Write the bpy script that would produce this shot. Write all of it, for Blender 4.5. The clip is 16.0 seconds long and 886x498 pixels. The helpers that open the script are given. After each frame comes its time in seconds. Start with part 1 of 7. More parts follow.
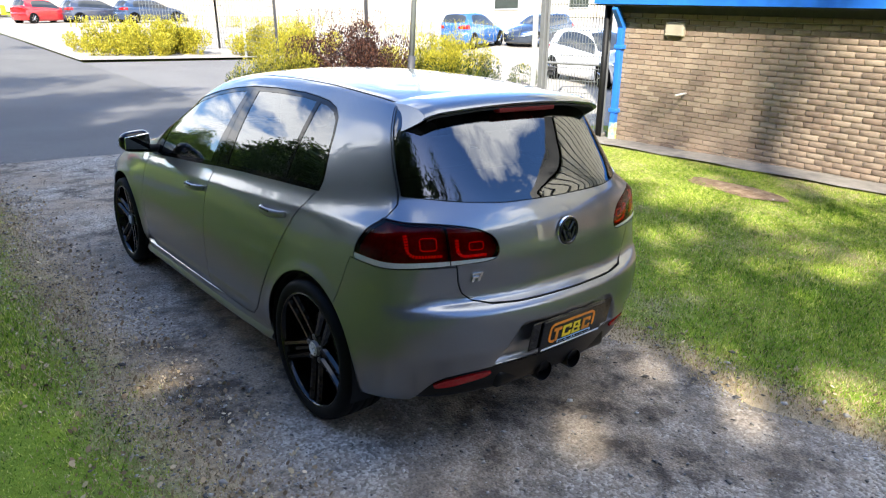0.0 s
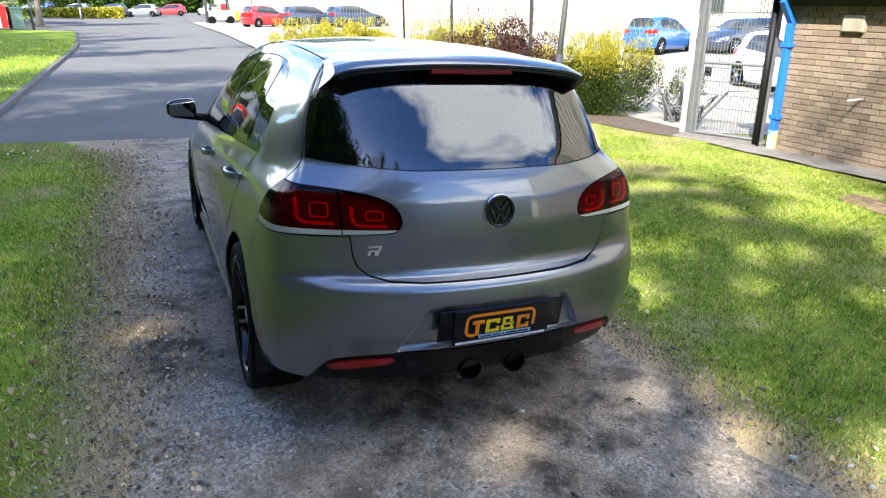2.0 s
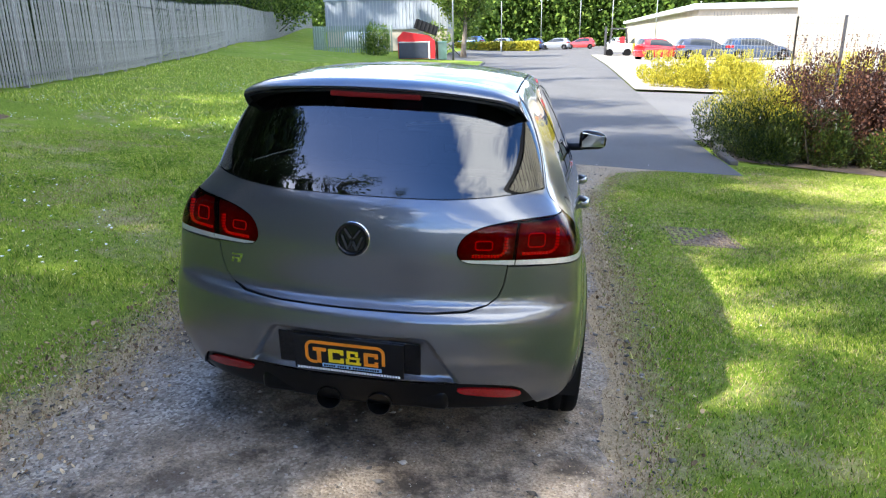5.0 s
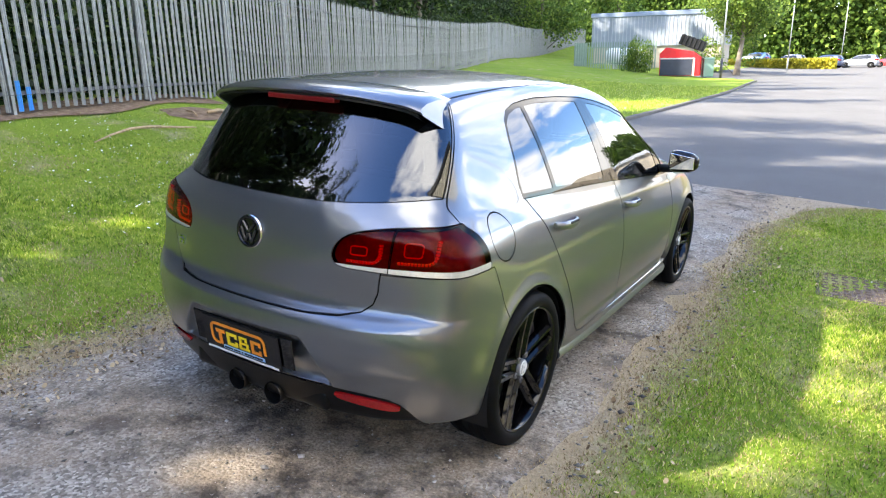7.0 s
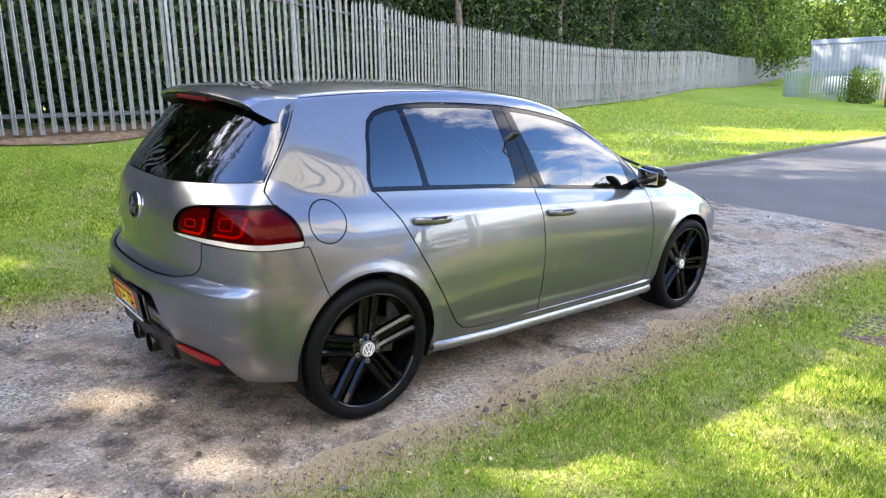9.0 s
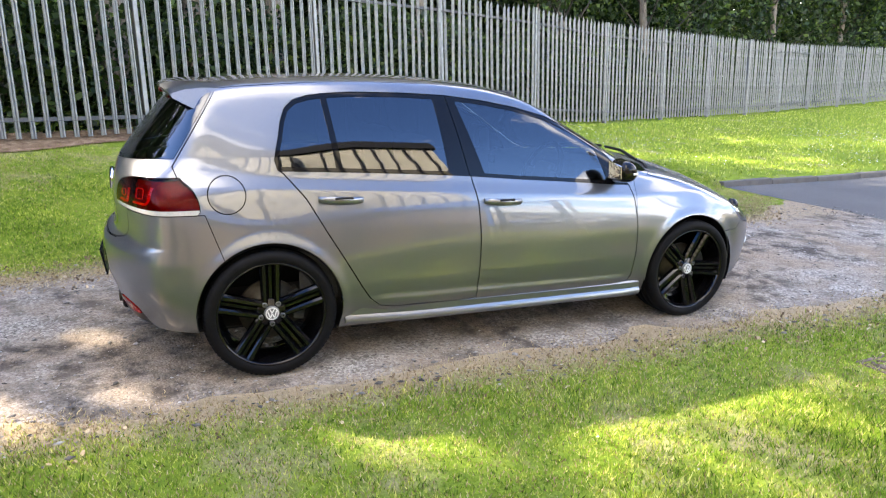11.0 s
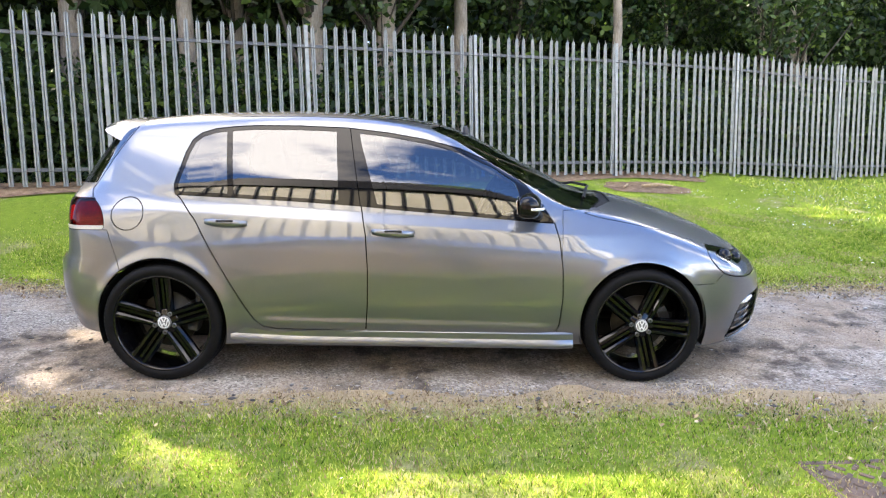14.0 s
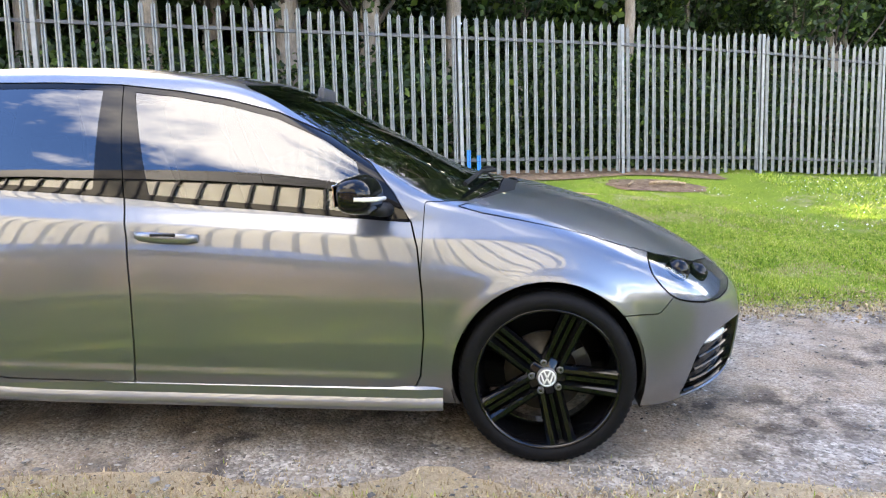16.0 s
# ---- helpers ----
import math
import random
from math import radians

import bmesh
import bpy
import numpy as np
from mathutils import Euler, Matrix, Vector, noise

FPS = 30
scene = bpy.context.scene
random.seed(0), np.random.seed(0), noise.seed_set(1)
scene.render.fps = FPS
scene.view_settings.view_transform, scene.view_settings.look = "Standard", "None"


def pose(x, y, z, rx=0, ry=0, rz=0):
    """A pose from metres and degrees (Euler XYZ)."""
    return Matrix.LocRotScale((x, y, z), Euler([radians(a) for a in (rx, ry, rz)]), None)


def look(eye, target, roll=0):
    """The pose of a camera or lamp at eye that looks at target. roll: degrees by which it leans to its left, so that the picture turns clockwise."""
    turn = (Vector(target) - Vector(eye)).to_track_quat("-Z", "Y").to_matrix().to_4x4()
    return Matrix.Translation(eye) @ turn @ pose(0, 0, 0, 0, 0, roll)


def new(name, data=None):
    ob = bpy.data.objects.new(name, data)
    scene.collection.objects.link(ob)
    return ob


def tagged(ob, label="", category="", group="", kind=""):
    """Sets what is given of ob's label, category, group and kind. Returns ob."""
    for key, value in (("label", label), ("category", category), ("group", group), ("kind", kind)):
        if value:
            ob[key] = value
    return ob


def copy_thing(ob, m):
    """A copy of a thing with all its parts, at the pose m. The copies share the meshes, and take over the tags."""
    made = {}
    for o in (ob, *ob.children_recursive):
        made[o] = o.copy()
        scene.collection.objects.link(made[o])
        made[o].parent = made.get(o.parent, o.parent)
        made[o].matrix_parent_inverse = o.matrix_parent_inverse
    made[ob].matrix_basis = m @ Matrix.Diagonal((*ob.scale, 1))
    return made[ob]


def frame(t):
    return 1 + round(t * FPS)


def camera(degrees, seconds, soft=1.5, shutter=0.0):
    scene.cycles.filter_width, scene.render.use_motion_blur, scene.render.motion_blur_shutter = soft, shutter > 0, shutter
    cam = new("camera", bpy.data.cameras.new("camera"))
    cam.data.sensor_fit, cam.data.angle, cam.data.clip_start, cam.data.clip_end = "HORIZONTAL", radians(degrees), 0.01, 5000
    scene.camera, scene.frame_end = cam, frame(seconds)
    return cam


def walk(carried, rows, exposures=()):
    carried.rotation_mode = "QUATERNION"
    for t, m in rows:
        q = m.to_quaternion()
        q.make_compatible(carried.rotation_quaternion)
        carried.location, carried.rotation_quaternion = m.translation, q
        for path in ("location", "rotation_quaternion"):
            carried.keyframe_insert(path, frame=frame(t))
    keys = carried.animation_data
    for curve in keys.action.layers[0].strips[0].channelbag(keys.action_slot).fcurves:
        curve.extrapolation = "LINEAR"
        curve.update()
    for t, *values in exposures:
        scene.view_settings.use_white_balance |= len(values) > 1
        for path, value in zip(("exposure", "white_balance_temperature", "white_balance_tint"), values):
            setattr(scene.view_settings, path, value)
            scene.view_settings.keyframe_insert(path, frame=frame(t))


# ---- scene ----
cam = camera(66.7, 16.0, soft=1.2)
PATH = [
    (0, (-1.981, -2.305, 1.797), (-0.781, -0.873, 1.083), 0.1),
    (0.5, (-1.757, -2.45, 1.767), (-0.666, -0.935, 1.051), 0.0),
    (1, (-1.517, -2.559, 1.716), (-0.506, -0.987, 1.002), -0.1),
    (1.5, (-1.274, -2.647, 1.645), (-0.356, -1.017, 0.937), -0.2),
    (2, (-1.027, -2.667, 1.593), (-0.284, -0.944, 0.901), -0.3),
    (2.5, (-0.772, -2.709, 1.579), (-0.199, -0.908, 0.924), -0.4),
    (3, (-0.474, -2.791, 1.561), (-0.084, -0.933, 0.933), -0.4),
    (3.5, (-0.199, -2.815, 1.545), (0.001, -0.925, 0.923), -0.7),
    (4, (0.088, -2.805, 1.552), (0.134, -0.902, 0.939), -0.7),
    (6.5, (1.624, -2.438, 1.49), (0.725, -0.738, 0.94), -1.0),
    (7, (1.879, -2.256, 1.474), (0.85, -0.629, 0.933), -0.8),
    (7.5, (2.221, -2.106, 1.439), (1.089, -0.543, 0.914), -0.8),
    (8, (2.494, -1.931, 1.425), (1.228, -0.466, 0.923), -0.7),
    (8.5, (2.791, -1.735, 1.414), (1.409, -0.371, 0.933), -0.7),
    (9, (3.113, -1.525, 1.348), (1.632, -0.258, 0.899), -0.7),
    (11.5, (4.176, -0.078, 1.241), (2.309, 0.516, 0.839), -1.2),
    (12, (4.352, 0.265, 1.213), (2.435, 0.705, 0.854), -1.2),
    (12.5, (4.428, 0.562, 1.127), (2.476, 0.877, 0.828), -1.1),
    (13, (4.458, 0.886, 1.12), (2.488, 1.103, 0.849), -1.0),
    (13.5, (4.442, 1.227, 1.089), (2.461, 1.344, 0.842), -1.1),
    (14, (4.311, 1.503, 1.051), (2.325, 1.495, 0.819), -1.0),
    (14.5, (4.078, 1.729, 1.046), (2.091, 1.672, 0.823), -0.8),
    (15, (3.789, 1.978, 0.99), (1.802, 1.9, 0.779), -1.1),
    (15.5, (3.445, 2.176, 0.929), (1.458, 2.077, 0.726), -1.4),
    (16, (3.107, 2.314, 0.918), (1.122, 2.199, 0.704), -1.5),
]
EXPOSURES = [(0.0, 1.98, 6600, 8), (4.0, 1.95, 6300, 8), (6.5, 2.40, 6900, 9), (9.0, 2.68, 7200, 12), (12.5, 2.83, 7500, 14), (16.0, 2.98, 7500, 13)]
walk(cam, [(t, look(eye, target, roll)) for t, eye, target, roll in PATH], EXPOSURES)

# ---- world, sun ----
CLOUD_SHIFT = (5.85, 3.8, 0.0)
SUN_AZ, SUN_EL = radians(226), radians(41)          # compass: 0 is +y, 90 is +x
world = bpy.data.worlds.new("sky")
scene.world = world
world.use_nodes = True
_n, _l = world.node_tree.nodes, world.node_tree.links
_sky = _n.new("ShaderNodeTexSky")
_sky.sky_type, _sky.sun_disc = "NISHITA", False
_sky.sun_elevation, _sky.sun_rotation = SUN_EL, SUN_AZ
_sky.dust_density, _sky.ozone_density = 0.4, 2.5
_bg = _n["Background"]
_bg.inputs[1].default_value = 0.15
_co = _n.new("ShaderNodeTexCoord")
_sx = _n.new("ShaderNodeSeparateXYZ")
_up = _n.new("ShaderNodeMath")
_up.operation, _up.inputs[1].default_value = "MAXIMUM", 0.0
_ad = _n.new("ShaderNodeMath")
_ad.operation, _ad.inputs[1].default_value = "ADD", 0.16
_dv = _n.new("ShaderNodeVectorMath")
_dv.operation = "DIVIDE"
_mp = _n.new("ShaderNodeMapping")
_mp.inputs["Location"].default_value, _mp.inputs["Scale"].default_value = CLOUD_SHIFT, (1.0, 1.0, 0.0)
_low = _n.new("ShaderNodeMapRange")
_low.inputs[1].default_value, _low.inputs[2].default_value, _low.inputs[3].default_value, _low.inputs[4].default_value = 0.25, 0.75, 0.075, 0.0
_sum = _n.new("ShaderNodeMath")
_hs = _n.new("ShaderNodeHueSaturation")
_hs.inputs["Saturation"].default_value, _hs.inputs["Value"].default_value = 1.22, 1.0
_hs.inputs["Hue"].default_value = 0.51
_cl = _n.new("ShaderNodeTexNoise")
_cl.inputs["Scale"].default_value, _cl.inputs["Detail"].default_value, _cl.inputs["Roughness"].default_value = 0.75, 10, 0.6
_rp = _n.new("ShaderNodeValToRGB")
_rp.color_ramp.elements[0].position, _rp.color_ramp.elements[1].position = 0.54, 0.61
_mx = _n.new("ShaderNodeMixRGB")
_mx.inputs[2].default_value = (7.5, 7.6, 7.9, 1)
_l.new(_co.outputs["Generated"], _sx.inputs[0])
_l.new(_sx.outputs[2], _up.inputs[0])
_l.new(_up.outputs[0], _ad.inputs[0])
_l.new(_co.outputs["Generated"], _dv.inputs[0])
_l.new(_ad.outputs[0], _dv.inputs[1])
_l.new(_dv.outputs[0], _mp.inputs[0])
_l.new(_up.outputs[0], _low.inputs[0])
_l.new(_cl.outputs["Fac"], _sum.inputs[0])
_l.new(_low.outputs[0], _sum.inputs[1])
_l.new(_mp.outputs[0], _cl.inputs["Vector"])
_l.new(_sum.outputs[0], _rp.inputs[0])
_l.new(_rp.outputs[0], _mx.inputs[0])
_l.new(_sky.outputs[0], _hs.inputs["Color"])
_l.new(_hs.outputs[0], _mx.inputs[1])
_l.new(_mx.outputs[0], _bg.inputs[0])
sun = new("sun", bpy.data.lights.new("sun", "SUN"))
sun.data.energy, sun.data.angle, sun.data.color = 4.2, radians(0.9), (1.0, 0.94, 0.84)
_sd = Vector((math.sin(SUN_AZ) * math.cos(SUN_EL), math.cos(SUN_AZ) * math.cos(SUN_EL), math.sin(SUN_EL)))
sun.matrix_world = look(_sd * 60, (0, 0, 0))

# ---- helpers of this scene ----


def ss(a, b, x):
    u = np.clip((np.asarray(x, float) - a) / (b - a), 0, 1)
    return u * u * (3 - 2 * u)


def tri_mesh(name, verts, tris, material=None, smooth=False):
    """A mesh from numpy arrays of points and of faces with equal corner counts."""
    verts, tris = np.asarray(verts, np.float32), np.asarray(tris, np.int32)
    k = tris.shape[1]
    me = bpy.data.meshes.new(name)
    me.vertices.add(len(verts))
    me.vertices.foreach_set("co", verts.ravel())
    me.loops.add(tris.size)
    me.loops.foreach_set("vertex_index", tris.ravel())
    me.polygons.add(len(tris))
    me.polygons.foreach_set("loop_start", np.arange(0, tris.size, k, dtype=np.int32))
    me.polygons.foreach_set("loop_total", np.full(len(tris), k, np.int32))
    if smooth:
        me.polygons.foreach_set("use_smooth", np.ones(len(tris), bool))
    if material:
        me.materials.append(material)
    me.update(calc_edges=True)
    return me


def bm_mesh(name, bm, material=None, smooth=None):
    """A bmesh as mesh data; smooth: the angle in degrees under which edges are shaded smooth."""
    me = bpy.data.meshes.new(name)
    if smooth:
        for f in bm.faces:
            f.smooth = True
        for e in bm.edges:
            e.smooth = len(e.link_faces) == 2 and e.calc_face_angle(0) < radians(smooth)
    bm.to_mesh(me)
    bm.free()
    if material:
        me.materials.append(material)
    return me


def part(name, data, parent, material=None, label="", m=None, smooth=None):
    """Links mesh data or a bmesh as one mesh object under a thing or a part."""
    if isinstance(data, bmesh.types.BMesh):
        data = bm_mesh(name, data, material, smooth)
    ob = new(name, data)
    ob.parent = parent
    if m is not None:
        ob.matrix_basis = m
    if label:
        ob["label"] = label
    return ob


def thing(name, data=None, label="", category="", group="", kind="", m=None, material=None, smooth=None):
    """A top-level thing: a mesh, or an Empty that takes parts."""
    if isinstance(data, bmesh.types.BMesh):
        data = bm_mesh(name, data, material, smooth)
    ob = new(name, data)
    if m is not None:
        ob.matrix_basis = m
    return tagged(ob, label, category, group, kind)


def box(x0, x1, y0, y1, z0, z1, bevel=0.0, seg=1, bm=None):
    bm = bm or bmesh.new()
    r = bmesh.ops.create_cube(bm, size=1, matrix=Matrix.Translation(((x0 + x1) / 2, (y0 + y1) / 2, (z0 + z1) / 2)) @ Matrix.Diagonal((x1 - x0, y1 - y0, z1 - z0, 1)))
    if bevel:
        es = list({e for v in r["verts"] for e in v.link_edges})
        bmesh.ops.bevel(bm, geom=es, offset=bevel, segments=seg, affect="EDGES", profile=0.6)
    return bm


def rod(a, b, r, seg=10, bm=None, r2=None):
    """A straight rod between two points, tapered to r2."""
    bm = bm or bmesh.new()
    a, b = Vector(a), Vector(b)
    m = Matrix.Translation((a + b) / 2) @ (b - a).to_track_quat("Z", "Y").to_matrix().to_4x4()
    bmesh.ops.create_cone(bm, cap_ends=True, segments=seg, radius1=r, radius2=r if r2 is None else r2, depth=(b - a).length, matrix=m)
    return bm


def tube(pts, r, seg=8, bm=None):
    """A round tube along points; r is a number or one number a point."""
    bm = bm or bmesh.new()
    pts = [Vector(p) for p in pts]
    rings = []
    for i, p in enumerate(pts):
        d = (pts[min(i + 1, len(pts) - 1)] - pts[max(i - 1, 0)]).normalized()
        side = d.cross(Vector((0, 0, 1)) if abs(d.z) < 0.95 else Vector((1, 0, 0))).normalized()
        up = side.cross(d)
        rr = r[i] if isinstance(r, (list, tuple)) else r
        rings.append([bm.verts.new(p + rr * (math.cos(k * math.tau / seg) * side + math.sin(k * math.tau / seg) * up)) for k in range(seg)])
    for a, b in zip(rings, rings[1:]):
        for k in range(seg):
            bm.faces.new((a[k], a[(k + 1) % seg], b[(k + 1) % seg], b[k]))
    bm.faces.new(rings[0][::-1])
    bm.faces.new(rings[-1])
    return bm


# ---- materials ----


class Mat:
    """A small builder of node materials."""

    def __init__(self, name):
        self.m = bpy.data.materials.new(name)
        self.m.use_nodes = True
        self.n, self.l = self.m.node_tree.nodes, self.m.node_tree.links
        self.b = self.n["Principled BSDF"]
        self.co = self.n.new("ShaderNodeTexCoord").outputs["Object"]

    def noise(self, scale, detail=4, rough=0.55, vec=None, stretch=None):
        t = self.n.new("ShaderNodeTexNoise")
        t.inputs["Scale"].default_value, t.inputs["Detail"].default_value, t.inputs["Roughness"].default_value = scale, detail, rough
        v = vec or self.co
        if stretch:
            mp = self.n.new("ShaderNodeMapping")
            mp.inputs["Scale"].default_value = stretch
            self.l.new(v, mp.inputs[0])
            v = mp.outputs[0]
        self.l.new(v, t.inputs["Vector"])
        return t.outputs["Fac"]

    def ramp(self, fac, stops):
        r = self.n.new("ShaderNodeValToRGB")
        el = r.color_ramp.elements
        while len(el) < len(stops):
            el.new(0.5)
        for e, (p, c) in zip(el, stops):
            e.position = p
            e.color = (*c, 1) if isinstance(c, (tuple, list)) else (c, c, c, 1)
        self.l.new(fac, r.inputs[0])
        return r.outputs[0]

    def mix(self, fac, a, b, mode="MIX"):
        x = self.n.new("ShaderNodeMixRGB")
        x.blend_type = mode
        for i, v in enumerate((fac, a, b)):
            if isinstance(v, bpy.types.NodeSocket):
                self.l.new(v, x.inputs[i])
            elif i == 0:
                x.inputs[0].default_value = v
            else:
                x.inputs[i].default_value = (*v, 1) if isinstance(v, (tuple, list)) else (v, v, v, 1)
        return x.outputs[0]

    def math(self, op, a, b=0.0, clamp=False):
        x = self.n.new("ShaderNodeMath")
        x.operation, x.use_clamp = op, clamp
        for i, v in enumerate((a, b)):
            if isinstance(v, bpy.types.NodeSocket):
                self.l.new(v, x.inputs[i])
            else:
                x.inputs[i].default_value = v
        return x.outputs[0]

    def axis(self, k):
        s = self.n.new("ShaderNodeSeparateXYZ")
        self.l.new(self.co, s.inputs[0])
        return s.outputs[k]

    def random(self):
        return self.n.new("ShaderNodeObjectInfo").outputs["Random"]

    def island(self):
        return self.n.new("ShaderNodeNewGeometry").outputs["Random Per Island"]

    def bump(self, h, strength=0.3, dist=0.01):
        x = self.n.new("ShaderNodeBump")
        x.inputs["Strength"].default_value, x.inputs["Distance"].default_value = strength, dist
        self.l.new(h, x.inputs["Height"])
        self.l.new(x.outputs[0], self.b.inputs["Normal"])
        return self

    def set(self, **kw):
        for k, v in kw.items():
            s = self.b.inputs[{"color": "Base Color", "rough": "Roughness", "metal": "Metallic", "spec": "Specular IOR Level", "coat": "Coat Weight",
                               "coat_rough": "Coat Roughness", "trans": "Transmission Weight", "ior": "IOR", "alpha": "Alpha", "emit": "Emission Color",
                               "glow": "Emission Strength", "sss": "Subsurface Weight", "sheen": "Sheen Weight"}[k]]
            if isinstance(v, bpy.types.NodeSocket):
                self.l.new(v, s)
            else:
                s.default_value = (*v, 1) if isinstance(v, (tuple, list)) else v
        return self


def plain(name, color, rough=0.5, metal=0.0, vary=0.12, scale=25.0, bump=0.0, **kw):
    """A surface of one colour with uneven tone and gloss."""
    m = Mat(name)
    f = m.noise(scale, 5)
    d = tuple(c * (1 - vary) for c in color)
    e = tuple(min(1, c * (1 + vary)) for c in color)
    m.set(color=m.ramp(f, [(0.3, d), (0.7, e)]), rough=rough, metal=metal, **kw)
    if bump:
        m.bump(m.noise(scale * 6, 3), bump, 0.002)
    return m.m

# ---- the land ----
FENCE_P, FENCE_D = Vector((-7.02, 2.05, 0)), Vector((-0.359, 0.933, 0))     # a fence post's foot and the fence's run
TRACK_L, TRACK_R, ROAD_Y, KERB_X, ROAD_R = -1.34, 1.04, 6.75, -3.08, 3.2


def fence_x(y):
    """The fence's line, which bends a little far off."""
    y = np.asarray(y, float)
    return -7.02 - 0.385 * (np.minimum(y, 22) - 2.05) - 0.29 * np.maximum(0, y - 22)


def land(x, y):
    """The height of the land: a side slope through the track, a lawn that climbs to the fence, level ground far off."""
    x, y = np.asarray(x, float), np.asarray(y, float)
    f = 1 - 0.85 * ss(9, 42, y)
    g = ss(9, 40, y)
    xk = -1.75 - 1.33 * ss(4.2, 6.6, y) - 0.9 * ss(24, 44, y)
    xf = fence_x(y)
    zf = 0.88 - 0.27 * ss(4.5, 9.5, y) * (1 - ss(28, 42, y)) + 0.52 * ss(15, 45, y) + 1.9 * ss(45, 105, y)

    def plane(px):
        return -0.054 * np.clip(px, -15, 11) * f - 0.0185 * np.clip(y, -8, 9) * (1 - g)
    low = plane(np.maximum(x, xk))
    u = np.clip((xk - x) / np.maximum(xk - xf, 0.5), 0, 1.1)
    return low + u ** (1.15 + 0.5 * ss(12, 40, y)) * (zf - plane(xk))


def lawn_step(x, y):
    """The rise of the lawn behind the road's kerb."""
    return 0.10 * ss(0.02, 0.16, kerb_x(y) - x) * ss(ROAD_Y - 0.5, ROAD_Y + 0.1, y)


def kerb_x(y):
    return KERB_X - 0.95 * ss(24, 44, y) - 6.0 * ss(41, 46, y)


def land_z(x, y):
    return float(land(x, y) + lawn_step(x, y))


def sheet(name, xs, ys, height, material, keep=None):
    X, Y = np.meshgrid(xs, ys)
    V = np.stack([X, Y, height(X, Y)], -1).reshape(-1, 3)
    a = np.arange(X.size).reshape(X.shape)
    F = np.stack([a[:-1, :-1], a[:-1, 1:], a[1:, 1:], a[1:, :-1]], -1).reshape(-1, 4)
    if keep is not None:
        c = V[F].mean(1)
        F = F[keep(c[:, 0], c[:, 1])]
    return tri_mesh(name, V, F, material, True)


def spaced(*runs):
    return np.unique(np.concatenate([np.arange(a, b, s) for a, b, s in runs]).round(4))


def make_grass_mat():
    m = Mat("lawn_grass")
    big, mid, fine = m.noise(0.35, 4), m.noise(2.2, 5, 0.65), m.noise(60, 4, 0.7)
    green = m.mix(mid, m.ramp(big, [(0.35, (0.20, 0.30, 0.034)), (0.65, (0.29, 0.38, 0.050))]), m.mix(m.ramp(m.noise(13, 4, 0.7), [(0.40, 0.75), (0.62, 0.0)]), m.ramp(fine, [(0.32, (0.032, 0.058, 0.007)), (0.68, (0.32, 0.42, 0.078))]), (0.085, 0.135, 0.020)))
    thatch = m.ramp(m.mix(0.5, fine, m.noise(190, 3, 0.8)), [(0.3, (0.25, 0.19, 0.115)), (0.7, (0.62, 0.50, 0.33))])
    x, y = m.axis(0), m.axis(1)
    wob = m.math("ADD", m.math("MULTIPLY", m.math("SUBTRACT", m.noise(1.6, 5, 0.7), 0.5), 0.45), m.math("MULTIPLY", m.math("SUBTRACT", m.noise(11, 5, 0.75), 0.5), 0.5))
    half = m.math("SUBTRACT", m.math("ABSOLUTE", m.math("ADD", x, 0.15)), 1.26)
    near = m.math("LESS_THAN", y, ROAD_Y + 0.3)
    edge = m.math("MULTIPLY", m.math("SUBTRACT", 1.0, m.math("DIVIDE", m.math("ADD", half, wob), 0.22, True), True), near)
    bare = m.ramp(m.math("MULTIPLY", m.noise(0.9, 5, 0.7), mid), [(0.28, 0.0), (0.40, 0.65)])
    m.set(color=m.mix(m.math("MAXIMUM", edge, bare), green, thatch), rough=0.95, spec=0.04)
    m.bump(fine, 0.9, 0.03)
    return m.m


def make_gravel_mat():
    m = Mat("track_gravel")
    patch, mid, fine = m.noise(0.9, 5, 0.65), m.noise(5, 5, 0.7), m.noise(90, 3, 0.7)
    v = m.n.new("ShaderNodeTexVoronoi")
    v.inputs["Scale"].default_value = 85
    m.l.new(m.co, v.inputs["Vector"])
    stone = m.ramp(v.outputs["Color"], [(0.1, (0.125, 0.112, 0.096)), (0.55, (0.325, 0.295, 0.252)), (0.95, (0.60, 0.555, 0.485))])
    earth = m.ramp(fine, [(0.3, (0.14, 0.104, 0.070)), (0.7, (0.44, 0.355, 0.262))])
    c = m.mix(m.ramp(patch, [(0.38, 0.05), (0.58, 1.0)]), stone, earth)
    c = m.mix(m.math("MULTIPLY", m.ramp(mid, [(0.39, 0.92), (0.56, 0.0)]), m.ramp(m.noise(0.8, 4, 0.6), [(0.42, 0.3), (0.56, 1.0)])), c, (0.056, 0.046, 0.037))
    wob = m.math("ADD", m.math("MULTIPLY", m.math("SUBTRACT", m.noise(2.3, 6, 0.75), 0.5), 0.4), m.math("MULTIPLY", m.math("SUBTRACT", m.noise(12, 5, 0.75), 0.5), 0.6))
    half = m.math("SUBTRACT", m.math("ABSOLUTE", m.math("ADD", m.axis(0), 0.105)), 1.03)
    straw = m.ramp(m.noise(70, 4, 0.75), [(0.3, (0.17, 0.125, 0.075)), (0.55, (0.38, 0.295, 0.19)), (0.75, (0.60, 0.49, 0.33))])
    c = m.mix(m.math("MULTIPLY", m.math("DIVIDE", m.math("ADD", half, wob), 0.2, True), 0.85), c, straw)
    m.set(color=c, rough=0.92, spec=0.2)
    h = m.math("ADD", m.math("MULTIPLY", v.outputs["Distance"], -1.2), m.math("ADD", fine, mid))
    m.bump(h, 0.5, 0.009)
    return m.m


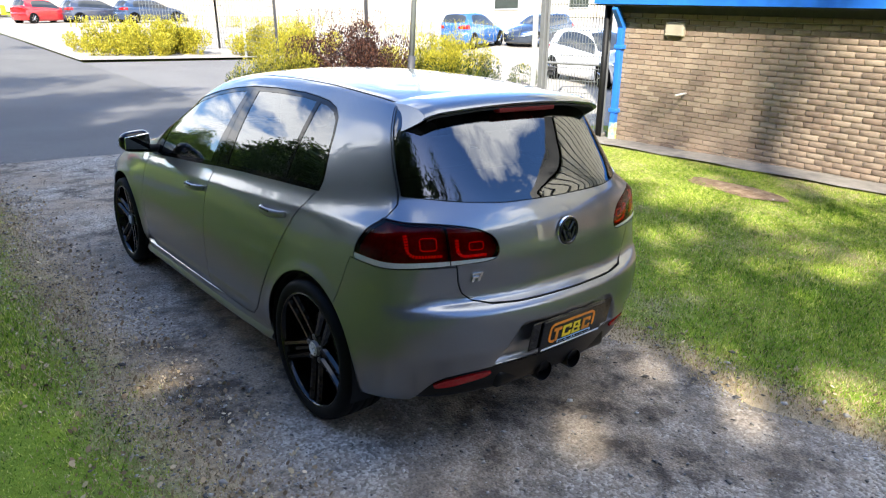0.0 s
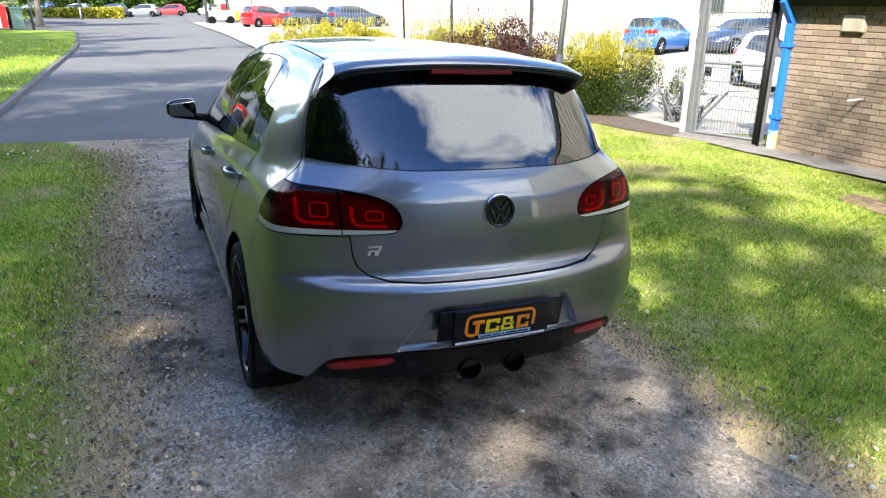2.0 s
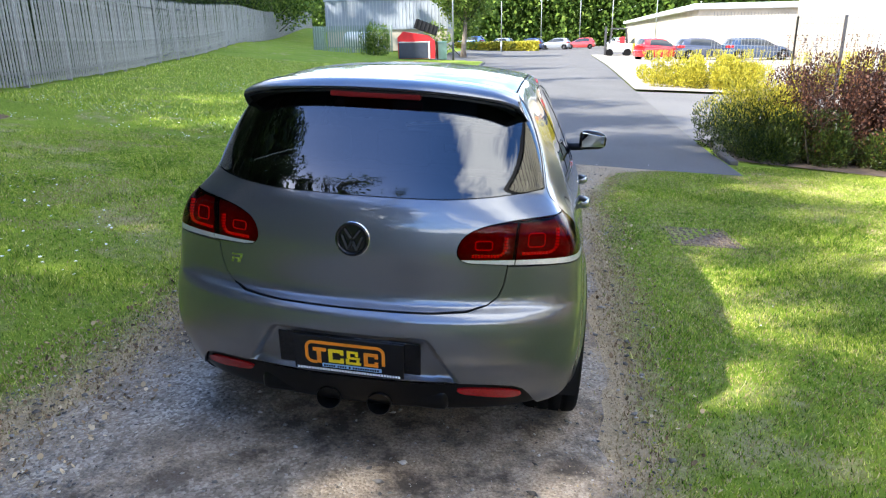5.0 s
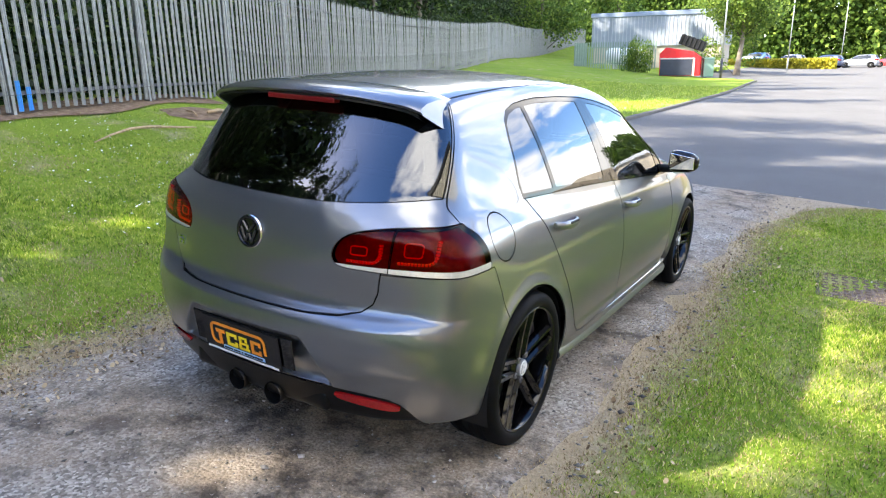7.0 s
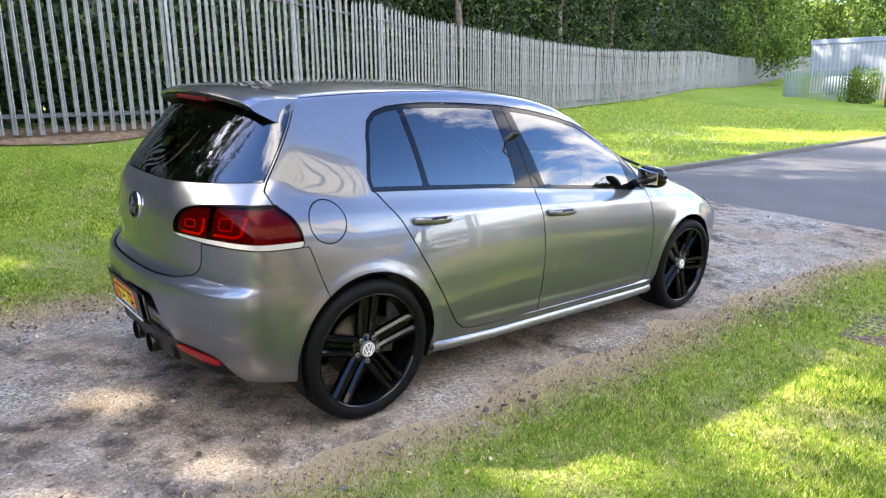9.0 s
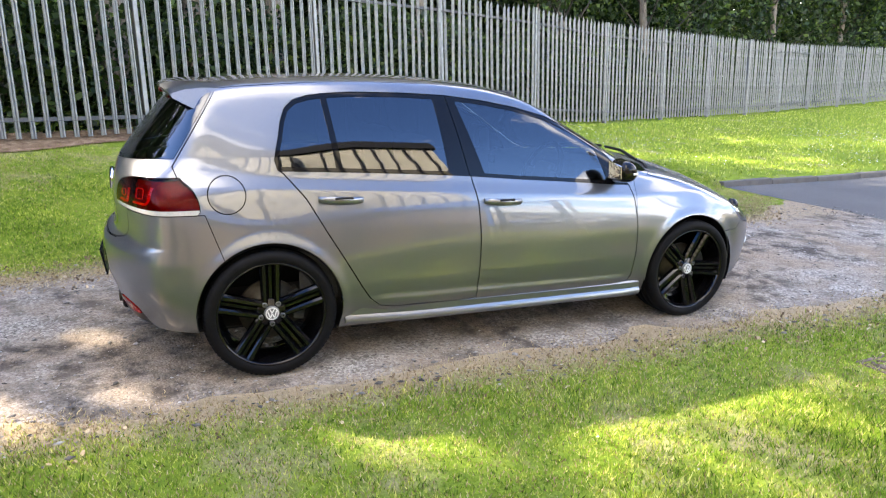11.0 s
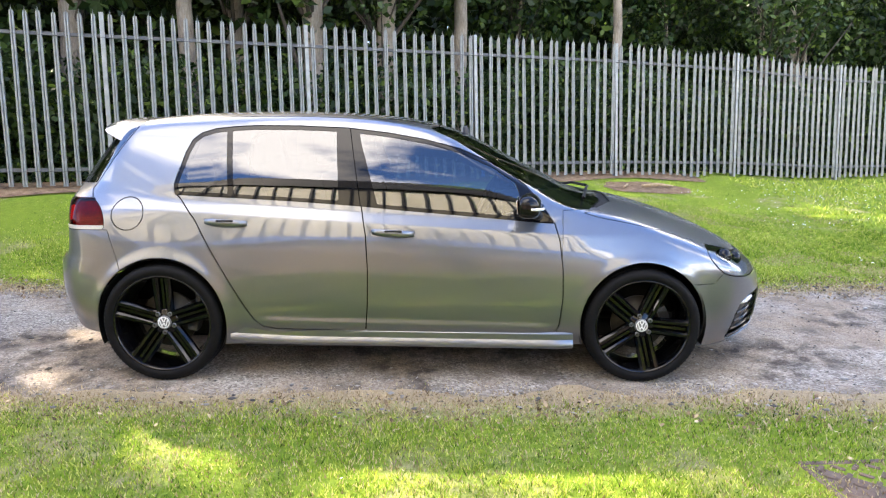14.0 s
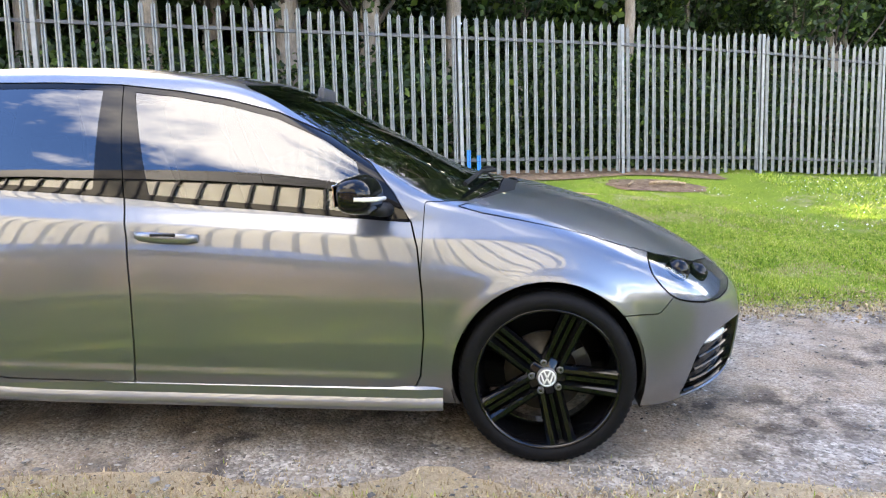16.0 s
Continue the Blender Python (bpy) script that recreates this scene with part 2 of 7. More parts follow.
def make_road_mat(name, dark, light):
    m = Mat(name)
    big, fine = m.noise(0.5, 5, 0.6), m.noise(180, 2, 0.8)
    c = m.mix(0.5, m.ramp(big, [(0.3, dark), (0.7, light)]), m.ramp(fine, [(0.25, tuple(v * 0.4 for v in dark)), (0.75, tuple(v * 1.7 for v in light))]))
    m.set(color=c, rough=0.9, spec=0.15)
    m.bump(fine, 0.5, 0.006)
    return m.m


GRASS, GRAVEL = make_grass_mat(), make_gravel_mat()
ROAD = make_road_mat("road_asphalt", (0.075, 0.074, 0.073), (0.135, 0.132, 0.128))
YARD = make_road_mat("yard_concrete", (0.21, 0.195, 0.17), (0.32, 0.295, 0.26))
XS = spaced((-700, -60, 40), (-60, -12, 3), (-12, 11, 0.25), (11, 60, 3), (60, 701, 40), (-3.25, -3.07, 0.04))
YS = spaced((-700, -40, 40), (-40, -8, 2), (-8, 14, 0.25), (14, 60, 1.5), (60, 120, 4), (120, 701, 40))
ground = thing("ground", sheet("ground", XS, YS, lambda x, y: land(x, y) + lawn_step(x, y) - 0.07 * (y > ROAD_Y + 0.2) * (x > kerb_x(y)) * ((x < ROAD_R - 0.1) | (y > 10.6)), GRASS),
               "short green lawn grass with straw-coloured worn margins", "lawn", kind="structure")


def ragged(y, seed, amp):
    return amp * np.array([noise.noise((seed, v * 1.3, 0)) + 0.5 * noise.noise((seed + 9, v * 4.7, 0)) for v in np.atleast_1d(y)])


def mouth(y):
    """How far the track's right edge swings out where it meets the road."""
    return np.interp(y, (4.2, 5.0, 5.9, 6.3, 6.6, 6.8), (0.0, 0.12, 0.42, 0.56, 0.85, 1.3))


def track_mesh():
    ys = np.arange(-14, ROAD_Y + 0.06, 0.12)
    L, Rr = TRACK_L + ragged(ys, 3, 0.10), TRACK_R + ragged(ys, 7, 0.07)
    flare = 0.9 * ss(5.2, 6.8, ys)
    L, Rr = L - flare, Rr + mouth(ys)
    u = np.linspace(0, 1, 25)
    X = L[:, None] * (1 - u) + Rr[:, None] * u
    Y = np.repeat(ys[:, None], 25, 1)
    crown = 0.016 * np.sin(np.pi * u) ** 0.5 - 0.004
    bumps = np.array([[0.006 * noise.noise((x * 2.1, y * 2.1, 5)) for x, y in zip(rx, ry)] for rx, ry in zip(X, Y)])
    Z = land(X, Y) + crown + bumps
    a = np.arange(X.size).reshape(X.shape)
    F = np.stack([a[:-1, :-1], a[:-1, 1:], a[1:, 1:], a[1:, :-1]], -1).reshape(-1, 4)
    return tri_mesh("gravel_track", np.stack([X, Y, Z], -1).reshape(-1, 3), F, GRAVEL, True)


track = thing("track", track_mesh(), "grey gravel and packed earth track with worn dark patches", "track", kind="structure")


def strip_sheet(name, left, right, ys, cols, lift, material):
    """A sheet between two lines that run along y."""
    u = np.linspace(0, 1, cols)
    L, R_ = np.array([left(y) for y in ys]), np.array([right(y) for y in ys])
    X = L[:, None] * (1 - u) + R_[:, None] * u
    Y = np.repeat(np.asarray(ys)[:, None], cols, 1)
    a = np.arange(X.size).reshape(X.shape)
    F = np.stack([a[:-1, :-1], a[:-1, 1:], a[1:, 1:], a[1:, :-1]], -1).reshape(-1, 4)
    return tri_mesh(name, np.stack([X, Y, land(np.maximum(X, kerb_x(Y)) if name != "fence_foot" else X, Y) + lift], -1).reshape(-1, 3), F, material, True)


def yard_x(y):
    """The yard's fence line."""
    return 7.0 + 0.11 * (y - 5.6)


SOIL = plain("bed_soil", (0.085, 0.06, 0.042), 0.95, 0, 0.35, 8, 0.6)
road = thing("road", strip_sheet("road", lambda y: float(kerb_x(y)) - 0.02, lambda y: ROAD_R + (5 if y > 60 else 0), spaced((ROAD_Y, 14, 0.25), (14, 60, 1), (60, 123, 4)), 14, 0.006, ROAD), "dark grey asphalt road, sun-streaked", "road", kind="structure")
drive = thing("driveway", strip_sheet("driveway", lambda y: ROAD_R, lambda y: float(yard_x(y)) + 0.4, np.arange(10.4, 21.4, 0.5), 10, 0.008, make_road_mat("drive_asphalt", (0.10, 0.10, 0.10), (0.16, 0.155, 0.15))), "worn grey asphalt driveway entrance", "driveway", kind="structure")
pave = thing("pavement", strip_sheet("pavement", lambda y: ROAD_R, lambda y: float(yard_x(min(y, 30))) + 0.4, np.arange(21.3, 60, 1.0), 10, 0.05, YARD), "pale sunlit concrete pavement", "pavement", kind="structure")


def bed_left(y):
    """The soil bed's border with the lawn, which bends round the corner of the yard."""
    return np.interp(y, (5.42, 5.64, 6.38, 7.3, 7.36, 7.62, 8.0, 8.2), (6.89, 6.5, 6.27, 6.2, 5.44, 4.69, 3.6, 3.3))


bed = thing("flower_bed", strip_sheet("flower_bed", lambda y: float(bed_left(y)), lambda y: float(yard_x(y)) + 0.2, np.arange(5.42, 10.45, 0.1), 24, 0.02, SOIL), "bare brown soil of the shrub bed", "flower bed", kind="structure")
yard = thing("yard", strip_sheet("yard", lambda y: max(float(yard_x(min(y, 30))) + (0.3 if y > 5.6 else 2), 7.0), lambda y: 75, spaced((4.4, 20, 0.8), (20, 100, 4)), 26, 0.012, YARD), "pale sunlit concrete yard", "yard", kind="structure")
KERB = plain("concrete_kerb", (0.10, 0.092, 0.082), 0.9, 0, 0.2, 9, 0.4)
kerb_line = thing("kerb", None, "weathered concrete kerb stones along the lawn", "kerb", kind="structure")
KERB_STONE = bm_mesh("kerb_stone", box(-0.0625, 0.0625, -0.453, 0.453, -0.12, 0.085, 0.022, 2), KERB)
for k in range(40):
    y = ROAD_Y + 0.45 + k * 0.915
    a, b = float(kerb_x(y - 0.45)), float(kerb_x(y + 0.45))
    part("kerb_stone", KERB_STONE, kerb_line, m=Matrix.Translation(((a + b) / 2 - 0.07, y, float(land((a + b) / 2 + 0.05, y)))) @ Matrix.Rotation(math.atan2(a - b, 0.9), 4, "Z") @ pose(0, 0, random.uniform(-0.006, 0.006), random.uniform(-0.5, 0.5)))
for k in range(5):
    part("kerb_stone", KERB_STONE, kerb_line, m=pose(3.3 + 0.03 * k * k, 10.4 - 0.9 * (4 - k) * 0.62, float(land(3.3, 9)) + 0.0, 0, 0, -3 * k))

# ---- shared materials ----
GLOSS_BLACK = plain("gloss_black_trim", (0.005, 0.005, 0.0055), 0.03, 0, 0.1, 30, spec=0.27)
SATIN_BLACK = plain("satin_black_plastic", (0.007, 0.007, 0.0075), 0.55, 0, 0.2, 60, 0.15, spec=0.25)
GAP = plain("panel_gap_rubber", (0.003, 0.003, 0.003), 0.9, 0, 0.1, 40, spec=0.1)
CHROME = plain("chrome", (0.75, 0.75, 0.76), 0.12, 1.0, 0.05, 40)
CLOTH = plain("dark_seat_cloth", (0.03, 0.03, 0.033), 0.85, 0, 0.3, 80, 0.3)
CABIN = plain("cabin_plastic", (0.05, 0.05, 0.053), 0.6, 0, 0.2, 60, 0.2)
LINING = plain("pale_headlining", (0.42, 0.42, 0.40), 0.9, 0, 0.08, 70)



# ---- the palisade fence ----
GALV = plain("galvanised_steel", (0.235, 0.243, 0.24), 0.5, 0.4, 0.22, 9, 0.15)


def pale_mesh():
    """A W-section pale with a triple-pointed head, its foot at z = 0."""
    prof = [(-0.032, 0.0), (-0.022, 0.020), (-0.010, 0.022), (0.0, 0.002), (0.010, 0.022), (0.022, 0.020), (0.032, 0.0)]
    tops = [2.30, 2.335, 2.325, 2.40, 2.325, 2.335, 2.30]
    bm = bmesh.new()
    rows = [[bm.verts.new((x, y, z)) for x, y in prof] for z in (0.05, 2.16)]
    rows.append([bm.verts.new((x * 0.9, y, t)) for (x, y), t in zip(prof, tops)])
    back = [[bm.verts.new((x * 0.94, y - 0.004, z)) for x, y in prof] for z in (0.05, 2.16)]
    back.append([bm.verts.new((x * 0.86, y - 0.004, t - 0.004)) for (x, y), t in zip(prof, tops)])
    for rr, flip in ((rows, False), (back, True)):
        for a, b in zip(rr, rr[1:]):
            for k in range(6):
                f = (a[k], a[k + 1], b[k + 1], b[k])
                bm.faces.new(f[::-1] if flip else f)
    return bm_mesh("pale", bm, GALV)


PALE = pale_mesh()
BAY = 2.75


def fence_point(s, z=0.0):
    y = FENCE_P.y + FENCE_D.y * min(s, 21.4) + 0.9604 * max(0, s - 21.4)
    x = float(fence_x(y))
    return Vector((x, y, land_z(x, y) + z))


fence = thing("palisade_fence", None, "galvanised steel palisade fence with pointed pales", "fence", m=pose(0, 0, 0))
FENCE_YAW = math.atan2(FENCE_D.y, FENCE_D.x)
POST = bm_mesh("post", box(-0.028, 0.028, -0.052, 0.052, -0.1, 2.36, 0.004), GALV)
# the rails get a darker grey than the posts and pales
GALV_DARK = plain("dark_rail_steel", (0.085, 0.088, 0.09), 0.6, 0.4, 0.25, 9, 0.15)
RAIL = bm_mesh("rail", box(-BAY / 2, BAY / 2, -0.004, 0.004, -0.025, 0.025, bm=box(-BAY / 2, BAY / 2, -0.04, 0.004, -0.025, -0.019)), GALV_DARK)
FIRST, LAST = -5, 40
out = Vector((FENCE_D.y, -FENCE_D.x, 0))
BLUE_PAINT = plain("blue_marking_paint", (0.02, 0.22, 0.60), 0.6, 0, 0.15, 30)
joined = []
for bay in range(FIRST, LAST):
    a, b = fence_point(bay * BAY), fence_point((bay + 1) * BAY)
    part("post", POST, fence, m=Matrix.Translation(a - out * 0.03) @ Matrix.Rotation(FENCE_YAW, 4, "Z") @ pose(0, 0, 0, random.uniform(-0.5, 0.5), random.uniform(-0.4, 0.4)))
    mid = (a + b) / 2
    slope = math.atan2(b.z - a.z, BAY)
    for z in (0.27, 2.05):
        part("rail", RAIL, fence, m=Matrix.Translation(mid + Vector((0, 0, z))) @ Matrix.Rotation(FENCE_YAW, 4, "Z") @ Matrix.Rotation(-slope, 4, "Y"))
    for k in range(17):
        s = bay * BAY + (k + 0.62) * BAY / 17.25
        p = fence_point(s) + out * 0.012
        m = Matrix.Translation(p) @ Matrix.Rotation(FENCE_YAW + math.pi, 4, "Z") @ pose(0, 0, random.uniform(-0.012, 0.012), random.uniform(-0.6, 0.6), random.uniform(-0.5, 0.5), random.uniform(-2, 2))
        if -4 <= bay < 13:
            part("pale", PALE, fence, m=m)
        else:
            joined.append(m)
if joined:
    base = np.array([v.co[:] for v in PALE.vertices])
    quads = np.array([p.vertices[:] for p in PALE.polygons])
    V = np.concatenate([base @ np.array(m.to_3x3()).T + np.array(m.translation) for m in joined])
    F = np.concatenate([quads + i * len(base) for i in range(len(joined))])
    tagged(part("pale_run", tri_mesh("pale_run", V, F, GALV), fence), kind="stuff")
for s, h in ((0.62, 0.42), (1.62, 0.34)):
    p = fence_point(s * BAY / 17.25) + out * 0.016
    m = Matrix.Translation(p) @ Matrix.Rotation(FENCE_YAW + math.pi, 4, "Z")
    bm = bmesh.new()
    prof = [(-0.033, 0.002), (-0.0225, 0.0225), (-0.010, 0.0245), (0.0, 0.0045), (0.010, 0.0245), (0.0225, 0.0225), (0.033, 0.002)]
    rows = [[bm.verts.new((x, y, z)) for x, y in prof] for z in (0.05, h)]
    for k in range(6):
        bm.faces.new((rows[0][k], rows[0][k + 1], rows[1][k + 1], rows[1][k]))
    part("paint_mark", bm, fence, BLUE_PAINT, "bright blue paint mark", m)

# ---- the brick building ----
WALL_X, WALL_END, WALL_FAR, EAVES = 7.2, 4.42, -10.0, 1.60


def brick_mat():
    m = Mat("brown_brick")
    r = m.random()
    f, g = m.noise(14, 5, 0.7), m.noise(120, 3, 0.7)
    c = m.ramp(r, [(0.0, (0.19, 0.135, 0.10)), (0.4, (0.26, 0.19, 0.14)), (0.75, (0.32, 0.245, 0.18)), (1.0, (0.22, 0.15, 0.11))])
    c = m.mix(m.ramp(f, [(0.35, 0.0), (0.7, 0.35)]), c, (0.40, 0.34, 0.26))
    m.set(color=m.mix(0.35, c, m.ramp(g, [(0.3, 0.12), (0.7, 0.5)]), "OVERLAY"), rough=0.9, spec=0.2)
    m.bump(g, 0.5, 0.003)
    return m


BRICK = brick_mat().m
BRICK_REST = brick_mat()
BRICK_REST.l.new(BRICK_REST.island(), [n for n in BRICK_REST.n if n.type == "VALTORGB"][0].inputs[0])
BRICK_REST = BRICK_REST.m
MORTAR = plain("mortar", (0.66, 0.60, 0.50), 0.95, 0, 0.2, 30, 0.4)
FASCIA_BLUE = plain("blue_fascia_paint", (0.022, 0.15, 0.55), 0.35, 0, 0.12, 6)
# colours the soffit board and the painted shade strip below it
SOFFIT_AND_SHADE = plain("soffit_and_wall_shade", (0.05, 0.045, 0.04), 0.8, 0, 0.2, 10)
CLADDING = plain("cream_cladding", (0.66, 0.62, 0.50), 0.55, 0, 0.10, 3)
BLACK_COPING = plain("black_coping", (0.015, 0.015, 0.016), 0.5, 0, 0.2, 8)
CONCRETE = plain("weathered_concrete", (0.19, 0.17, 0.14), 0.92, 0, 0.25, 7, 0.5)

wall_west = thing("wall_west", box(WALL_X + 0.006, WALL_X + 0.3, WALL_FAR, WALL_END, -1.2, 2.0), "brown brick wall with pale mortar in dappled sun", "wall", kind="structure", material=MORTAR)
thing("wall_north", box(WALL_X + 0.3, 15, WALL_END - 0.3, WALL_END, -1.2, 2.0), "brown brick end wall", "wall", kind="structure", material=BRICK_REST)
thing("wall_upper", box(WALL_X + 0.55, 15, WALL_FAR, WALL_END - 0.05, 2.02, 6.2), "cream ribbed metal cladding over the eaves", "wall", kind="structure", material=CLADDING)
thing("roof", box(WALL_X + 0.45, 15.1, WALL_FAR - 0.1, WALL_END + 0.05, 6.2, 6.75, 0.02), "black flat roof edge", "roof", kind="structure", material=BLACK_COPING)
eaves = thing("eaves", box(WALL_X - 0.30, WALL_X + 0.9, WALL_FAR, WALL_END + 0.25, EAVES + 0.03, 2.0), "bright blue fascia board over a dark soffit", "eaves", kind="structure", material=FASCIA_BLUE)
part("soffit", box(WALL_X - 0.28, WALL_X + 0.006, WALL_FAR, WALL_END + 0.23, EAVES + 0.005, EAVES + 0.026), eaves, SOFFIT_AND_SHADE, "dark soffit board")
# dark strip laid on the brick as the shade under the soffit
part("frieze", box(WALL_X - 0.004, WALL_X + 0.004, WALL_FAR, WALL_END, 1.50, EAVES + 0.004), eaves, SOFFIT_AND_SHADE, "dark strip standing for the soffit's shade on the wall")
RIB = bm_mesh("cladding_rib", box(WALL_X + 0.50, WALL_X + 0.552, -0.03, 0.03, 2.03, 6.18, 0.012), BLACK_COPING)
for k in range(34):
    part("cladding_rib", RIB, bpy.data.objects["wall_upper"], m=pose(0, WALL_FAR + 0.3 + k * 0.42, 0))

# downpipe, black pipe, vent, overflow
PIPE_Y = 4.30
bm = box(-0.045, 0.045, -0.045, 0.045, -0.36, 1.28, 0.012, 2)
dp = thing("downpipe", None, "square blue downpipe with a worn yellow-green foot", "downpipe", m=pose(WALL_X - 0.055, PIPE_Y, 0))
part("pipe", bm, dp, FASCIA_BLUE)
FOOT = Mat("worn_pipe_foot")
FOOT.set(color=FOOT.ramp(FOOT.noise(9, 5, 0.7), [(0.35, (0.45, 0.45, 0.06)), (0.5, (0.42, 0.44, 0.36)), (0.62, (0.10, 0.25, 0.45))]), rough=0.7)
part("pipe_foot", box(-0.05, 0.05, -0.05, 0.05, -0.60, -0.17, 0.012, 2), dp, FOOT.m, "flaking yellow paint")
bm = bmesh.new()
box(-0.045, 0.045, -0.045, 0.045, -0.21, 0.21, 0.012, 2, bm)
part("swan_neck", bm, dp, FASCIA_BLUE, m=pose(-0.075, 0.0, 1.42, 0, -38, 0))
for z in (0.02, 1.0):
    part("bracket", box(-0.06, 0.06, -0.075, 0.075, z - 0.03, z + 0.03, 0.006), dp, FASCIA_BLUE)
thing("black_pipe", tube([(7.12, 4.56, -0.55), (7.12, 4.56, 1.60)], 0.05, 14), "black plastic waste pipe on the corner", "pipe", material=SATIN_BLACK, smooth=50)
vent = thing("wall_vent", box(WALL_X - 0.07, WALL_X + 0.004, 3.23, 3.53, 1.20, 1.40, 0.015, 2), "beige metal extractor vent cover", "vent", material=plain("beige_metal", (0.40, 0.35, 0.26), 0.5, 0, 0.1, 12))
part("flap", box(WALL_X - 0.078, WALL_X - 0.07, 3.25, 3.51, 1.21, 1.37, 0.004), vent, plain("beige_flap", (0.34, 0.30, 0.23), 0.5, 0, 0.1, 12))
thing("overflow_pipe", tube([(WALL_X + 0.01, 3.10, 0.41), (WALL_X - 0.25, 3.12, 0.40)], 0.014, 10), "short white plastic overflow pipe", "pipe", material=plain("white_plastic", (0.75, 0.74, 0.70), 0.4), smooth=50)
apron = thing("apron", sheet("apron", np.linspace(6.55, 7.22, 6), np.arange(-9, 5.2, 0.4), lambda x, y: land(x, y) + 0.03 + 0.008 * np.sin(x * 9 + y * 5), CONCRETE), "cracked concrete strip along the wall", "apron", kind="structure")

# ---- the hatchback: an implicit shell, cut into panels ----
CAR_TILT = Matrix(((0.99854, -0.0005, 0.05397, 0.009), (-0.0005, 0.99983, 0.01848, 0), (-0.05397, -0.01848, 0.99837, 0.012), (0, 0, 0, 1)))


def curve(*pts):
    """A monotone cubic through points, constant past its ends."""
    xs, ys = np.array([p[0] for p in pts], float), np.array([p[1] for p in pts], float)
    d = np.diff(ys) / np.diff(xs)
    m = np.zeros(len(xs))
    for i in range(1, len(xs) - 1):
        if d[i - 1] * d[i] > 0:
            w1, w2 = 2 * (xs[i + 1] - xs[i]) + xs[i] - xs[i - 1], xs[i + 1] - xs[i] + 2 * (xs[i] - xs[i - 1])
            m[i] = (w1 + w2) / (w1 / d[i - 1] + w2 / d[i])
    m[0], m[-1] = d[0], d[-1]

    def f(x):
        x = np.clip(x, xs[0], xs[-1])
        i = np.clip(np.searchsorted(xs, x) - 1, 0, len(xs) - 2)
        h = xs[i + 1] - xs[i]
        t = (x - xs[i]) / h
        return ys[i] * (1 + 2 * t) * (1 - t) ** 2 + m[i] * h * t * (1 - t) ** 2 + ys[i + 1] * t * t * (3 - 2 * t) + m[i + 1] * h * t * t * (t - 1)
    return f


SIDE = curve((0.10, 0.71), (0.20, 0.775), (0.26, 0.806), (0.32, 0.820), (0.45, 0.832), (0.56, 0.834), (0.66, 0.829), (0.74, 0.819), (0.80, 0.807), (0.838, 0.7968), (0.846, 0.7935), (0.856, 0.788),
             (0.90, 0.765), (0.94, 0.750), (1.0, 0.727), (1.10, 0.684), (1.20, 0.633), (1.33, 0.556), (1.42, 0.497), (1.55, 0.405))
PLAN = curve((-0.80, -0.19), (-0.66, -0.066), (-0.50, -0.028), (-0.30, -0.009), (0.0, 0.006), (0.35, 0.004), (1.2, 0.0), (2.1, 0.0), (2.58, 0.004), (2.85, -0.025), (3.05, -0.075), (3.22, -0.15), (3.38, -0.27), (3.5, -0.42))
PLAN_UP = curve((-0.80, -0.20), (-0.66, -0.085), (-0.50, -0.055), (-0.37, -0.046), (-0.29, -0.044), (-0.167, -0.045), (0.07, -0.041), (0.35, -0.026), (0.70, -0.011), (1.2, 0.0), (2.1, 0.0), (2.58, 0.004), (2.85, -0.025),
                (3.05, -0.075), (3.22, -0.15), (3.38, -0.27), (3.5, -0.42))
TOP = curve((-0.8, 1.335), (-0.32, 1.383), (0.0, 1.412), (0.3, 1.426), (0.6, 1.430), (0.9, 1.422), (1.2, 1.399), (1.42, 1.364), (1.58, 1.318), (1.80, 1.212), (2.05, 1.085), (2.26, 0.985), (2.38, 0.957), (2.55, 0.922),
            (2.75, 0.868), (2.95, 0.797), (3.10, 0.730), (3.22, 0.665), (3.34, 0.58), (3.5, 0.45))
REAR = curve((0.05, -0.52), (0.18, -0.635), (0.26, -0.690), (0.34, -0.710), (0.40, -0.724), (0.47, -0.742), (0.56, -0.748), (0.615, -0.742), (0.64, -0.722), (0.66, -0.685), (0.70, -0.676), (0.80, -0.680), (0.90, -0.668),
             (0.98, -0.645), (1.03, -0.615), (1.06, -0.595), (1.20, -0.485), (1.36, -0.355), (1.45, -0.28), (1.6, -0.15))
REAR_SIDE = curve((0.05, -0.50), (0.18, -0.60), (0.26, -0.655), (0.34, -0.695), (0.40, -0.722), (0.47, -0.738), (0.56, -0.738), (0.66, -0.715), (0.80, -0.684), (0.90, -0.668),
                  (0.98, -0.645), (1.03, -0.615), (1.06, -0.595), (1.20, -0.485), (1.36, -0.355), (1.45, -0.28), (1.6, -0.15))
FRONT = curve((0.05, 3.1), (0.16, 3.30), (0.22, 3.38), (0.32, 3.40), (0.45, 3.415), (0.58, 3.415), (0.66, 3.385), (0.74, 3.28), (0.85, 3.05), (1.0, 2.8))


def smax(a, b, k):
    return 0.5 * (a + b + np.sqrt((a - b) ** 2 + k * k))


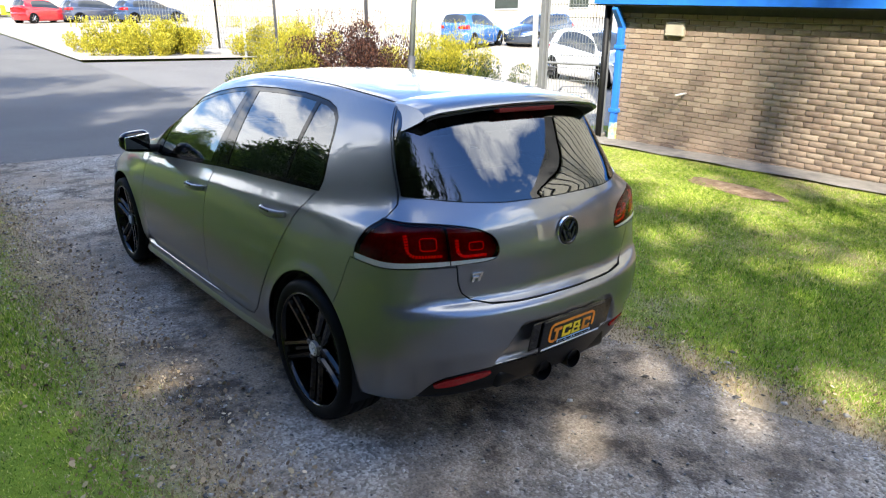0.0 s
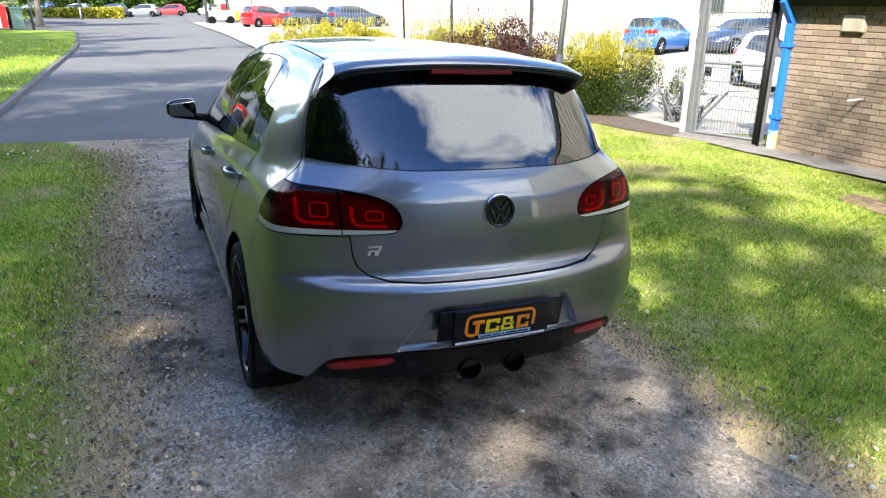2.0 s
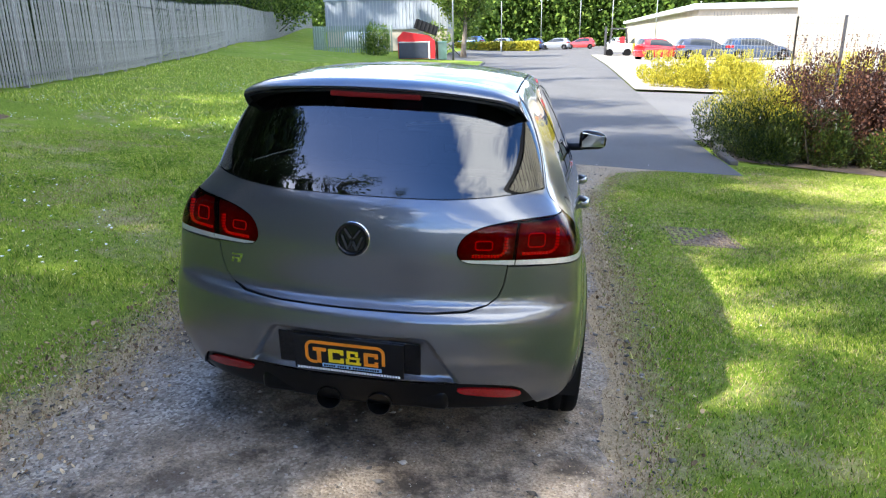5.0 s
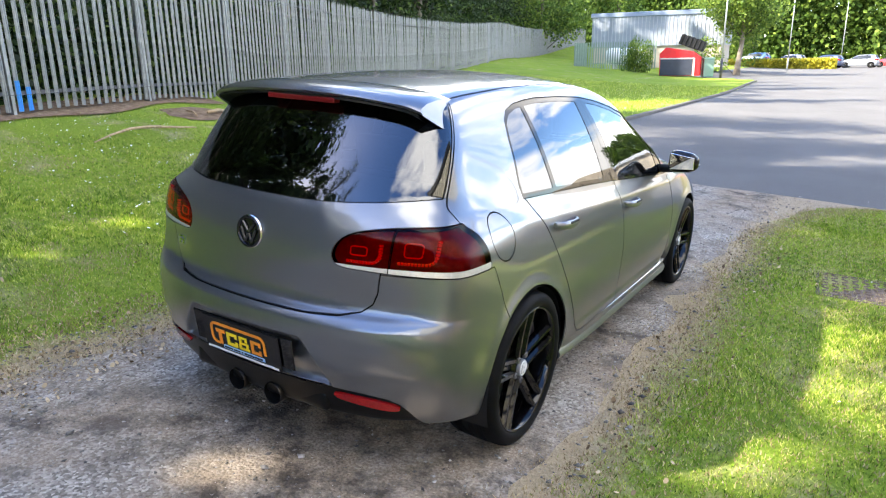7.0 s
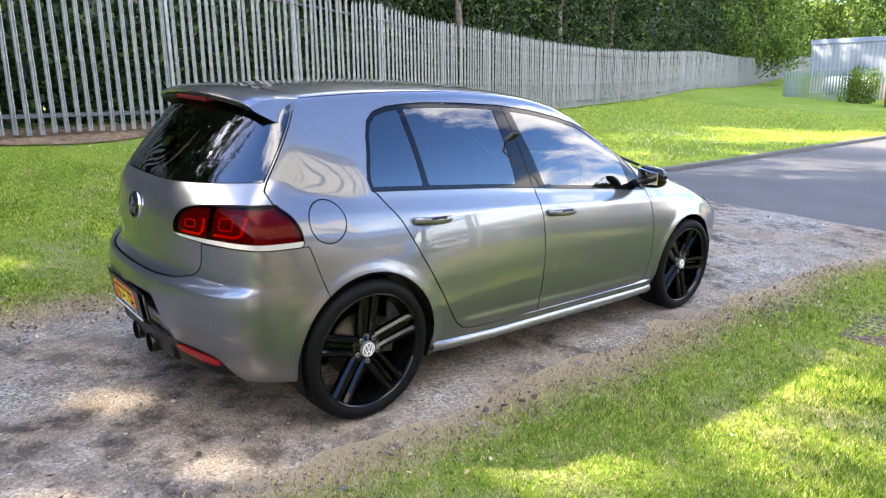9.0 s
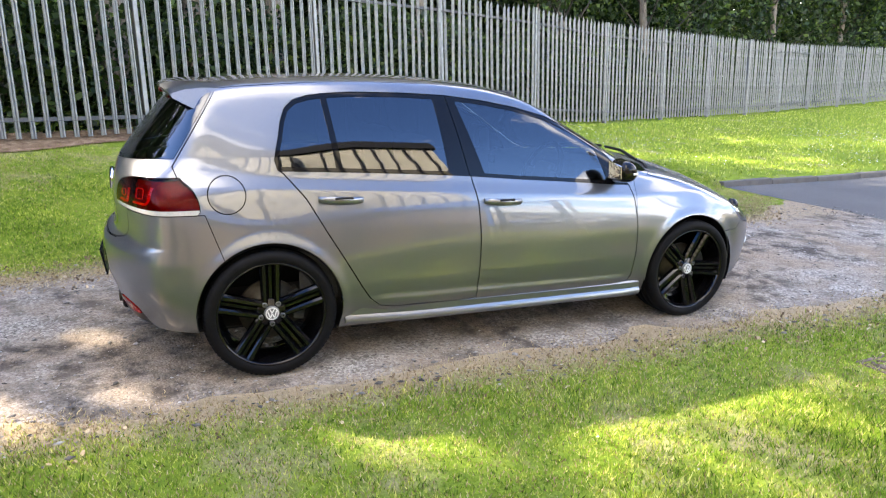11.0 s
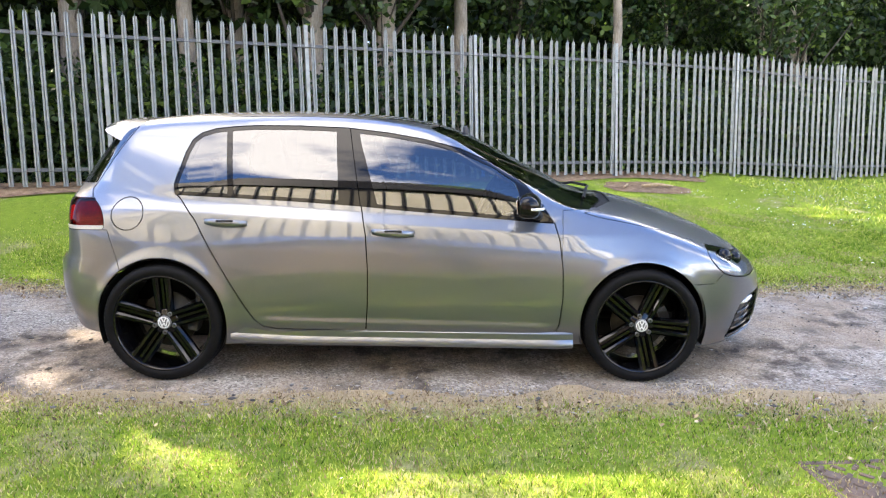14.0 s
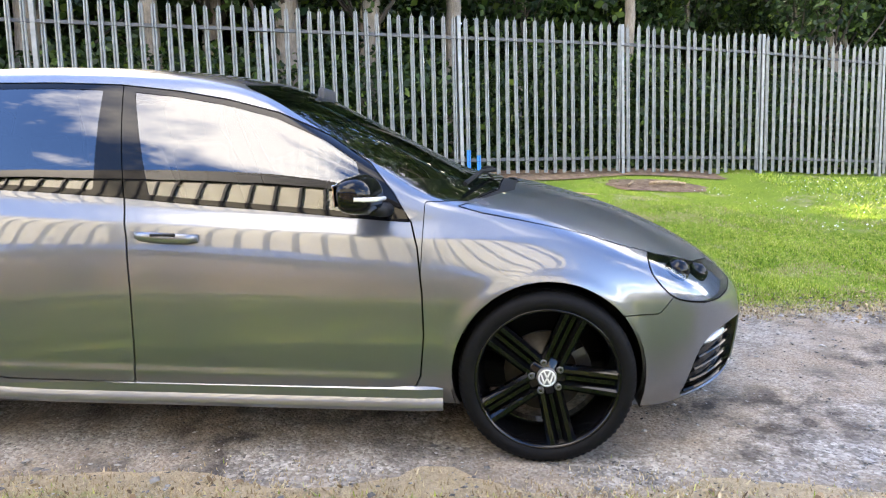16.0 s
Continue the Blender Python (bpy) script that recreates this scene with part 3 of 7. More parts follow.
def shell(x, y, z):
    """Under 0 inside the body."""
    ax = np.abs(x)
    flare = 0.008 * np.exp(-((np.hypot(y, z - 0.318) - 0.340) / 0.034) ** 2) + 0.008 * np.exp(-((np.hypot(y - 2.525, z - 0.312) - 0.328) / 0.034) ** 2)
    tuck = 0.046 * ss(0.14, -0.50, y) * ss(0.84, 1.02, z) * (1 - 0.85 * ss(1.03, 1.28, z)) + 0.035 * ss(2.1, 2.6, y) * ss(0.56, 0.88, z)
    up = ss(0.38, 0.94, z)
    crease = 0.008 * ss(0.020, -0.014, z - 0.352 + 0.026 * y) * ss(0.42, 0.62, y) * ss(2.08, 1.96, y)     # the doors' lower edge stands proud
    fall = (0.058 - 0.058 * np.clip(y, -0.4, 2.1)) * ss(0.5, 0.75, z)       # the shoulder line drops towards the nose
    side = ax - (SIDE(z - fall) + PLAN(y) * (1 - up) + PLAN_UP(y) * up - 0.02 * ss(1.0, 1.3, z) * ss(0.5, -0.2, y) + flare * (z < 0.8) + crease - tuck)
    top = 0.93 * (z - (TOP(y + 0.28 * ax ** 2 * ss(0.9, 1.7, y)) - 0.042 * (ax / 0.6) ** 2))
    inset = 0.032 * ss(0.335, 0.31, ax + 0.62 * (z - 0.47)) * ss(0.375, 0.40, z) * ss(0.56, 0.535, z)
    wrap = 0.85 * ss(0.52, 0.76, ax)
    rear = 0.93 * (REAR(z) * (1 - wrap) + REAR_SIDE(z) * wrap + inset + (0.16 + 0.15 * ss(0.93, 1.05, z)) * (ax / 0.7) ** (2.4 + 0.9 * ss(0.93, 1.05, z)) - y)
    front = 0.95 * (y - (FRONT(z) - 0.34 * (ax / 0.75) ** 2.2))
    f = smax(smax(side, top, 0.036), rear, 0.05 + 0.03 * ss(0.9, 0.6, z))
    f = smax(f, front, 0.07)
    return smax(f, 0.17 + 0.068 * ss(0.2, -0.45, y) - 0.03 * ss(2.75, 2.95, y) - z, 0.02)


def surface_net(fn, lo, hi, h):
    """A quad mesh of fn = 0 in a box, its points drawn onto the surface."""
    g = [np.arange(a, b + h, h) for a, b in zip(lo, hi)]
    X = np.stack(np.meshgrid(*g, indexing="ij"), -1)
    val = fn(X[..., 0], X[..., 1], X[..., 2])
    ins = val < 0
    n = np.array(ins.shape) - 1
    corner = [(i, j, k) for i in (0, 1) for j in (0, 1) for k in (0, 1)]

    def at(c):
        return tuple(slice(o, o + m) for o, m in zip(c, n))
    total = sum(ins[at(c)].astype(int) for c in corner)
    cells = np.argwhere((total > 0) & (total < 8))
    number = -np.ones(n, int)
    number[tuple(cells.T)] = np.arange(len(cells))
    acc, cnt = np.zeros((len(cells), 3)), np.zeros(len(cells))
    for c in corner:
        for a in range(3):
            if c[a]:
                continue
            d = list(c)
            d[a] = 1
            v0, v1 = val[tuple((cells + c).T)], val[tuple((cells + d).T)]
            s = (v0 < 0) != (v1 < 0)
            t = np.where(s, v0 / np.where(v0 == v1, 1, v0 - v1), 0)
            p = cells + np.array(c, float)
            p[:, a] += t
            acc += p * s[:, None]
            cnt += s
    P = np.array(lo) + h * acc / cnt[:, None]
    for _ in range(3):
        G, f0 = gradient(fn, P)
        P -= 0.8 * G * (f0 / np.maximum((G * G).sum(1), 0.2))[:, None]
    quads = []
    for a in range(3):
        b, c = (a + 1) % 3, (a + 2) % 3
        s0, s1 = [slice(None)] * 3, [slice(None)] * 3
        s0[a], s1[a] = slice(0, -1), slice(1, None)
        e = np.argwhere(ins[tuple(s0)] != ins[tuple(s1)])
        e = e[(e[:, b] > 0) & (e[:, c] > 0) & (e[:, b] < n[b]) & (e[:, c] < n[c])]
        q = []
        for ob, oc in ((1, 1), (0, 1), (0, 0), (1, 0)):
            k = e.copy()
            k[:, b] -= ob
            k[:, c] -= oc
            q.append(number[tuple(k.T)])
        q = np.stack(q, 1)
        flip = ~ins[tuple(e.T)]
        q[flip] = q[flip][:, ::-1]
        quads.append(q)
    Q = np.concatenate(quads)
    return P, np.concatenate([Q[:, [0, 1, 2]], Q[:, [0, 2, 3]]])


def gradient(fn, P, e=2e-3):
    x, y, z = P.T
    G = np.stack([fn(x + e, y, z) - fn(x - e, y, z), fn(x, y + e, z) - fn(x, y - e, z), fn(x, y, z + e) - fn(x, y, z - e)], 1) / (2 * e)
    return G, fn(x, y, z)


class Skin:
    """Points, normals and triangles, which can be cut along phi = 0."""

    def __init__(self, P, N, T):
        self.P, self.N, self.T = P, N, T

    def cut(self, phi):
        """The pieces where phi < 0 and where phi > 0."""
        f = phi(self.P)
        f = np.where(np.abs(f) < 1e-6, 1e-6, f)
        s = (f[self.T] < 0).sum(1)
        whole = {True: [self.T[s == 3]], False: [self.T[s == 0]]}
        P, N = [self.P], [self.N]
        count = len(self.P)
        for k in (1, 2):
            t = self.T[s == k]
            if not len(t):
                continue
            neg = f[t] < 0
            lone = neg.argmax(1) if k == 1 else (~neg).argmax(1)
            i = np.arange(len(t))
            a, b, c = t[i, lone], t[i, (lone + 1) % 3], t[i, (lone + 2) % 3]
            ids = []
            for o in (b, c):
                w = (f[a] / (f[a] - f[o]))[:, None]
                P.append(self.P[a] * (1 - w) + self.P[o] * w)
                nn = self.N[a] * (1 - w) + self.N[o] * w
                N.append(nn / np.linalg.norm(nn, axis=1, keepdims=True))
                ids.append(count + np.arange(len(t)))
                count += len(t)
            ab, ac = ids
            whole[k == 1].append(np.stack([a, ab, ac], 1))
            whole[k != 1] += [np.stack([ab, b, c], 1), np.stack([ab, c, ac], 1)]
        P, N = np.concatenate(P), np.concatenate(N)
        return Skin(P, N, np.concatenate(whole[True])).trim(), Skin(P, N, np.concatenate(whole[False])).trim()

    def trim(self):
        used, inv = np.unique(self.T, return_inverse=True)
        T = inv.reshape(-1, 3)
        # weld the points that neighbouring cuts share
        key = (self.P[used] * 20000).round().astype(np.int64)
        _, first, back = np.unique(key, axis=0, return_index=True, return_inverse=True)
        back = back.reshape(-1)
        T = back[T]
        ok = (T[:, 0] != T[:, 1]) & (T[:, 1] != T[:, 2]) & (T[:, 0] != T[:, 2])
        return Skin(self.P[used][first], self.N[used][first], T[ok])

    def mirrored(self):
        s = np.array([-1, 1, 1])
        return Skin(self.P * s, self.N * s, self.T[:, ::-1])

    def joined(self, other):
        return Skin(np.concatenate([self.P, other.P]), np.concatenate([self.N, other.N]), np.concatenate([self.T, other.T + len(self.P)])).trim()

    def both(self):
        return self.joined(self.mirrored())

    def pushed(self, d):
        return Skin(self.P + self.N * d, self.N, self.T)

    def thick(self, d):
        """The outer face with a rim that turns inwards by d."""
        e = np.concatenate([self.T[:, [0, 1]], self.T[:, [1, 2]], self.T[:, [2, 0]]])
        k = {(int(a), int(b)) for a, b in e}
        rim = np.array([(a, b) for a, b in k if (b, a) not in k])
        if not len(rim):
            return self
        n = len(self.P)
        a, b = rim.T
        m = len(a)
        P = np.concatenate([self.P, self.P[a], self.P[b], self.P[b] - d * self.N[b], self.P[a] - d * self.N[a]])
        mid = self.P.mean(0)
        t = self.P[b] - self.P[a]
        rn = np.cross(t, self.N[a])
        rn /= np.maximum(np.linalg.norm(rn, axis=1, keepdims=True), 1e-9)
        i = n + np.arange(m)
        T = np.concatenate([self.T, np.stack([i + m, i, i + 3 * m], 1), np.stack([i + m, i + 3 * m, i + 2 * m], 1)])
        return Skin(P, np.concatenate([self.N, rn, rn, rn, rn]), T)

    def mesh(self, name, material):
        me = tri_mesh(name, self.P, self.T, material, True)
        me.normals_split_custom_set_from_vertices([tuple(v) for v in self.N])
        return me


def outline(pts, sub=0):
    """A signed distance in the plane to a closed line, under 0 inside."""
    p = np.array(pts, float)
    for _ in range(sub):            # Chaikin corner cutting
        q = np.roll(p, -1, 0)
        p = np.stack([0.75 * p + 0.25 * q, 0.25 * p + 0.75 * q], 1).reshape(-1, 2)
    a, b = p, np.roll(p, -1, 0)

    def f(u, v):
        best = np.full(u.shape, 1e9)
        inside = np.zeros(u.shape, bool)
        for (x0, y0), (x1, y1) in zip(a, b):
            dx, dy = x1 - x0, y1 - y0
            t = np.clip(((u - x0) * dx + (v - y0) * dy) / (dx * dx + dy * dy + 1e-12), 0, 1)
            best = np.minimum(best, (u - x0 - t * dx) ** 2 + (v - y0 - t * dy) ** 2)
            cross = (y0 > v) != (y1 > v)
            inside ^= cross & (u < (x1 - x0) * (v - y0) / (y1 - y0 + 1e-12) + x0)
        return np.where(inside, -1, 1) * np.sqrt(best)
    return f


def body_skin(h=0.0125):
    P, T = surface_net(shell, (-0.045, -0.82, 0.08), (0.96, 3.5, 1.52), h)
    G, _ = gradient(shell, P, 4e-3)
    N = G / np.linalg.norm(G, axis=1, keepdims=True)
    a = np.cross(P[T[:, 1]] - P[T[:, 0]], P[T[:, 2]] - P[T[:, 0]])
    if (a * N[T[:, 0]]).sum() < 0:
        T = T[:, ::-1]
    return Skin(P, N, T).cut(lambda p: -p[:, 0])[0]


PAINT = Mat("metallic_grey_paint")
PAINT.set(color=PAINT.ramp(PAINT.noise(1400, 1), [(0.3, (0.104, 0.111, 0.122)), (0.7, (0.208, 0.220, 0.240))]), rough=0.34, metal=0.82, coat=1.0, coat_rough=0.006)
PAINT.b.inputs["Coat IOR"].default_value = 1.70
PAINT = PAINT.m
car = thing("car", None, "grey metallic five-door hatchback parked on the gravel track", "car", m=CAR_TILT)
skin = body_skin()
def glass_mat(name, tint, gloss=1.0):
    """Thin tinted glass: a clear pane with mirror gloss that grows at grazing angles."""
    m = bpy.data.materials.new(name)
    m.use_nodes = True
    n, l = m.node_tree.nodes, m.node_tree.links
    n.remove(n["Principled BSDF"])
    fr, tr, gl, mx = n.new("ShaderNodeFresnel"), n.new("ShaderNodeBsdfTransparent"), n.new("ShaderNodeBsdfGlossy"), n.new("ShaderNodeMixShader")
    fr.inputs["IOR"].default_value = 2.0 * gloss
    tr.inputs[0].default_value = (*tint, 1)
    gl.inputs["Roughness"].default_value = 0.01
    gl.inputs[0].default_value = (0.95, 0.97, 1, 1)
    l.new(fr.outputs[0], mx.inputs[0])
    l.new(tr.outputs[0], mx.inputs[1])
    l.new(gl.outputs[0], mx.inputs[2])
    l.new(mx.outputs[0], n["Material Output"].inputs[0])
    return m


GLASS_CLEAR, GLASS_DARK = glass_mat("clear_green_glass", (0.30, 0.37, 0.35)), glass_mat("privacy_glass", (0.13, 0.145, 0.15))
GLASS_RED, GLASS_WHITE = glass_mat("smoked_red_lens", (0.62, 0.03, 0.028), 0.61), glass_mat("clear_lens", (0.85, 0.87, 0.9))


def side_of(pts, sub=0, inner=0.45):
    o = outline(pts, sub)
    return lambda p: np.maximum(o(p[:, 1], p[:, 2]), inner - p[:, 0])


def rear_of(pts, sub=0, ymax=0.1):
    o = outline(pts, sub)
    return lambda p: np.maximum(o(p[:, 0], p[:, 2]), p[:, 1] - ymax)


def top_of(pts, sub=0, zmin=0.5):
    o = outline(pts, sub)
    return lambda p: np.maximum(o(p[:, 0], p[:, 1]), zmin - p[:, 2])


gaps = []


def panel(rest, phi, gap=0.0022):
    """Takes the panel within phi out of the rest and leaves a dark joint round it."""
    inner, outer = rest.cut(phi)
    inner, rim_in = inner.cut(lambda p: phi(p) + gap)
    rim_out, outer = outer.cut(lambda p: phi(p) - gap)
    gaps.extend((rim_in, rim_out))
    return inner, outer


rest = skin
for yc in (0.0, 2.525):
    rest = rest.cut(lambda p: np.maximum(np.hypot(p[:, 1] - yc, p[:, 2] - (0.318 if yc < 1 else 0.312)) - (0.341 if yc < 1 else 0.328), 0.5 - p[:, 0]))[1]

# side glass
DLO = [(0.068, 0.978), (0.058, 1.027), (0.068, 1.071), (0.086, 1.129), (0.105, 1.203), (0.132, 1.264), (0.176, 1.300), (0.252, 1.322), (0.344, 1.332), (0.467, 1.339), (0.715, 1.337), (0.966, 1.326), (1.187, 1.300),
       (1.378, 1.266), (1.568, 1.217), (1.756, 1.135), (1.909, 1.034), (1.995, 0.934), (2.058, 0.834), (1.955, 0.841), (1.638, 0.870), (1.325, 0.896), (1.018, 0.925), (0.714, 0.946), (0.415, 0.962)]
house, rest = panel(rest, side_of(DLO), 0.0015)
frame_phi = outline(DLO)


def pane_phi(y0, slant0, y1, slant1, inset=0.02):
    """Within the surround, between two leaning lines."""
    def f(p):
        d = frame_phi(p[:, 1], p[:, 2]) + inset
        return np.maximum(d, np.maximum(y0 + slant0 * (p[:, 2] - 1.0) - p[:, 1], p[:, 1] - y1 - slant1 * (p[:, 2] - 1.0)))
    return f


quarter, trim = house.cut(pane_phi(-1, 0, 0.346, -0.11))
rear_pane, trim = trim.cut(pane_phi(0.376, -0.11, 0.928, -0.08))
front_pane, trim = trim.cut(lambda p: np.maximum(pane_phi(1.114, -0.297, 5, 0)(p), p[:, 1] - 1.915 + 0.30 * (p[:, 2] - 0.86)))
# the joint between the doors runs up the pillar
trim, trim_front = trim.cut(lambda p: p[:, 1] - 1.033 + 0.175 * (p[:, 2] - 1.0) + 0.002)
seam, trim_front = trim_front.cut(lambda p: p[:, 1] - 1.033 + 0.175 * (p[:, 2] - 1.0) - 0.002)
gaps.append(seam)

# tail lamps
LAMP = [(0.350, 0.858), (0.358, 0.825), (0.384, 0.811), (0.46, 0.808), (0.60, 0.803), (1.0, 0.797), (1.0, 0.953), (0.66, 0.962), (0.56, 0.957), (0.47, 0.944), (0.41, 0.926), (0.37, 0.900)]
lamp_rear = rear_of(LAMP, 1)
lamp_edge = side_of([(-0.9, 0.70), (-0.33, 0.70), (-0.292, 0.80), (-0.288, 0.84), (-0.302, 0.89), (-0.325, 0.925), (-0.366, 0.957), (-0.42, 1.1), (-0.9, 1.1)], 1, -1)
lamp, rest = panel(rest, lambda p: np.maximum(lamp_rear(p), lamp_edge(p)), 0.0018)
lamp_in, lamp_out = panel(lamp, lambda p: p[:, 0] - 0.545 - 0.05 * (p[:, 2] - 0.81), 0.002)

# rear screen
SCREEN = [(-0.2, 1.012), (0.30, 1.016), (0.47, 1.026), (0.60, 1.036), (0.70, 1.036), (0.70, 1.352), (0.535, 1.352), (-0.2, 1.376)]
screen_line = outline(SCREEN)


def seam_y(z):
    """The joint between the tailgate and the rear pillar."""
    return np.where(z < 1.005, -0.372 - 0.36 * (z - 0.955), -0.390 + 0.643 * (z - 1.005)) - 0.11 * ss(1.33, 1.40, z)


screen, rest = panel(rest, lambda p: np.maximum(screen_line(p[:, 0], p[:, 2]), 0.84 * (p[:, 1] - seam_y(p[:, 2])) + 0.009), 0.002)
# windscreen, bonnet, roof
windscreen, rest = panel(rest, top_of([(-0.3, 1.475), (0.30, 1.455), (0.47, 1.41), (0.505, 1.44), (0.56, 1.62), (0.625, 1.85), (0.685, 2.08), (0.70, 2.18), (0.66, 2.26), (0.4, 2.37), (-0.3, 2.43)], 0, 0.86), 0.003)
scuttle, rest = rest.cut(top_of([(-0.3, 2.40), (0.4, 2.34), (0.66, 2.20), (0.675, 2.27), (0.4, 2.43), (-0.3, 2.50)], 0, 0.8))
bonnet, rest = panel(rest, top_of([(-0.3, 2.495), (0.4, 2.425), (0.675, 2.265), (0.715, 2.22), (0.722, 2.30), (0.715, 2.55), (0.69, 2.78), (0.64, 2.92), (0.52, 3.09), (0.36, 3.19), (-0.3, 3.25)], 0, 0.6), 0.0025)
roof, rest = panel(rest, top_of([(-0.3, -0.9), (0.478, -0.9), (0.487, 0.0), (0.492, 0.8), (0.482, 1.1), (0.455, 1.40), (0.3, 1.452), (-0.3, 1.47)], 0, 1.2), 0.003)
# head lamps
HEAD = [(2.880, 0.715), (2.872, 0.665), (2.905, 0.618), (2.95, 0.575), (3.0, 0.555), (3.12, 0.535), (3.25, 0.550), (3.32, 0.60), (3.2, 0.655), (3.05, 0.692), (2.95, 0.715)]
head, rest = panel(rest, side_of(HEAD, 1, 0.36), 0.003)
# doors, flap
REAR_DOOR = [(0.070, 0.984), (0.095, 0.965), (0.186, 0.852), (0.272, 0.696), (0.36, 0.545), (0.442, 0.401), (0.485, 0.335), (0.53, 0.297), (0.60, 0.284), (1.070, 0.270), (1.082, 0.42), (1.086, 0.596), (1.076, 0.78), (1.050, 0.925), (0.714, 0.949), (0.415, 0.965)]
FRONT_DOOR = [(1.070, 0.270), (2.03, 0.246), (2.065, 0.25), (2.088, 0.30), (2.102, 0.45), (2.098, 0.60), (2.082, 0.75), (2.058, 0.838), (1.955, 0.845), (1.638, 0.874), (1.325, 0.900), (1.050, 0.925), (1.076, 0.78), (1.086, 0.596), (1.082, 0.42)]
rear_door, rest = panel(rest, side_of(REAR_DOOR), 0.0032)
front_door, rest = panel(rest, side_of(FRONT_DOOR), 0.0032)
flap, right_rest = panel(rest, lambda p: np.maximum(np.hypot(p[:, 1] + 0.170, p[:, 2] - 0.882) - 0.083, 0.5 - p[:, 0]), 0.0026)
flap_gap = gaps[-2:]
del gaps[-2:]
# tailgate, bumpers
GATE = [(-0.2, 0.640), (0.28, 0.642), (0.40, 0.648), (0.462, 0.662), (0.496, 0.69), (0.512, 0.73), (0.522, 0.80), (0.553, 0.92), (0.562, 0.945), (0.60, 0.950), (0.72, 0.946), (0.72, 1.43), (-0.2, 1.5)]
gate_line = outline(GATE)


def gate_phi(p):
    return np.maximum(gate_line(p[:, 0], p[:, 2]), np.maximum(0.84 * (p[:, 1] - np.where(p[:, 2] < 0.9, 0.0, seam_y(p[:, 2]))), p[:, 1] + 0.14))


def bumper_phi(p):
    return np.maximum(p[:, 2] - 0.800, p[:, 1] + 0.200 + 0.33 * np.maximum(p[:, 2] - 0.585, -0.4))


def nose_phi(p):
    y, z = p[:, 1], p[:, 2]
    return np.maximum(z - (0.520 + 1.1 * np.clip(y - 2.905, 0, 0.05) + 0.1 * np.maximum(y - 2.955, 0)), 2.60 - y)


REFLECTOR = [(0.375, 0.336), (0.385, 0.358), (0.50, 0.352), (0.585, 0.338), (0.612, 0.318), (0.585, 0.306), (0.50, 0.316)]
BLACKED = [(-0.2, 0.384), (0.34, 0.384), (0.42, 0.380), (0.50, 0.374), (0.57, 0.363), (0.605, 0.345), (0.628, 0.315), (0.655, 0.265), (0.675, 0.235), (0.675, 0.05), (-0.2, 0.05)]
VENT = [(3.062, 0.362), (3.10, 0.408), (3.16, 0.432), (3.25, 0.44), (3.33, 0.42), (3.35, 0.33), (3.31, 0.25), (3.2, 0.208), (3.05, 0.184), (3.008, 0.186), (3.028, 0.26)]


def finish(rest):
    gate, rest = panel(rest, gate_phi, 0.0026)
    bumper, rest = panel(rest, bumper_phi, 0.002)
    nose, rest = panel(rest, nose_phi, 0.002)
    wing, rest = panel(rest, lambda p: np.maximum(2.090 - p[:, 1] + 0.05 * (p[:, 2] - 0.6), p[:, 2] - 0.90), 0.0015)
    reflector, bumper = bumper.cut(rear_of(REFLECTOR, 1, -0.3))
    black, bumper = bumper.cut(rear_of(BLACKED, 0, -0.36))
    vent, nose = nose.cut(side_of(VENT, 1, 0.42))
    return dict(gate=gate, bumper=bumper, nose=nose, wing=wing, reflector=reflector, black=black, vent=vent, rest=rest)


keep_gaps = list(gaps)
R_ = finish(right_rest)
gap_r = gaps[len(keep_gaps):]
gaps[:] = keep_gaps
L_ = finish(rest)


def joined(skins):
    out = skins[0]
    for s in skins[1:]:
        out = Skin(np.concatenate([out.P, s.P]), np.concatenate([out.N, s.N]), np.concatenate([out.T, s.T + len(out.P)]))
    return out


tagged(part("joint_seal", joined([g.pushed(-0.010) for g in keep_gaps + gap_r + flap_gap] + [g.mirrored().pushed(-0.010) for g in gaps]).mesh("joint_seal", GAP), car, label="dark joints between panels"), kind="stuff")
part("body_shell", joined([R_["rest"].thick(0.006), L_["rest"].mirrored().thick(0.006)]).mesh("body_shell", PAINT), car)
part("fuel_flap", flap.thick(0.004).mesh("fuel_flap", PAINT), car, label="round fuel filler flap")


def two(name, piece, material, label="", parent=None, thick=0.006, push=0.0):
    """One part on each side."""
    obs = []
    for s, par in zip((piece, piece.mirrored()), parent or (car, car)):
        obs.append(part(name, s.pushed(push).thick(thick).mesh(name, material), par, label=label))
    return obs


def centre(name, a, b, material, label="", parent=None, thick=0.006, push=0.0):
    return part(name, joined([a.pushed(push), b.mirrored().pushed(push)]).trim().thick(thick).mesh(name, material), parent or car, label=label)


front_doors = two("front_door", front_door, PAINT)
rear_doors = two("rear_door", rear_door, PAINT)
for piece in (trim, trim_front):
    two("window_trim", piece, GLOSS_BLACK, "gloss black window surround", None, 0.004, -0.004)
two("side_window", front_pane, GLASS_CLEAR, "clear glass", front_doors, 0.003, -0.006)
two("side_window", rear_pane, GLASS_DARK, "dark tinted glass", rear_doors, 0.003, -0.006)
two("quarter_window", quarter, GLASS_DARK, "dark tinted glass", None, 0.003, -0.006)
two("front_wing", R_["wing"], PAINT)
tailgate = centre("tailgate", R_["gate"], L_["gate"], PAINT)
centre("rear_screen", screen, screen, GLASS_DARK, "dark tinted glass", tailgate, 0.003, -0.003)
centre("windscreen", windscreen, windscreen, GLASS_CLEAR, "clear glass", None, 0.003, -0.003)
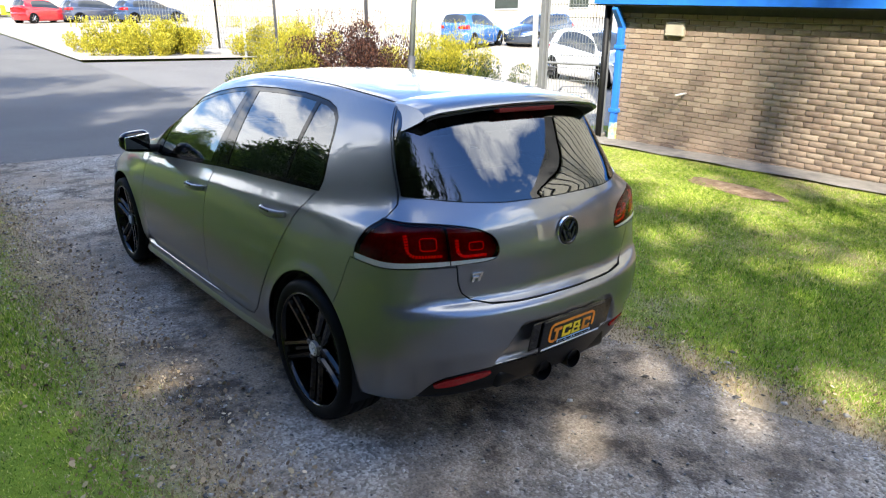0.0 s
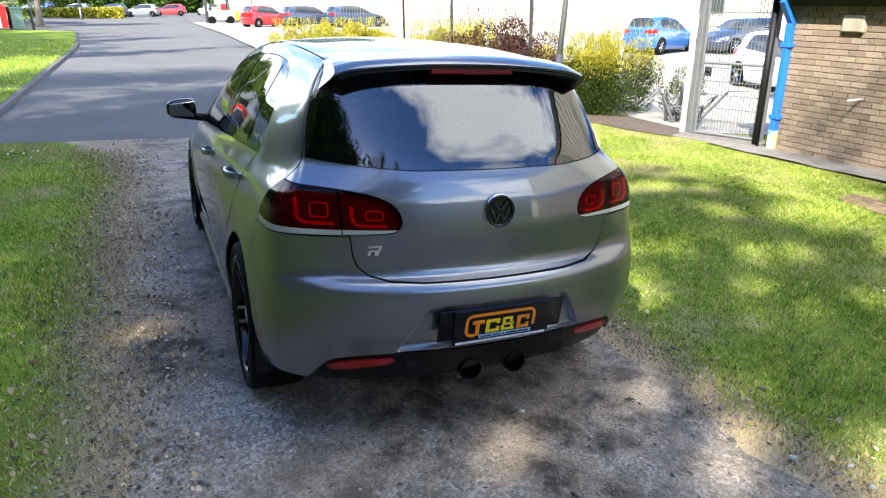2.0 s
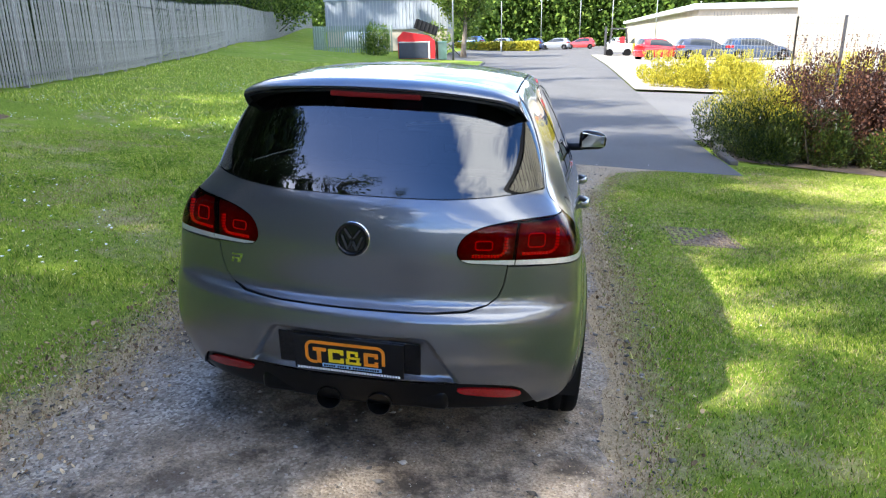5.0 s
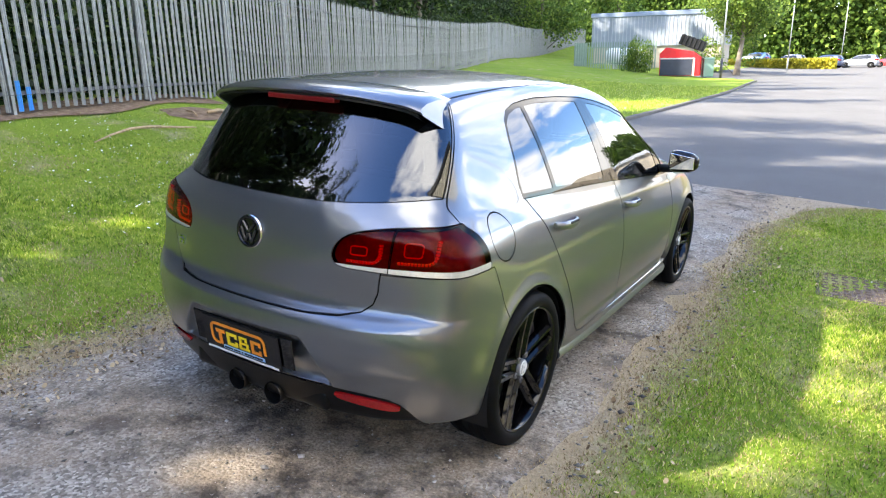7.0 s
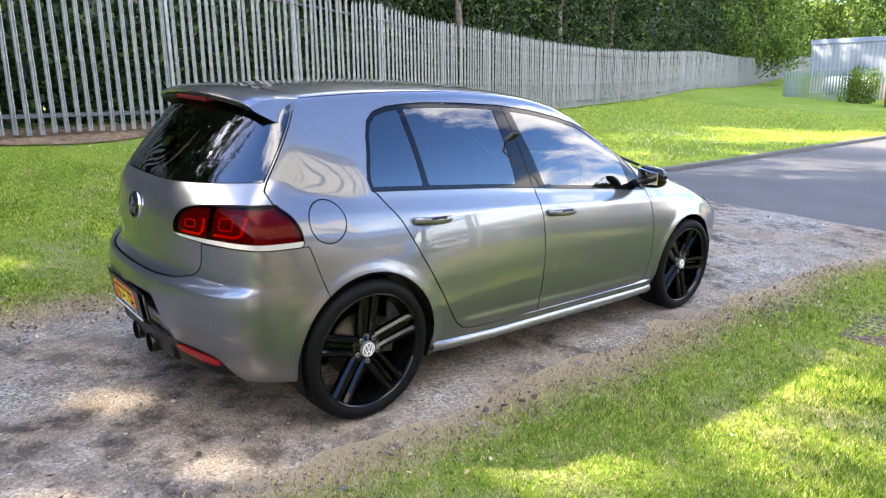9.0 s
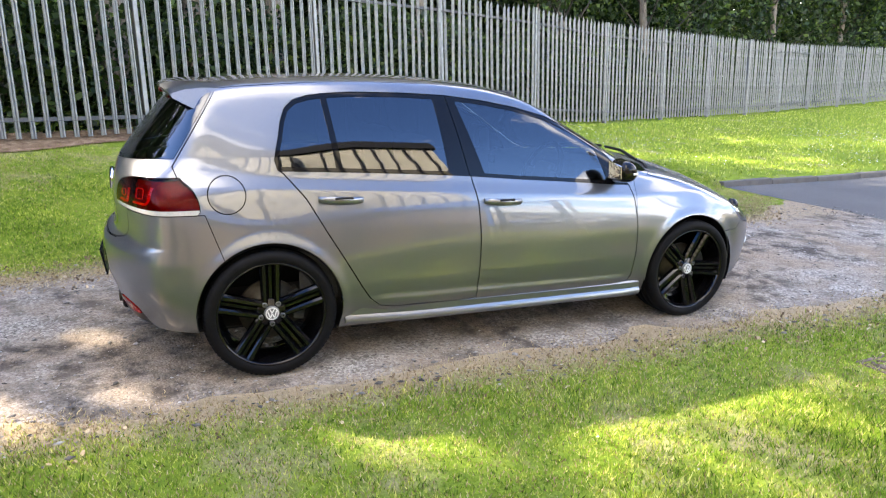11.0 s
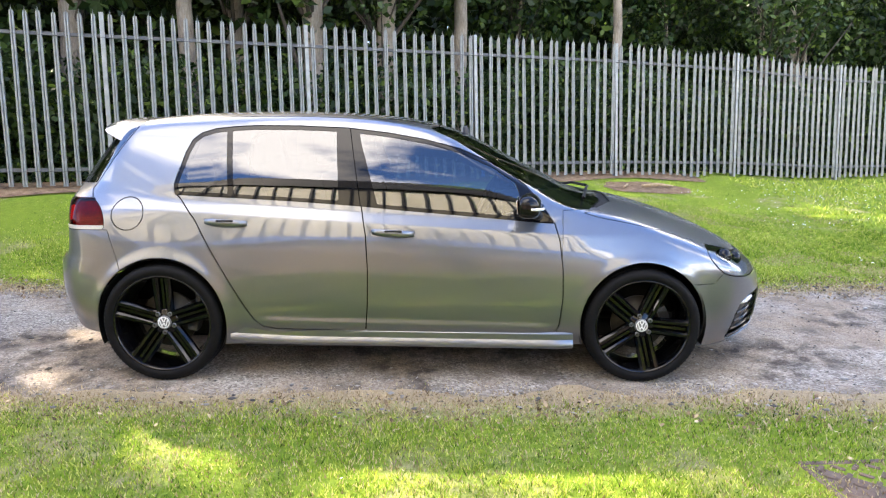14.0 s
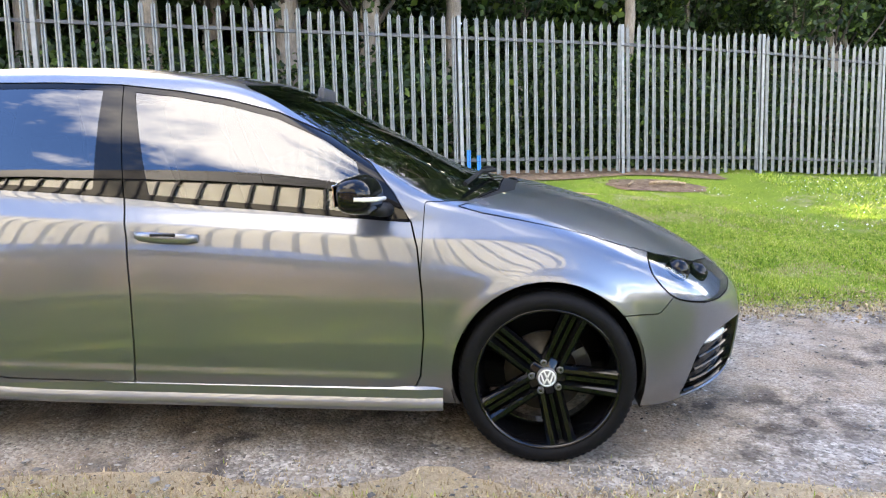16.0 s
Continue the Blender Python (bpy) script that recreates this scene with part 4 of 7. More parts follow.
centre("scuttle", scuttle, scuttle, SATIN_BLACK, "black plastic scuttle", None, 0.004, -0.012)
centre("bonnet", bonnet, bonnet, PAINT)
roof_ob = centre("roof", roof, roof, PAINT)
centre("headlining", roof, roof, LINING, "pale fabric", roof_ob, 0.0, -0.03)
rear_bumper = centre("rear_bumper", R_["bumper"], L_["bumper"], PAINT)
front_bumper = centre("front_bumper", R_["nose"], L_["nose"], PAINT)
DIFFUSER_BLACK = plain("black_diffuser_plastic", (0.003, 0.003, 0.0033), 0.35, 0, 0.2, 60, 0.1, spec=0.2)
centre("diffuser", R_["black"], L_["black"], DIFFUSER_BLACK, "black plastic diffuser", rear_bumper, 0.004, -0.012)


def side_at(y, z, off, sx=1):
    """A place off metres under the skin, seen from the side."""
    lo, hi = 0.2, 1.1
    for _ in range(40):
        mid = (lo + hi) / 2
        lo, hi = (lo, mid) if shell(np.array([mid]), np.array([y]), np.array([z]))[0] > 0 else (mid, hi)
    return Vector((sx * (lo - off), y, z))


RED_PLASTIC = plain("red_reflector", (0.26, 0.008, 0.008), 0.15, 0, 0.2, 200)
for s in (R_["reflector"], L_["reflector"].mirrored()):
    part("reflector", s.pushed(-0.002).thick(0.01).mesh("reflector", RED_PLASTIC), rear_bumper, label="red reflector")
STRIP_WHITE = plain("clear_lamp_strip", (0.62, 0.63, 0.64), 0.12, 0.2, 0.1, 90)
for s in (R_["vent"], R_["vent"].mirrored()):
    v = part("air_vent", s.pushed(-0.03).mesh("air_vent", GLOSS_BLACK), front_bumper, label="black slatted air vent")
    for k in range(5):
        z = 0.215 + 0.042 * k
        sx = 1 if s is R_["vent"] else -1
        pts = [side_at(y, z + 0.18 * (y - 3.1), 0.014, sx) for y in np.linspace(3.03 + 0.014 * k, 3.24, 6)]
        part("slat", tube(pts, 0.006, 6), v, GLOSS_BLACK)
    pts = [side_at(y, 0.392 + 0.25 * (y - 3.09), 0.006, sx) for y in np.linspace(3.09, 3.18, 5)]
    part("running_lamp", tube(pts, [0.005, 0.011, 0.013, 0.013, 0.010], 8), v, STRIP_WHITE, "clear running lamp", smooth=60)

# lamps: a dark bowl, red light guides, the smoked lens and its clear strip
BOWL = plain("lamp_bowl", (0.15, 0.006, 0.006), 0.25, 0, 0.3, 60)
GUIDE = Mat("red_light_guide")
GUIDE.set(color=(0.62, 0.018, 0.013), rough=0.2, emit=(1.0, 0.03, 0.015), glow=0.05)
GUIDE = GUIDE.m
STRIP = plain("clear_reversing_strip", (0.42, 0.40, 0.36), 0.25, 0, 0.15, 150)


def rear_at(x, z, off):
    """A place off metres under the skin, seen from behind."""
    lo, hi = -0.9, 0.4
    for _ in range(40):
        mid = (lo + hi) / 2
        if shell(np.array([x]), np.array([mid]), np.array([z]))[0] > 0:
            lo = mid
        else:
            hi = mid
    p = np.array([[x, hi, z]])
    g, _ = gradient(shell, p)
    return Vector(p[0] - off * g[0] / np.linalg.norm(g[0]))


def light_guide(x0, x1, z0, z1, sx):
    """A column of lit cells that turns into a row at its foot."""
    turn = [(x1 - 0.030 + 0.030 * math.cos(t), z0 + 0.030 - 0.030 * math.sin(t)) for t in np.linspace(0, math.pi / 2, 5)]
    line = [np.array(p) for p in [(x1, z1)] + turn + [(x0, z0)]]
    steps = np.concatenate([[0], np.cumsum([np.linalg.norm(b - a) for a, b in zip(line, line[1:])])])
    bm = bmesh.new()
    for k in np.arange(0.004, steps[-1] - 0.004, 0.0105):
        ends = [np.array([np.interp(k + d, steps, [p[i] for p in line]) for i in (0, 1)]) for d in (-0.0036, 0.0036)]
        a, b = (rear_at(*e, 0.012) for e in ends)
        rod((sx * a.x, a.y, a.z), (sx * b.x, b.y, b.z), 0.0075 if k < z1 - z0 - 0.02 else 0.0058, 6, bm)
    return bm


def light_ring(x0, x1, z0, z1, sx):
    """A closed ring of light with rounded corners."""
    pts = [rear_at((x0 + x1) / 2 + (x1 - x0) / 2 * max(-1, min(1, 1.25 * math.cos(t))), (z0 + z1) / 2 + (z1 - z0) / 2 * max(-1, min(1, 1.25 * math.sin(t))), 0.012) for t in np.linspace(0, math.tau, 25)]
    return tube([(sx * v.x, v.y, v.z) for v in pts], 0.0026, 6)


for sx in (1, -1):
    for name, piece, gx in (("tail_lamp", lamp_out, (0.570, 0.688, 0.842, 0.925)), ("tailgate_lamp", lamp_in, (0.392, 0.515, 0.834, 0.900))):
        s = piece if sx == 1 else piece.mirrored()
        strip_, red = s.cut(lambda p: p[:, 2] - 0.823)
        lamp_ob = part(name, s.pushed(-0.022).thick(-0.02).mesh(name, BOWL), car if name == "tail_lamp" else tailgate, label="smoked red tail lamp")
        part("lens", red.thick(0.004).mesh("lens", GLASS_RED), lamp_ob, label="smoked red lens")
        part("reversing_strip", strip_.thick(0.004).mesh("reversing_strip", STRIP), lamp_ob, label="clear strip")
        part("light_guide", light_guide(*gx, sx), lamp_ob, GUIDE, "bright red light cells")
        mid = (gx[0] + gx[1]) / 2 - 0.012
        part("light_ring", light_ring(mid - 0.028, mid + 0.028, gx[2] + 0.022, gx[3] - 0.014, sx), lamp_ob, GUIDE, "red light ring", smooth=60)
    s = head if sx == 1 else head.mirrored()
    h_ob = part("head_lamp", s.pushed(-0.03).thick(-0.03).mesh("head_lamp", plain("lamp_housing", (0.62, 0.64, 0.67), 0.3, 0.35, 0.3, 14, 0.0)), car, label="clear head lamp with a chrome reflector")
    part("lens", s.thick(0.004).mesh("lens", GLASS_WHITE), h_ob, label="clear lens")
    for y, z, r in ((3.00, 0.640, 0.044), (3.10, 0.612, 0.040)):
        bm = bmesh.new()
        bmesh.ops.create_uvsphere(bm, u_segments=20, v_segments=10, radius=r, matrix=Matrix.Translation((sx * (0.635 - 1.0 * (y - 3.0)), y, z)))
        part("reflector", bm, h_ob, GLOSS_BLACK, "dark projector lens", smooth=60)
# roof spoiler with brake lamp
def spoiler_line(u):
    """The roof edge that the spoiler grows from."""
    return -0.262 + 0.052 * abs(u) ** 2.6, 1.393 - 0.034 * abs(u) ** 2.2 - 0.10 * max(0, abs(u) - 0.9)


def spoiler_mesh():
    P, Q = [], []
    us = np.linspace(-1, 1, 33)
    prof = [(0.06, 0.0, 0), (-0.02, 0.002, 0), (-0.10, -0.008, 0), (-0.15, -0.024, 0), (-0.158, -0.034, 0), (-0.150, -0.043, 0.002), (-0.10, -0.045, 0.018), (-0.02, -0.050, 0.040), (0.05, -0.055, 0.045)]
    for u in us:
        y0, z0 = spoiler_line(u)
        for dy, dz, deep in prof:
            dz -= deep * abs(u) ** 5
            P.append((u * (0.492 - 0.55 * dz), y0 + dy - 1.2 * deep * abs(u) ** 5, z0 + dz))
    n = len(prof)
    for i in range(len(us) - 1):
        for j in range(n):
            a, b = i * n + j, i * n + (j + 1) % n
            Q.append((a, a + n, b + n, b))
    Q += [tuple(range(n))[::-1], tuple(range((len(us) - 1) * n, len(us) * n))]
    return P, Q


bm = bmesh.new()
SP, SQ = spoiler_mesh()
vs = [bm.verts.new(p) for p in SP]
for q in SQ:
    bm.faces.new([vs[i] for i in q])
bmesh.ops.recalc_face_normals(bm, faces=bm.faces)
spoiler = part("roof_spoiler", bm, tailgate, PAINT, smooth=38)
bm = bmesh.new()
rows = []
for u in np.linspace(-0.97, 0.97, 29):
    y0, z0 = spoiler_line(u)
    low = abs(u) ** 5
    rows.append([bm.verts.new((u * (0.488 - 0.5 * dz), y0 + dy - 1.2 * deep * low, z0 + dz - deep * low - e)) for e in (0.003, 0.011) for dy, dz, deep in ((-0.147, -0.043, 0.002), (-0.10, -0.046, 0.018), (-0.02, -0.051, 0.040), (0.05, -0.055, 0.045))])
for a, b in zip(rows, rows[1:]):
    for i in range(3):
        bm.faces.new((a[i], a[i + 1], b[i + 1], b[i]))
        bm.faces.new((a[i + 4], b[i + 4], b[i + 5], a[i + 5]))
    bm.faces.new((a[0], b[0], b[4], a[4]))
    bm.faces.new((a[3], a[7], b[7], b[3]))
bmesh.ops.recalc_face_normals(bm, faces=bm.faces)
part("under_tray", bm, spoiler, SATIN_BLACK, "black underside", smooth=40)
part("brake_lamp", box(-0.165, 0.165, -0.412, -0.375, 1.321, 1.340, 0.004), spoiler, plain("brake_lamp_red", (0.14, 0.006, 0.006), 0.45, 0, 0.2, 80, spec=0.2), "red high-level brake lamp")

# underside, arch liners, sills
part("under_tray", box(-0.42, 0.42, -0.56, -0.30, 0.235, 0.29, 0.02, 2), rear_bumper, DIFFUSER_BLACK, "black under tray")
part("diffuser", box(-0.35, 0.35, -0.668, -0.45, 0.258, 0.345, 0.03, 3), rear_bumper, DIFFUSER_BLACK, "black diffuser", smooth=50)
part("underbody", box(-0.57, 0.57, -0.40, 3.0, 0.165, 0.27, 0.02, bm=box(-0.725, 0.725, 0.40, 2.13, 0.155, 0.27, 0.01)), car, SATIN_BLACK, "black underbody")
for sx in (1, -1):
    for yc in (0.0, 2.525):
        bm = bmesh.new()
        ang = np.linspace(-0.35, math.pi + 0.35, 25)
        a = [bm.verts.new((sx * 0.42, yc + 0.356 * math.cos(t), 0.312 + 0.356 * math.sin(t))) for t in ang]
        b = [bm.verts.new((sx * 0.815, yc + 0.336 * math.cos(t), 0.312 + 0.336 * math.sin(t))) for t in ang]
        for i in range(24):
            bm.faces.new((a[i], a[i + 1], b[i + 1], b[i]))
        bm.faces.new(a)
        part("arch_liner", bm, car, SATIN_BLACK, "black arch liner", smooth=40)
    # sill blade
    bm = bmesh.new()
    ys = np.linspace(0.355, 2.165, 24)
    prof = [(0.788, 0.284), (0.806, 0.279), (0.814, 0.270), (0.814, 0.238), (0.8245, 0.2205), (0.825, 0.207), (0.815, 0.192), (0.72, 0.176), (0.72, 0.284)]
    rows = []
    for y in ys:
        t = (y - 0.355) / 1.81
        lift = 0.028 * (1 - t) + 0.012 * ss(0.25, 0.0, t)
        end = ss(0.0, 0.04, t) * ss(1.0, 0.97, t)
        rows.append([bm.verts.new((sx * (x - 0.01 * (1 - end)), y, z + lift - 0.02)) for x, z in prof])
    n = len(prof)
    for a, b in zip(rows, rows[1:]):
        for k in range(n):
            bm.faces.new((a[k], a[(k + 1) % n], b[(k + 1) % n], b[k]))
    bm.faces.new(rows[0])
    bm.faces.new(rows[-1])
    bmesh.ops.recalc_face_normals(bm, faces=bm.faces)
    part("side_skirt", bm, car, PAINT, smooth=30)

# handles and mirrors
def side_x(y, z):
    return side_at(y, z, 0.0).x


for doors, y, z in ((rear_doors, 0.352, 0.842), (front_doors, 1.218, 0.792)):
    for sx, d in zip((1, -1), doors):
        x = side_x(y, z)
        us = np.linspace(0, 1, 13)
        bm = bmesh.new()
        rows = []
        for u in us:
            w = 0.55 + 0.45 * math.sin(math.pi * min(1, max(0, u * 0.9 + 0.05))) ** 0.5
            o = 0.034 * math.sin(math.pi * u) ** 0.55
            c = Vector((sx * (x + 0.004 + o), y - 0.11 + 0.22 * u, z + 0.012 * (0.5 - u)))
            rows.append([bm.verts.new(c + Vector((sx * 0.010 * math.cos(t), 0, 0.019 * w * math.sin(t)))) for t in np.linspace(0, math.tau, 11)[:-1]])
        for a, b in zip(rows, rows[1:]):
            for k in range(10):
                bm.faces.new((a[k], a[(k + 1) % 10], b[(k + 1) % 10], b[k]))
        bm.faces.new(rows[0])
        bm.faces.new(rows[-1])
        bmesh.ops.recalc_face_normals(bm, faces=bm.faces)
        hd = part("door_handle", bm, d, PAINT, smooth=60)
        # low bulge, its bright top stands in for the light in the handle's bowl
        bm = bmesh.new()
        bmesh.ops.create_uvsphere(bm, u_segments=20, v_segments=10, radius=1, matrix=Matrix.Translation((sx * (x - 0.004), y, z - 0.026)) @ Matrix.Diagonal((0.009, 0.050, 0.026, 1)))
        part("handle_recess", bm, hd, PAINT, smooth=80)
        part("handle_insert", box(min(sx * (x + 0.038), sx * (x + 0.047)), max(sx * (x + 0.038), sx * (x + 0.047)), y - 0.04, y + 0.05, z + 0.004, z + 0.017, 0.004), hd, SATIN_BLACK, "black insert")
for sx, d in zip((1, -1), front_doors):
    bm = box(-0.090, 0.090, -0.058, 0.058, -0.068, 0.068, 0.055, 6)
    for v in bm.verts:
        x, y, z = v.co
        out = (x + 0.092) / 0.184
        front = max(0.0, y / 0.058)
        z *= 1 - 0.05 * out - 0.30 * out ** 3 - 0.30 * front ** 2
        x *= 1 - 0.10 * front ** 2
        v.co = (sx * (0.898 + x), 1.928 + y - 0.035 * out, 0.936 + z + 0.004 * out - 0.008 * front)
    bmesh.ops.recalc_face_normals(bm, faces=bm.faces)
    mi = part("door_mirror", bm, d, GLOSS_BLACK, "gloss black door mirror", smooth=50)
    bm = box(-0.074, 0.074, -0.003, 0.003, -0.049, 0.049, 0.002, 1)
    for v in bm.verts:
        if v.co.x > 0:
            v.co.z *= 0.70
    for e in (bm.edges[:],):
        upright = [q for q in e if abs(q.verts[0].co.y - q.verts[1].co.y) > 0.003]
        bmesh.ops.bevel(bm, geom=upright, offset=0.03, segments=5, affect="EDGES", profile=0.5)
    if sx < 0:
        for v in bm.verts:
            v.co.x = -v.co.x
        bmesh.ops.reverse_faces(bm, faces=bm.faces)
    part("mirror_glass", bm, mi, plain("mirror_silver", (0.8, 0.82, 0.84), 0.02, 1.0, 0.02, 20), "mirror glass", m=pose(sx * 0.898, 1.851, 0.940, 4, 0, sx * -10), smooth=30)
    part("mirror_arm", tube([(sx * 0.735, 1.975, 0.875), (sx * 0.79, 1.962, 0.880), (sx * 0.87, 1.945, 0.890)], [0.026, 0.026, 0.022], 10), mi, SATIN_BLACK, "black arm", smooth=60)
    part("turn_signal", tube([(sx * 0.87, 1.985, 0.926), (sx * 0.94, 1.968, 0.928), (sx * 0.976, 1.935, 0.930), (sx * 0.985, 1.905, 0.932)], 0.0075, 8), mi, plain("indicator_lens", (0.7, 0.68, 0.64), 0.1, 0, 0.1, 80), "clear turn signal", smooth=60)

# ---- wheels, badges, plate, exhausts, cabin ----
RUBBER = plain("tyre_rubber", (0.0042, 0.0042, 0.0046), 0.65, 0, 0.25, 40, 0.25, spec=0.12)
RIM_BLACK = plain("gloss_black_alloy", (0.003, 0.003, 0.0035), 0.035, 0, 0.15, 30, spec=0.36)
IRON = plain("brake_iron", (0.075, 0.068, 0.055), 0.5, 0.8, 0.25, 30)
EMBLEM_SILVER = plain("emblem_silver", (0.75, 0.75, 0.74), 0.35, 0.2, 0.05, 60)
BOLT_STEEL = plain("bolt_steel", (0.13, 0.13, 0.135), 0.35, 0.7, 0.2, 60)
STEEL_DARK = plain("dark_caliper", (0.035, 0.035, 0.037), 0.5, 0.2, 0.2, 40)


def lathe(profile, seg, bm=None, closed=False):
    """A profile of (x, r) turned about the x axis."""
    bm = bm or bmesh.new()
    rings = [[bm.verts.new((x, r * math.cos(k * math.tau / seg), r * math.sin(k * math.tau / seg))) for k in range(seg)] for x, r in profile]
    pairs = list(zip(rings, rings[1:])) + ([(rings[-1], rings[0])] if closed else [])
    for a, b in pairs:
        for k in range(seg):
            bm.faces.new((a[k], b[k], b[(k + 1) % seg], a[(k + 1) % seg]))
    return bm


def tyre_bm():
    prof = [(0.095, 0.250), (0.110, 0.262), (0.1165, 0.278), (0.115, 0.297), (0.108, 0.309), (0.100, 0.3165), (0.085, 0.3205),
            (0.058, 0.322), (0.055, 0.3145), (0.047, 0.3145), (0.044, 0.3225), (0.004, 0.323), (0.0, 0.315)]
    full = prof + [(-x, r) for x, r in prof[-2::-1]]
    bm = lathe(full, 168, closed=True)
    for v in bm.verts:                              # grooves across both shoulders
        r = math.hypot(v.co.y, v.co.z)
        if 0.080 < abs(v.co.x) < 0.112 and r > 0.30 and round(math.atan2(v.co.z, v.co.y) / math.tau * 168) % 2:
            v.co.y, v.co.z = v.co.y * (1 - 0.0045 / r), v.co.z * (1 - 0.0045 / r)
    return bm


def bar(bm, r0, r1, off, w0, w1, x_in, x_out, depth, skew):
    """One spoke bar along +z, with a crowned face."""
    rows = []
    for t in np.linspace(0, 1, 6):
        r = r0 + (r1 - r0) * t
        w = (w0 + (w1 - w0) * t) / 2
        x = x_in + (x_out - x_in) * t ** 1.4
        y = off * (1 + skew * t)
        rows.append([bm.verts.new(c) for c in ((x - depth, y - w, r), (x - 0.012, y - w, r), (x, y - w * 0.42, r), (x, y + w * 0.42, r), (x - 0.012, y + w, r), (x - depth, y + w, r))])
    for a, b in zip(rows, rows[1:]):
        for k in range(6):
            bm.faces.new((a[k], a[(k + 1) % 6], b[(k + 1) % 6], b[k]))
    bm.faces.new(rows[0])
    bm.faces.new(rows[-1])


def build_wheel(turn):
    w = new("wheel")
    part("tyre", tyre_bm(), w, RUBBER, "black low-profile tyre", smooth=32)
    bm = lathe([(0.100, 0.258), (0.109, 0.263), (0.111, 0.257), (0.104, 0.250), (0.085, 0.246), (0.04, 0.238), (-0.02, 0.225), (-0.10, 0.23), (-0.10, 0.25)], 72)
    rim = part("rim", bm, w, RIM_BLACK, "gloss black alloy rim", smooth=35)
    spin = Matrix.Rotation(radians(turn), 4, "X")
    for k in range(5):
        m = spin @ Matrix.Rotation(k * math.tau / 5, 4, "X")
        bm = bmesh.new()
        for sgn in (1, -1):
            bar(bm, 0.046, 0.254, sgn * 0.029, 0.032, 0.038, 0.078, 0.104, 0.036, 0.14)
        bar(bm, 0.050, 0.246, 0.0, 0.034, 0.036, 0.062, 0.078, 0.02, 0)
        bmesh.ops.recalc_face_normals(bm, faces=bm.faces)
        part("spoke", bm, rim, RIM_BLACK, m=m, smooth=25)
    bm = lathe([(0.050, 0.0001), (0.050, 0.074), (0.062, 0.073), (0.068, 0.066), (0.070, 0.040), (0.074, 0.035), (0.074, 0.0001)], 40)
    part("hub", bm, rim, RIM_BLACK, smooth=35)
    cap = part("centre_cap", lathe([(0.070, 0.037), (0.083, 0.036), (0.086, 0.032), (0.086, 0.0001)], 32), rim, plain("cap_silver_%d" % turn, (0.16, 0.16, 0.165), 0.35, 0.3, 0.1, 80), smooth=35)
    bm = lathe([(0.0862, 0.0320), (0.0885, 0.0308), (0.0885, 0.0275), (0.0862, 0.0263)], 32)
    for sgn in (1, -1):
        for p, q in (((0.011, 0.024), (0.001, 0.003)), ((0.0215, 0.014), (0.010, -0.021)), ((0.010, -0.021), (0.001, -0.002))):
            rod((0.0875, sgn * p[0], p[1]), (0.0875, sgn * q[0], q[1]), 0.0030, 6, bm)
    part("emblem", bm, rim, EMBLEM_SILVER, "round silver emblem")
    for k in range(5):
        t = k * math.tau / 5 + math.tau / 10
        m = spin @ Matrix.Rotation(t, 4, "X")
        bm = lathe([(0.062, 0.0135), (0.080, 0.013), (0.083, 0.010), (0.083, 0.007), (0.078, 0.006), (0.078, 0.0001)], 12)
        for v in bm.verts:
            v.co.z += 0.055
        part("wheel_bolt", bm, rim, BOLT_STEEL, m=m)
    part("brake_disc", lathe([(-0.012, 0.07), (-0.012, 0.150), (0.010, 0.150), (0.010, 0.075), (0.03, 0.07), (0.03, 0.0001)], 48), w, IRON, "worn iron brake disc", smooth=35)
    cal = bmesh.new()
    for a in np.linspace(-0.35, 0.35, 5):
        c, s_ = math.cos(a + 0.15), math.sin(a + 0.15)
        bmesh.ops.create_cube(cal, size=1, matrix=Matrix.Translation((0.005, 0.142 * c, 0.142 * s_)) @ Matrix.Rotation(a + 0.15, 4, "X") @ Matrix.Diagonal((0.072, 0.05, 0.055, 1)))
    part("brake_caliper", cal, w, STEEL_DARK, "dark brake caliper")
    return w


for turn, y in ((0, 0.0), (-23, 2.525)):
    WHEEL_SIZE = Matrix.Diagonal((1, 0.957, 0.957, 1) if y else (1, 0.985, 0.985, 1))
    w = build_wheel(turn)
    w.parent = car
    w.matrix_basis = pose(0.724 if y else 0.712, y, 0.297 if y else 0.308) @ WHEEL_SIZE
    c = copy_thing(w, pose(-0.724 if y else -0.712, y, 0.297 if y else 0.308, 0, 0, 180) @ pose(0, 0, 0, 17 if y else 40) @ WHEEL_SIZE)

DARK_BADGE = plain("dark_badge", (0.012, 0.012, 0.014), 0.2, 0.3, 0.1, 60)
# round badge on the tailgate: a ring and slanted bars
badge = part("badge", lathe([(0, 0.0001), (0, 0.047)], 40), tailgate, DARK_BADGE, "round dark badge")
bc = rear_at(0.0, 0.873, -0.006)
BADGE_M = Matrix.Translation(bc) @ Matrix.Rotation(radians(-90), 4, "Z") @ Matrix.Rotation(radians(-4), 4, "Y")
badge.matrix_basis = BADGE_M
part("ring", lathe([(-0.008, 0.0585), (0.006, 0.058), (0.009, 0.054), (0.006, 0.047), (-0.004, 0.046)], 48), badge, DARK_BADGE, smooth=40)
part("rim_line", lathe([(-0.006, 0.0605), (0.003, 0.060), (0.003, 0.058)], 48), badge, CHROME, "thin bright rim", smooth=40)
BADGE_GREY = plain("badge_grey", (0.05, 0.05, 0.055), 0.25, 0.5, 0.1, 60)
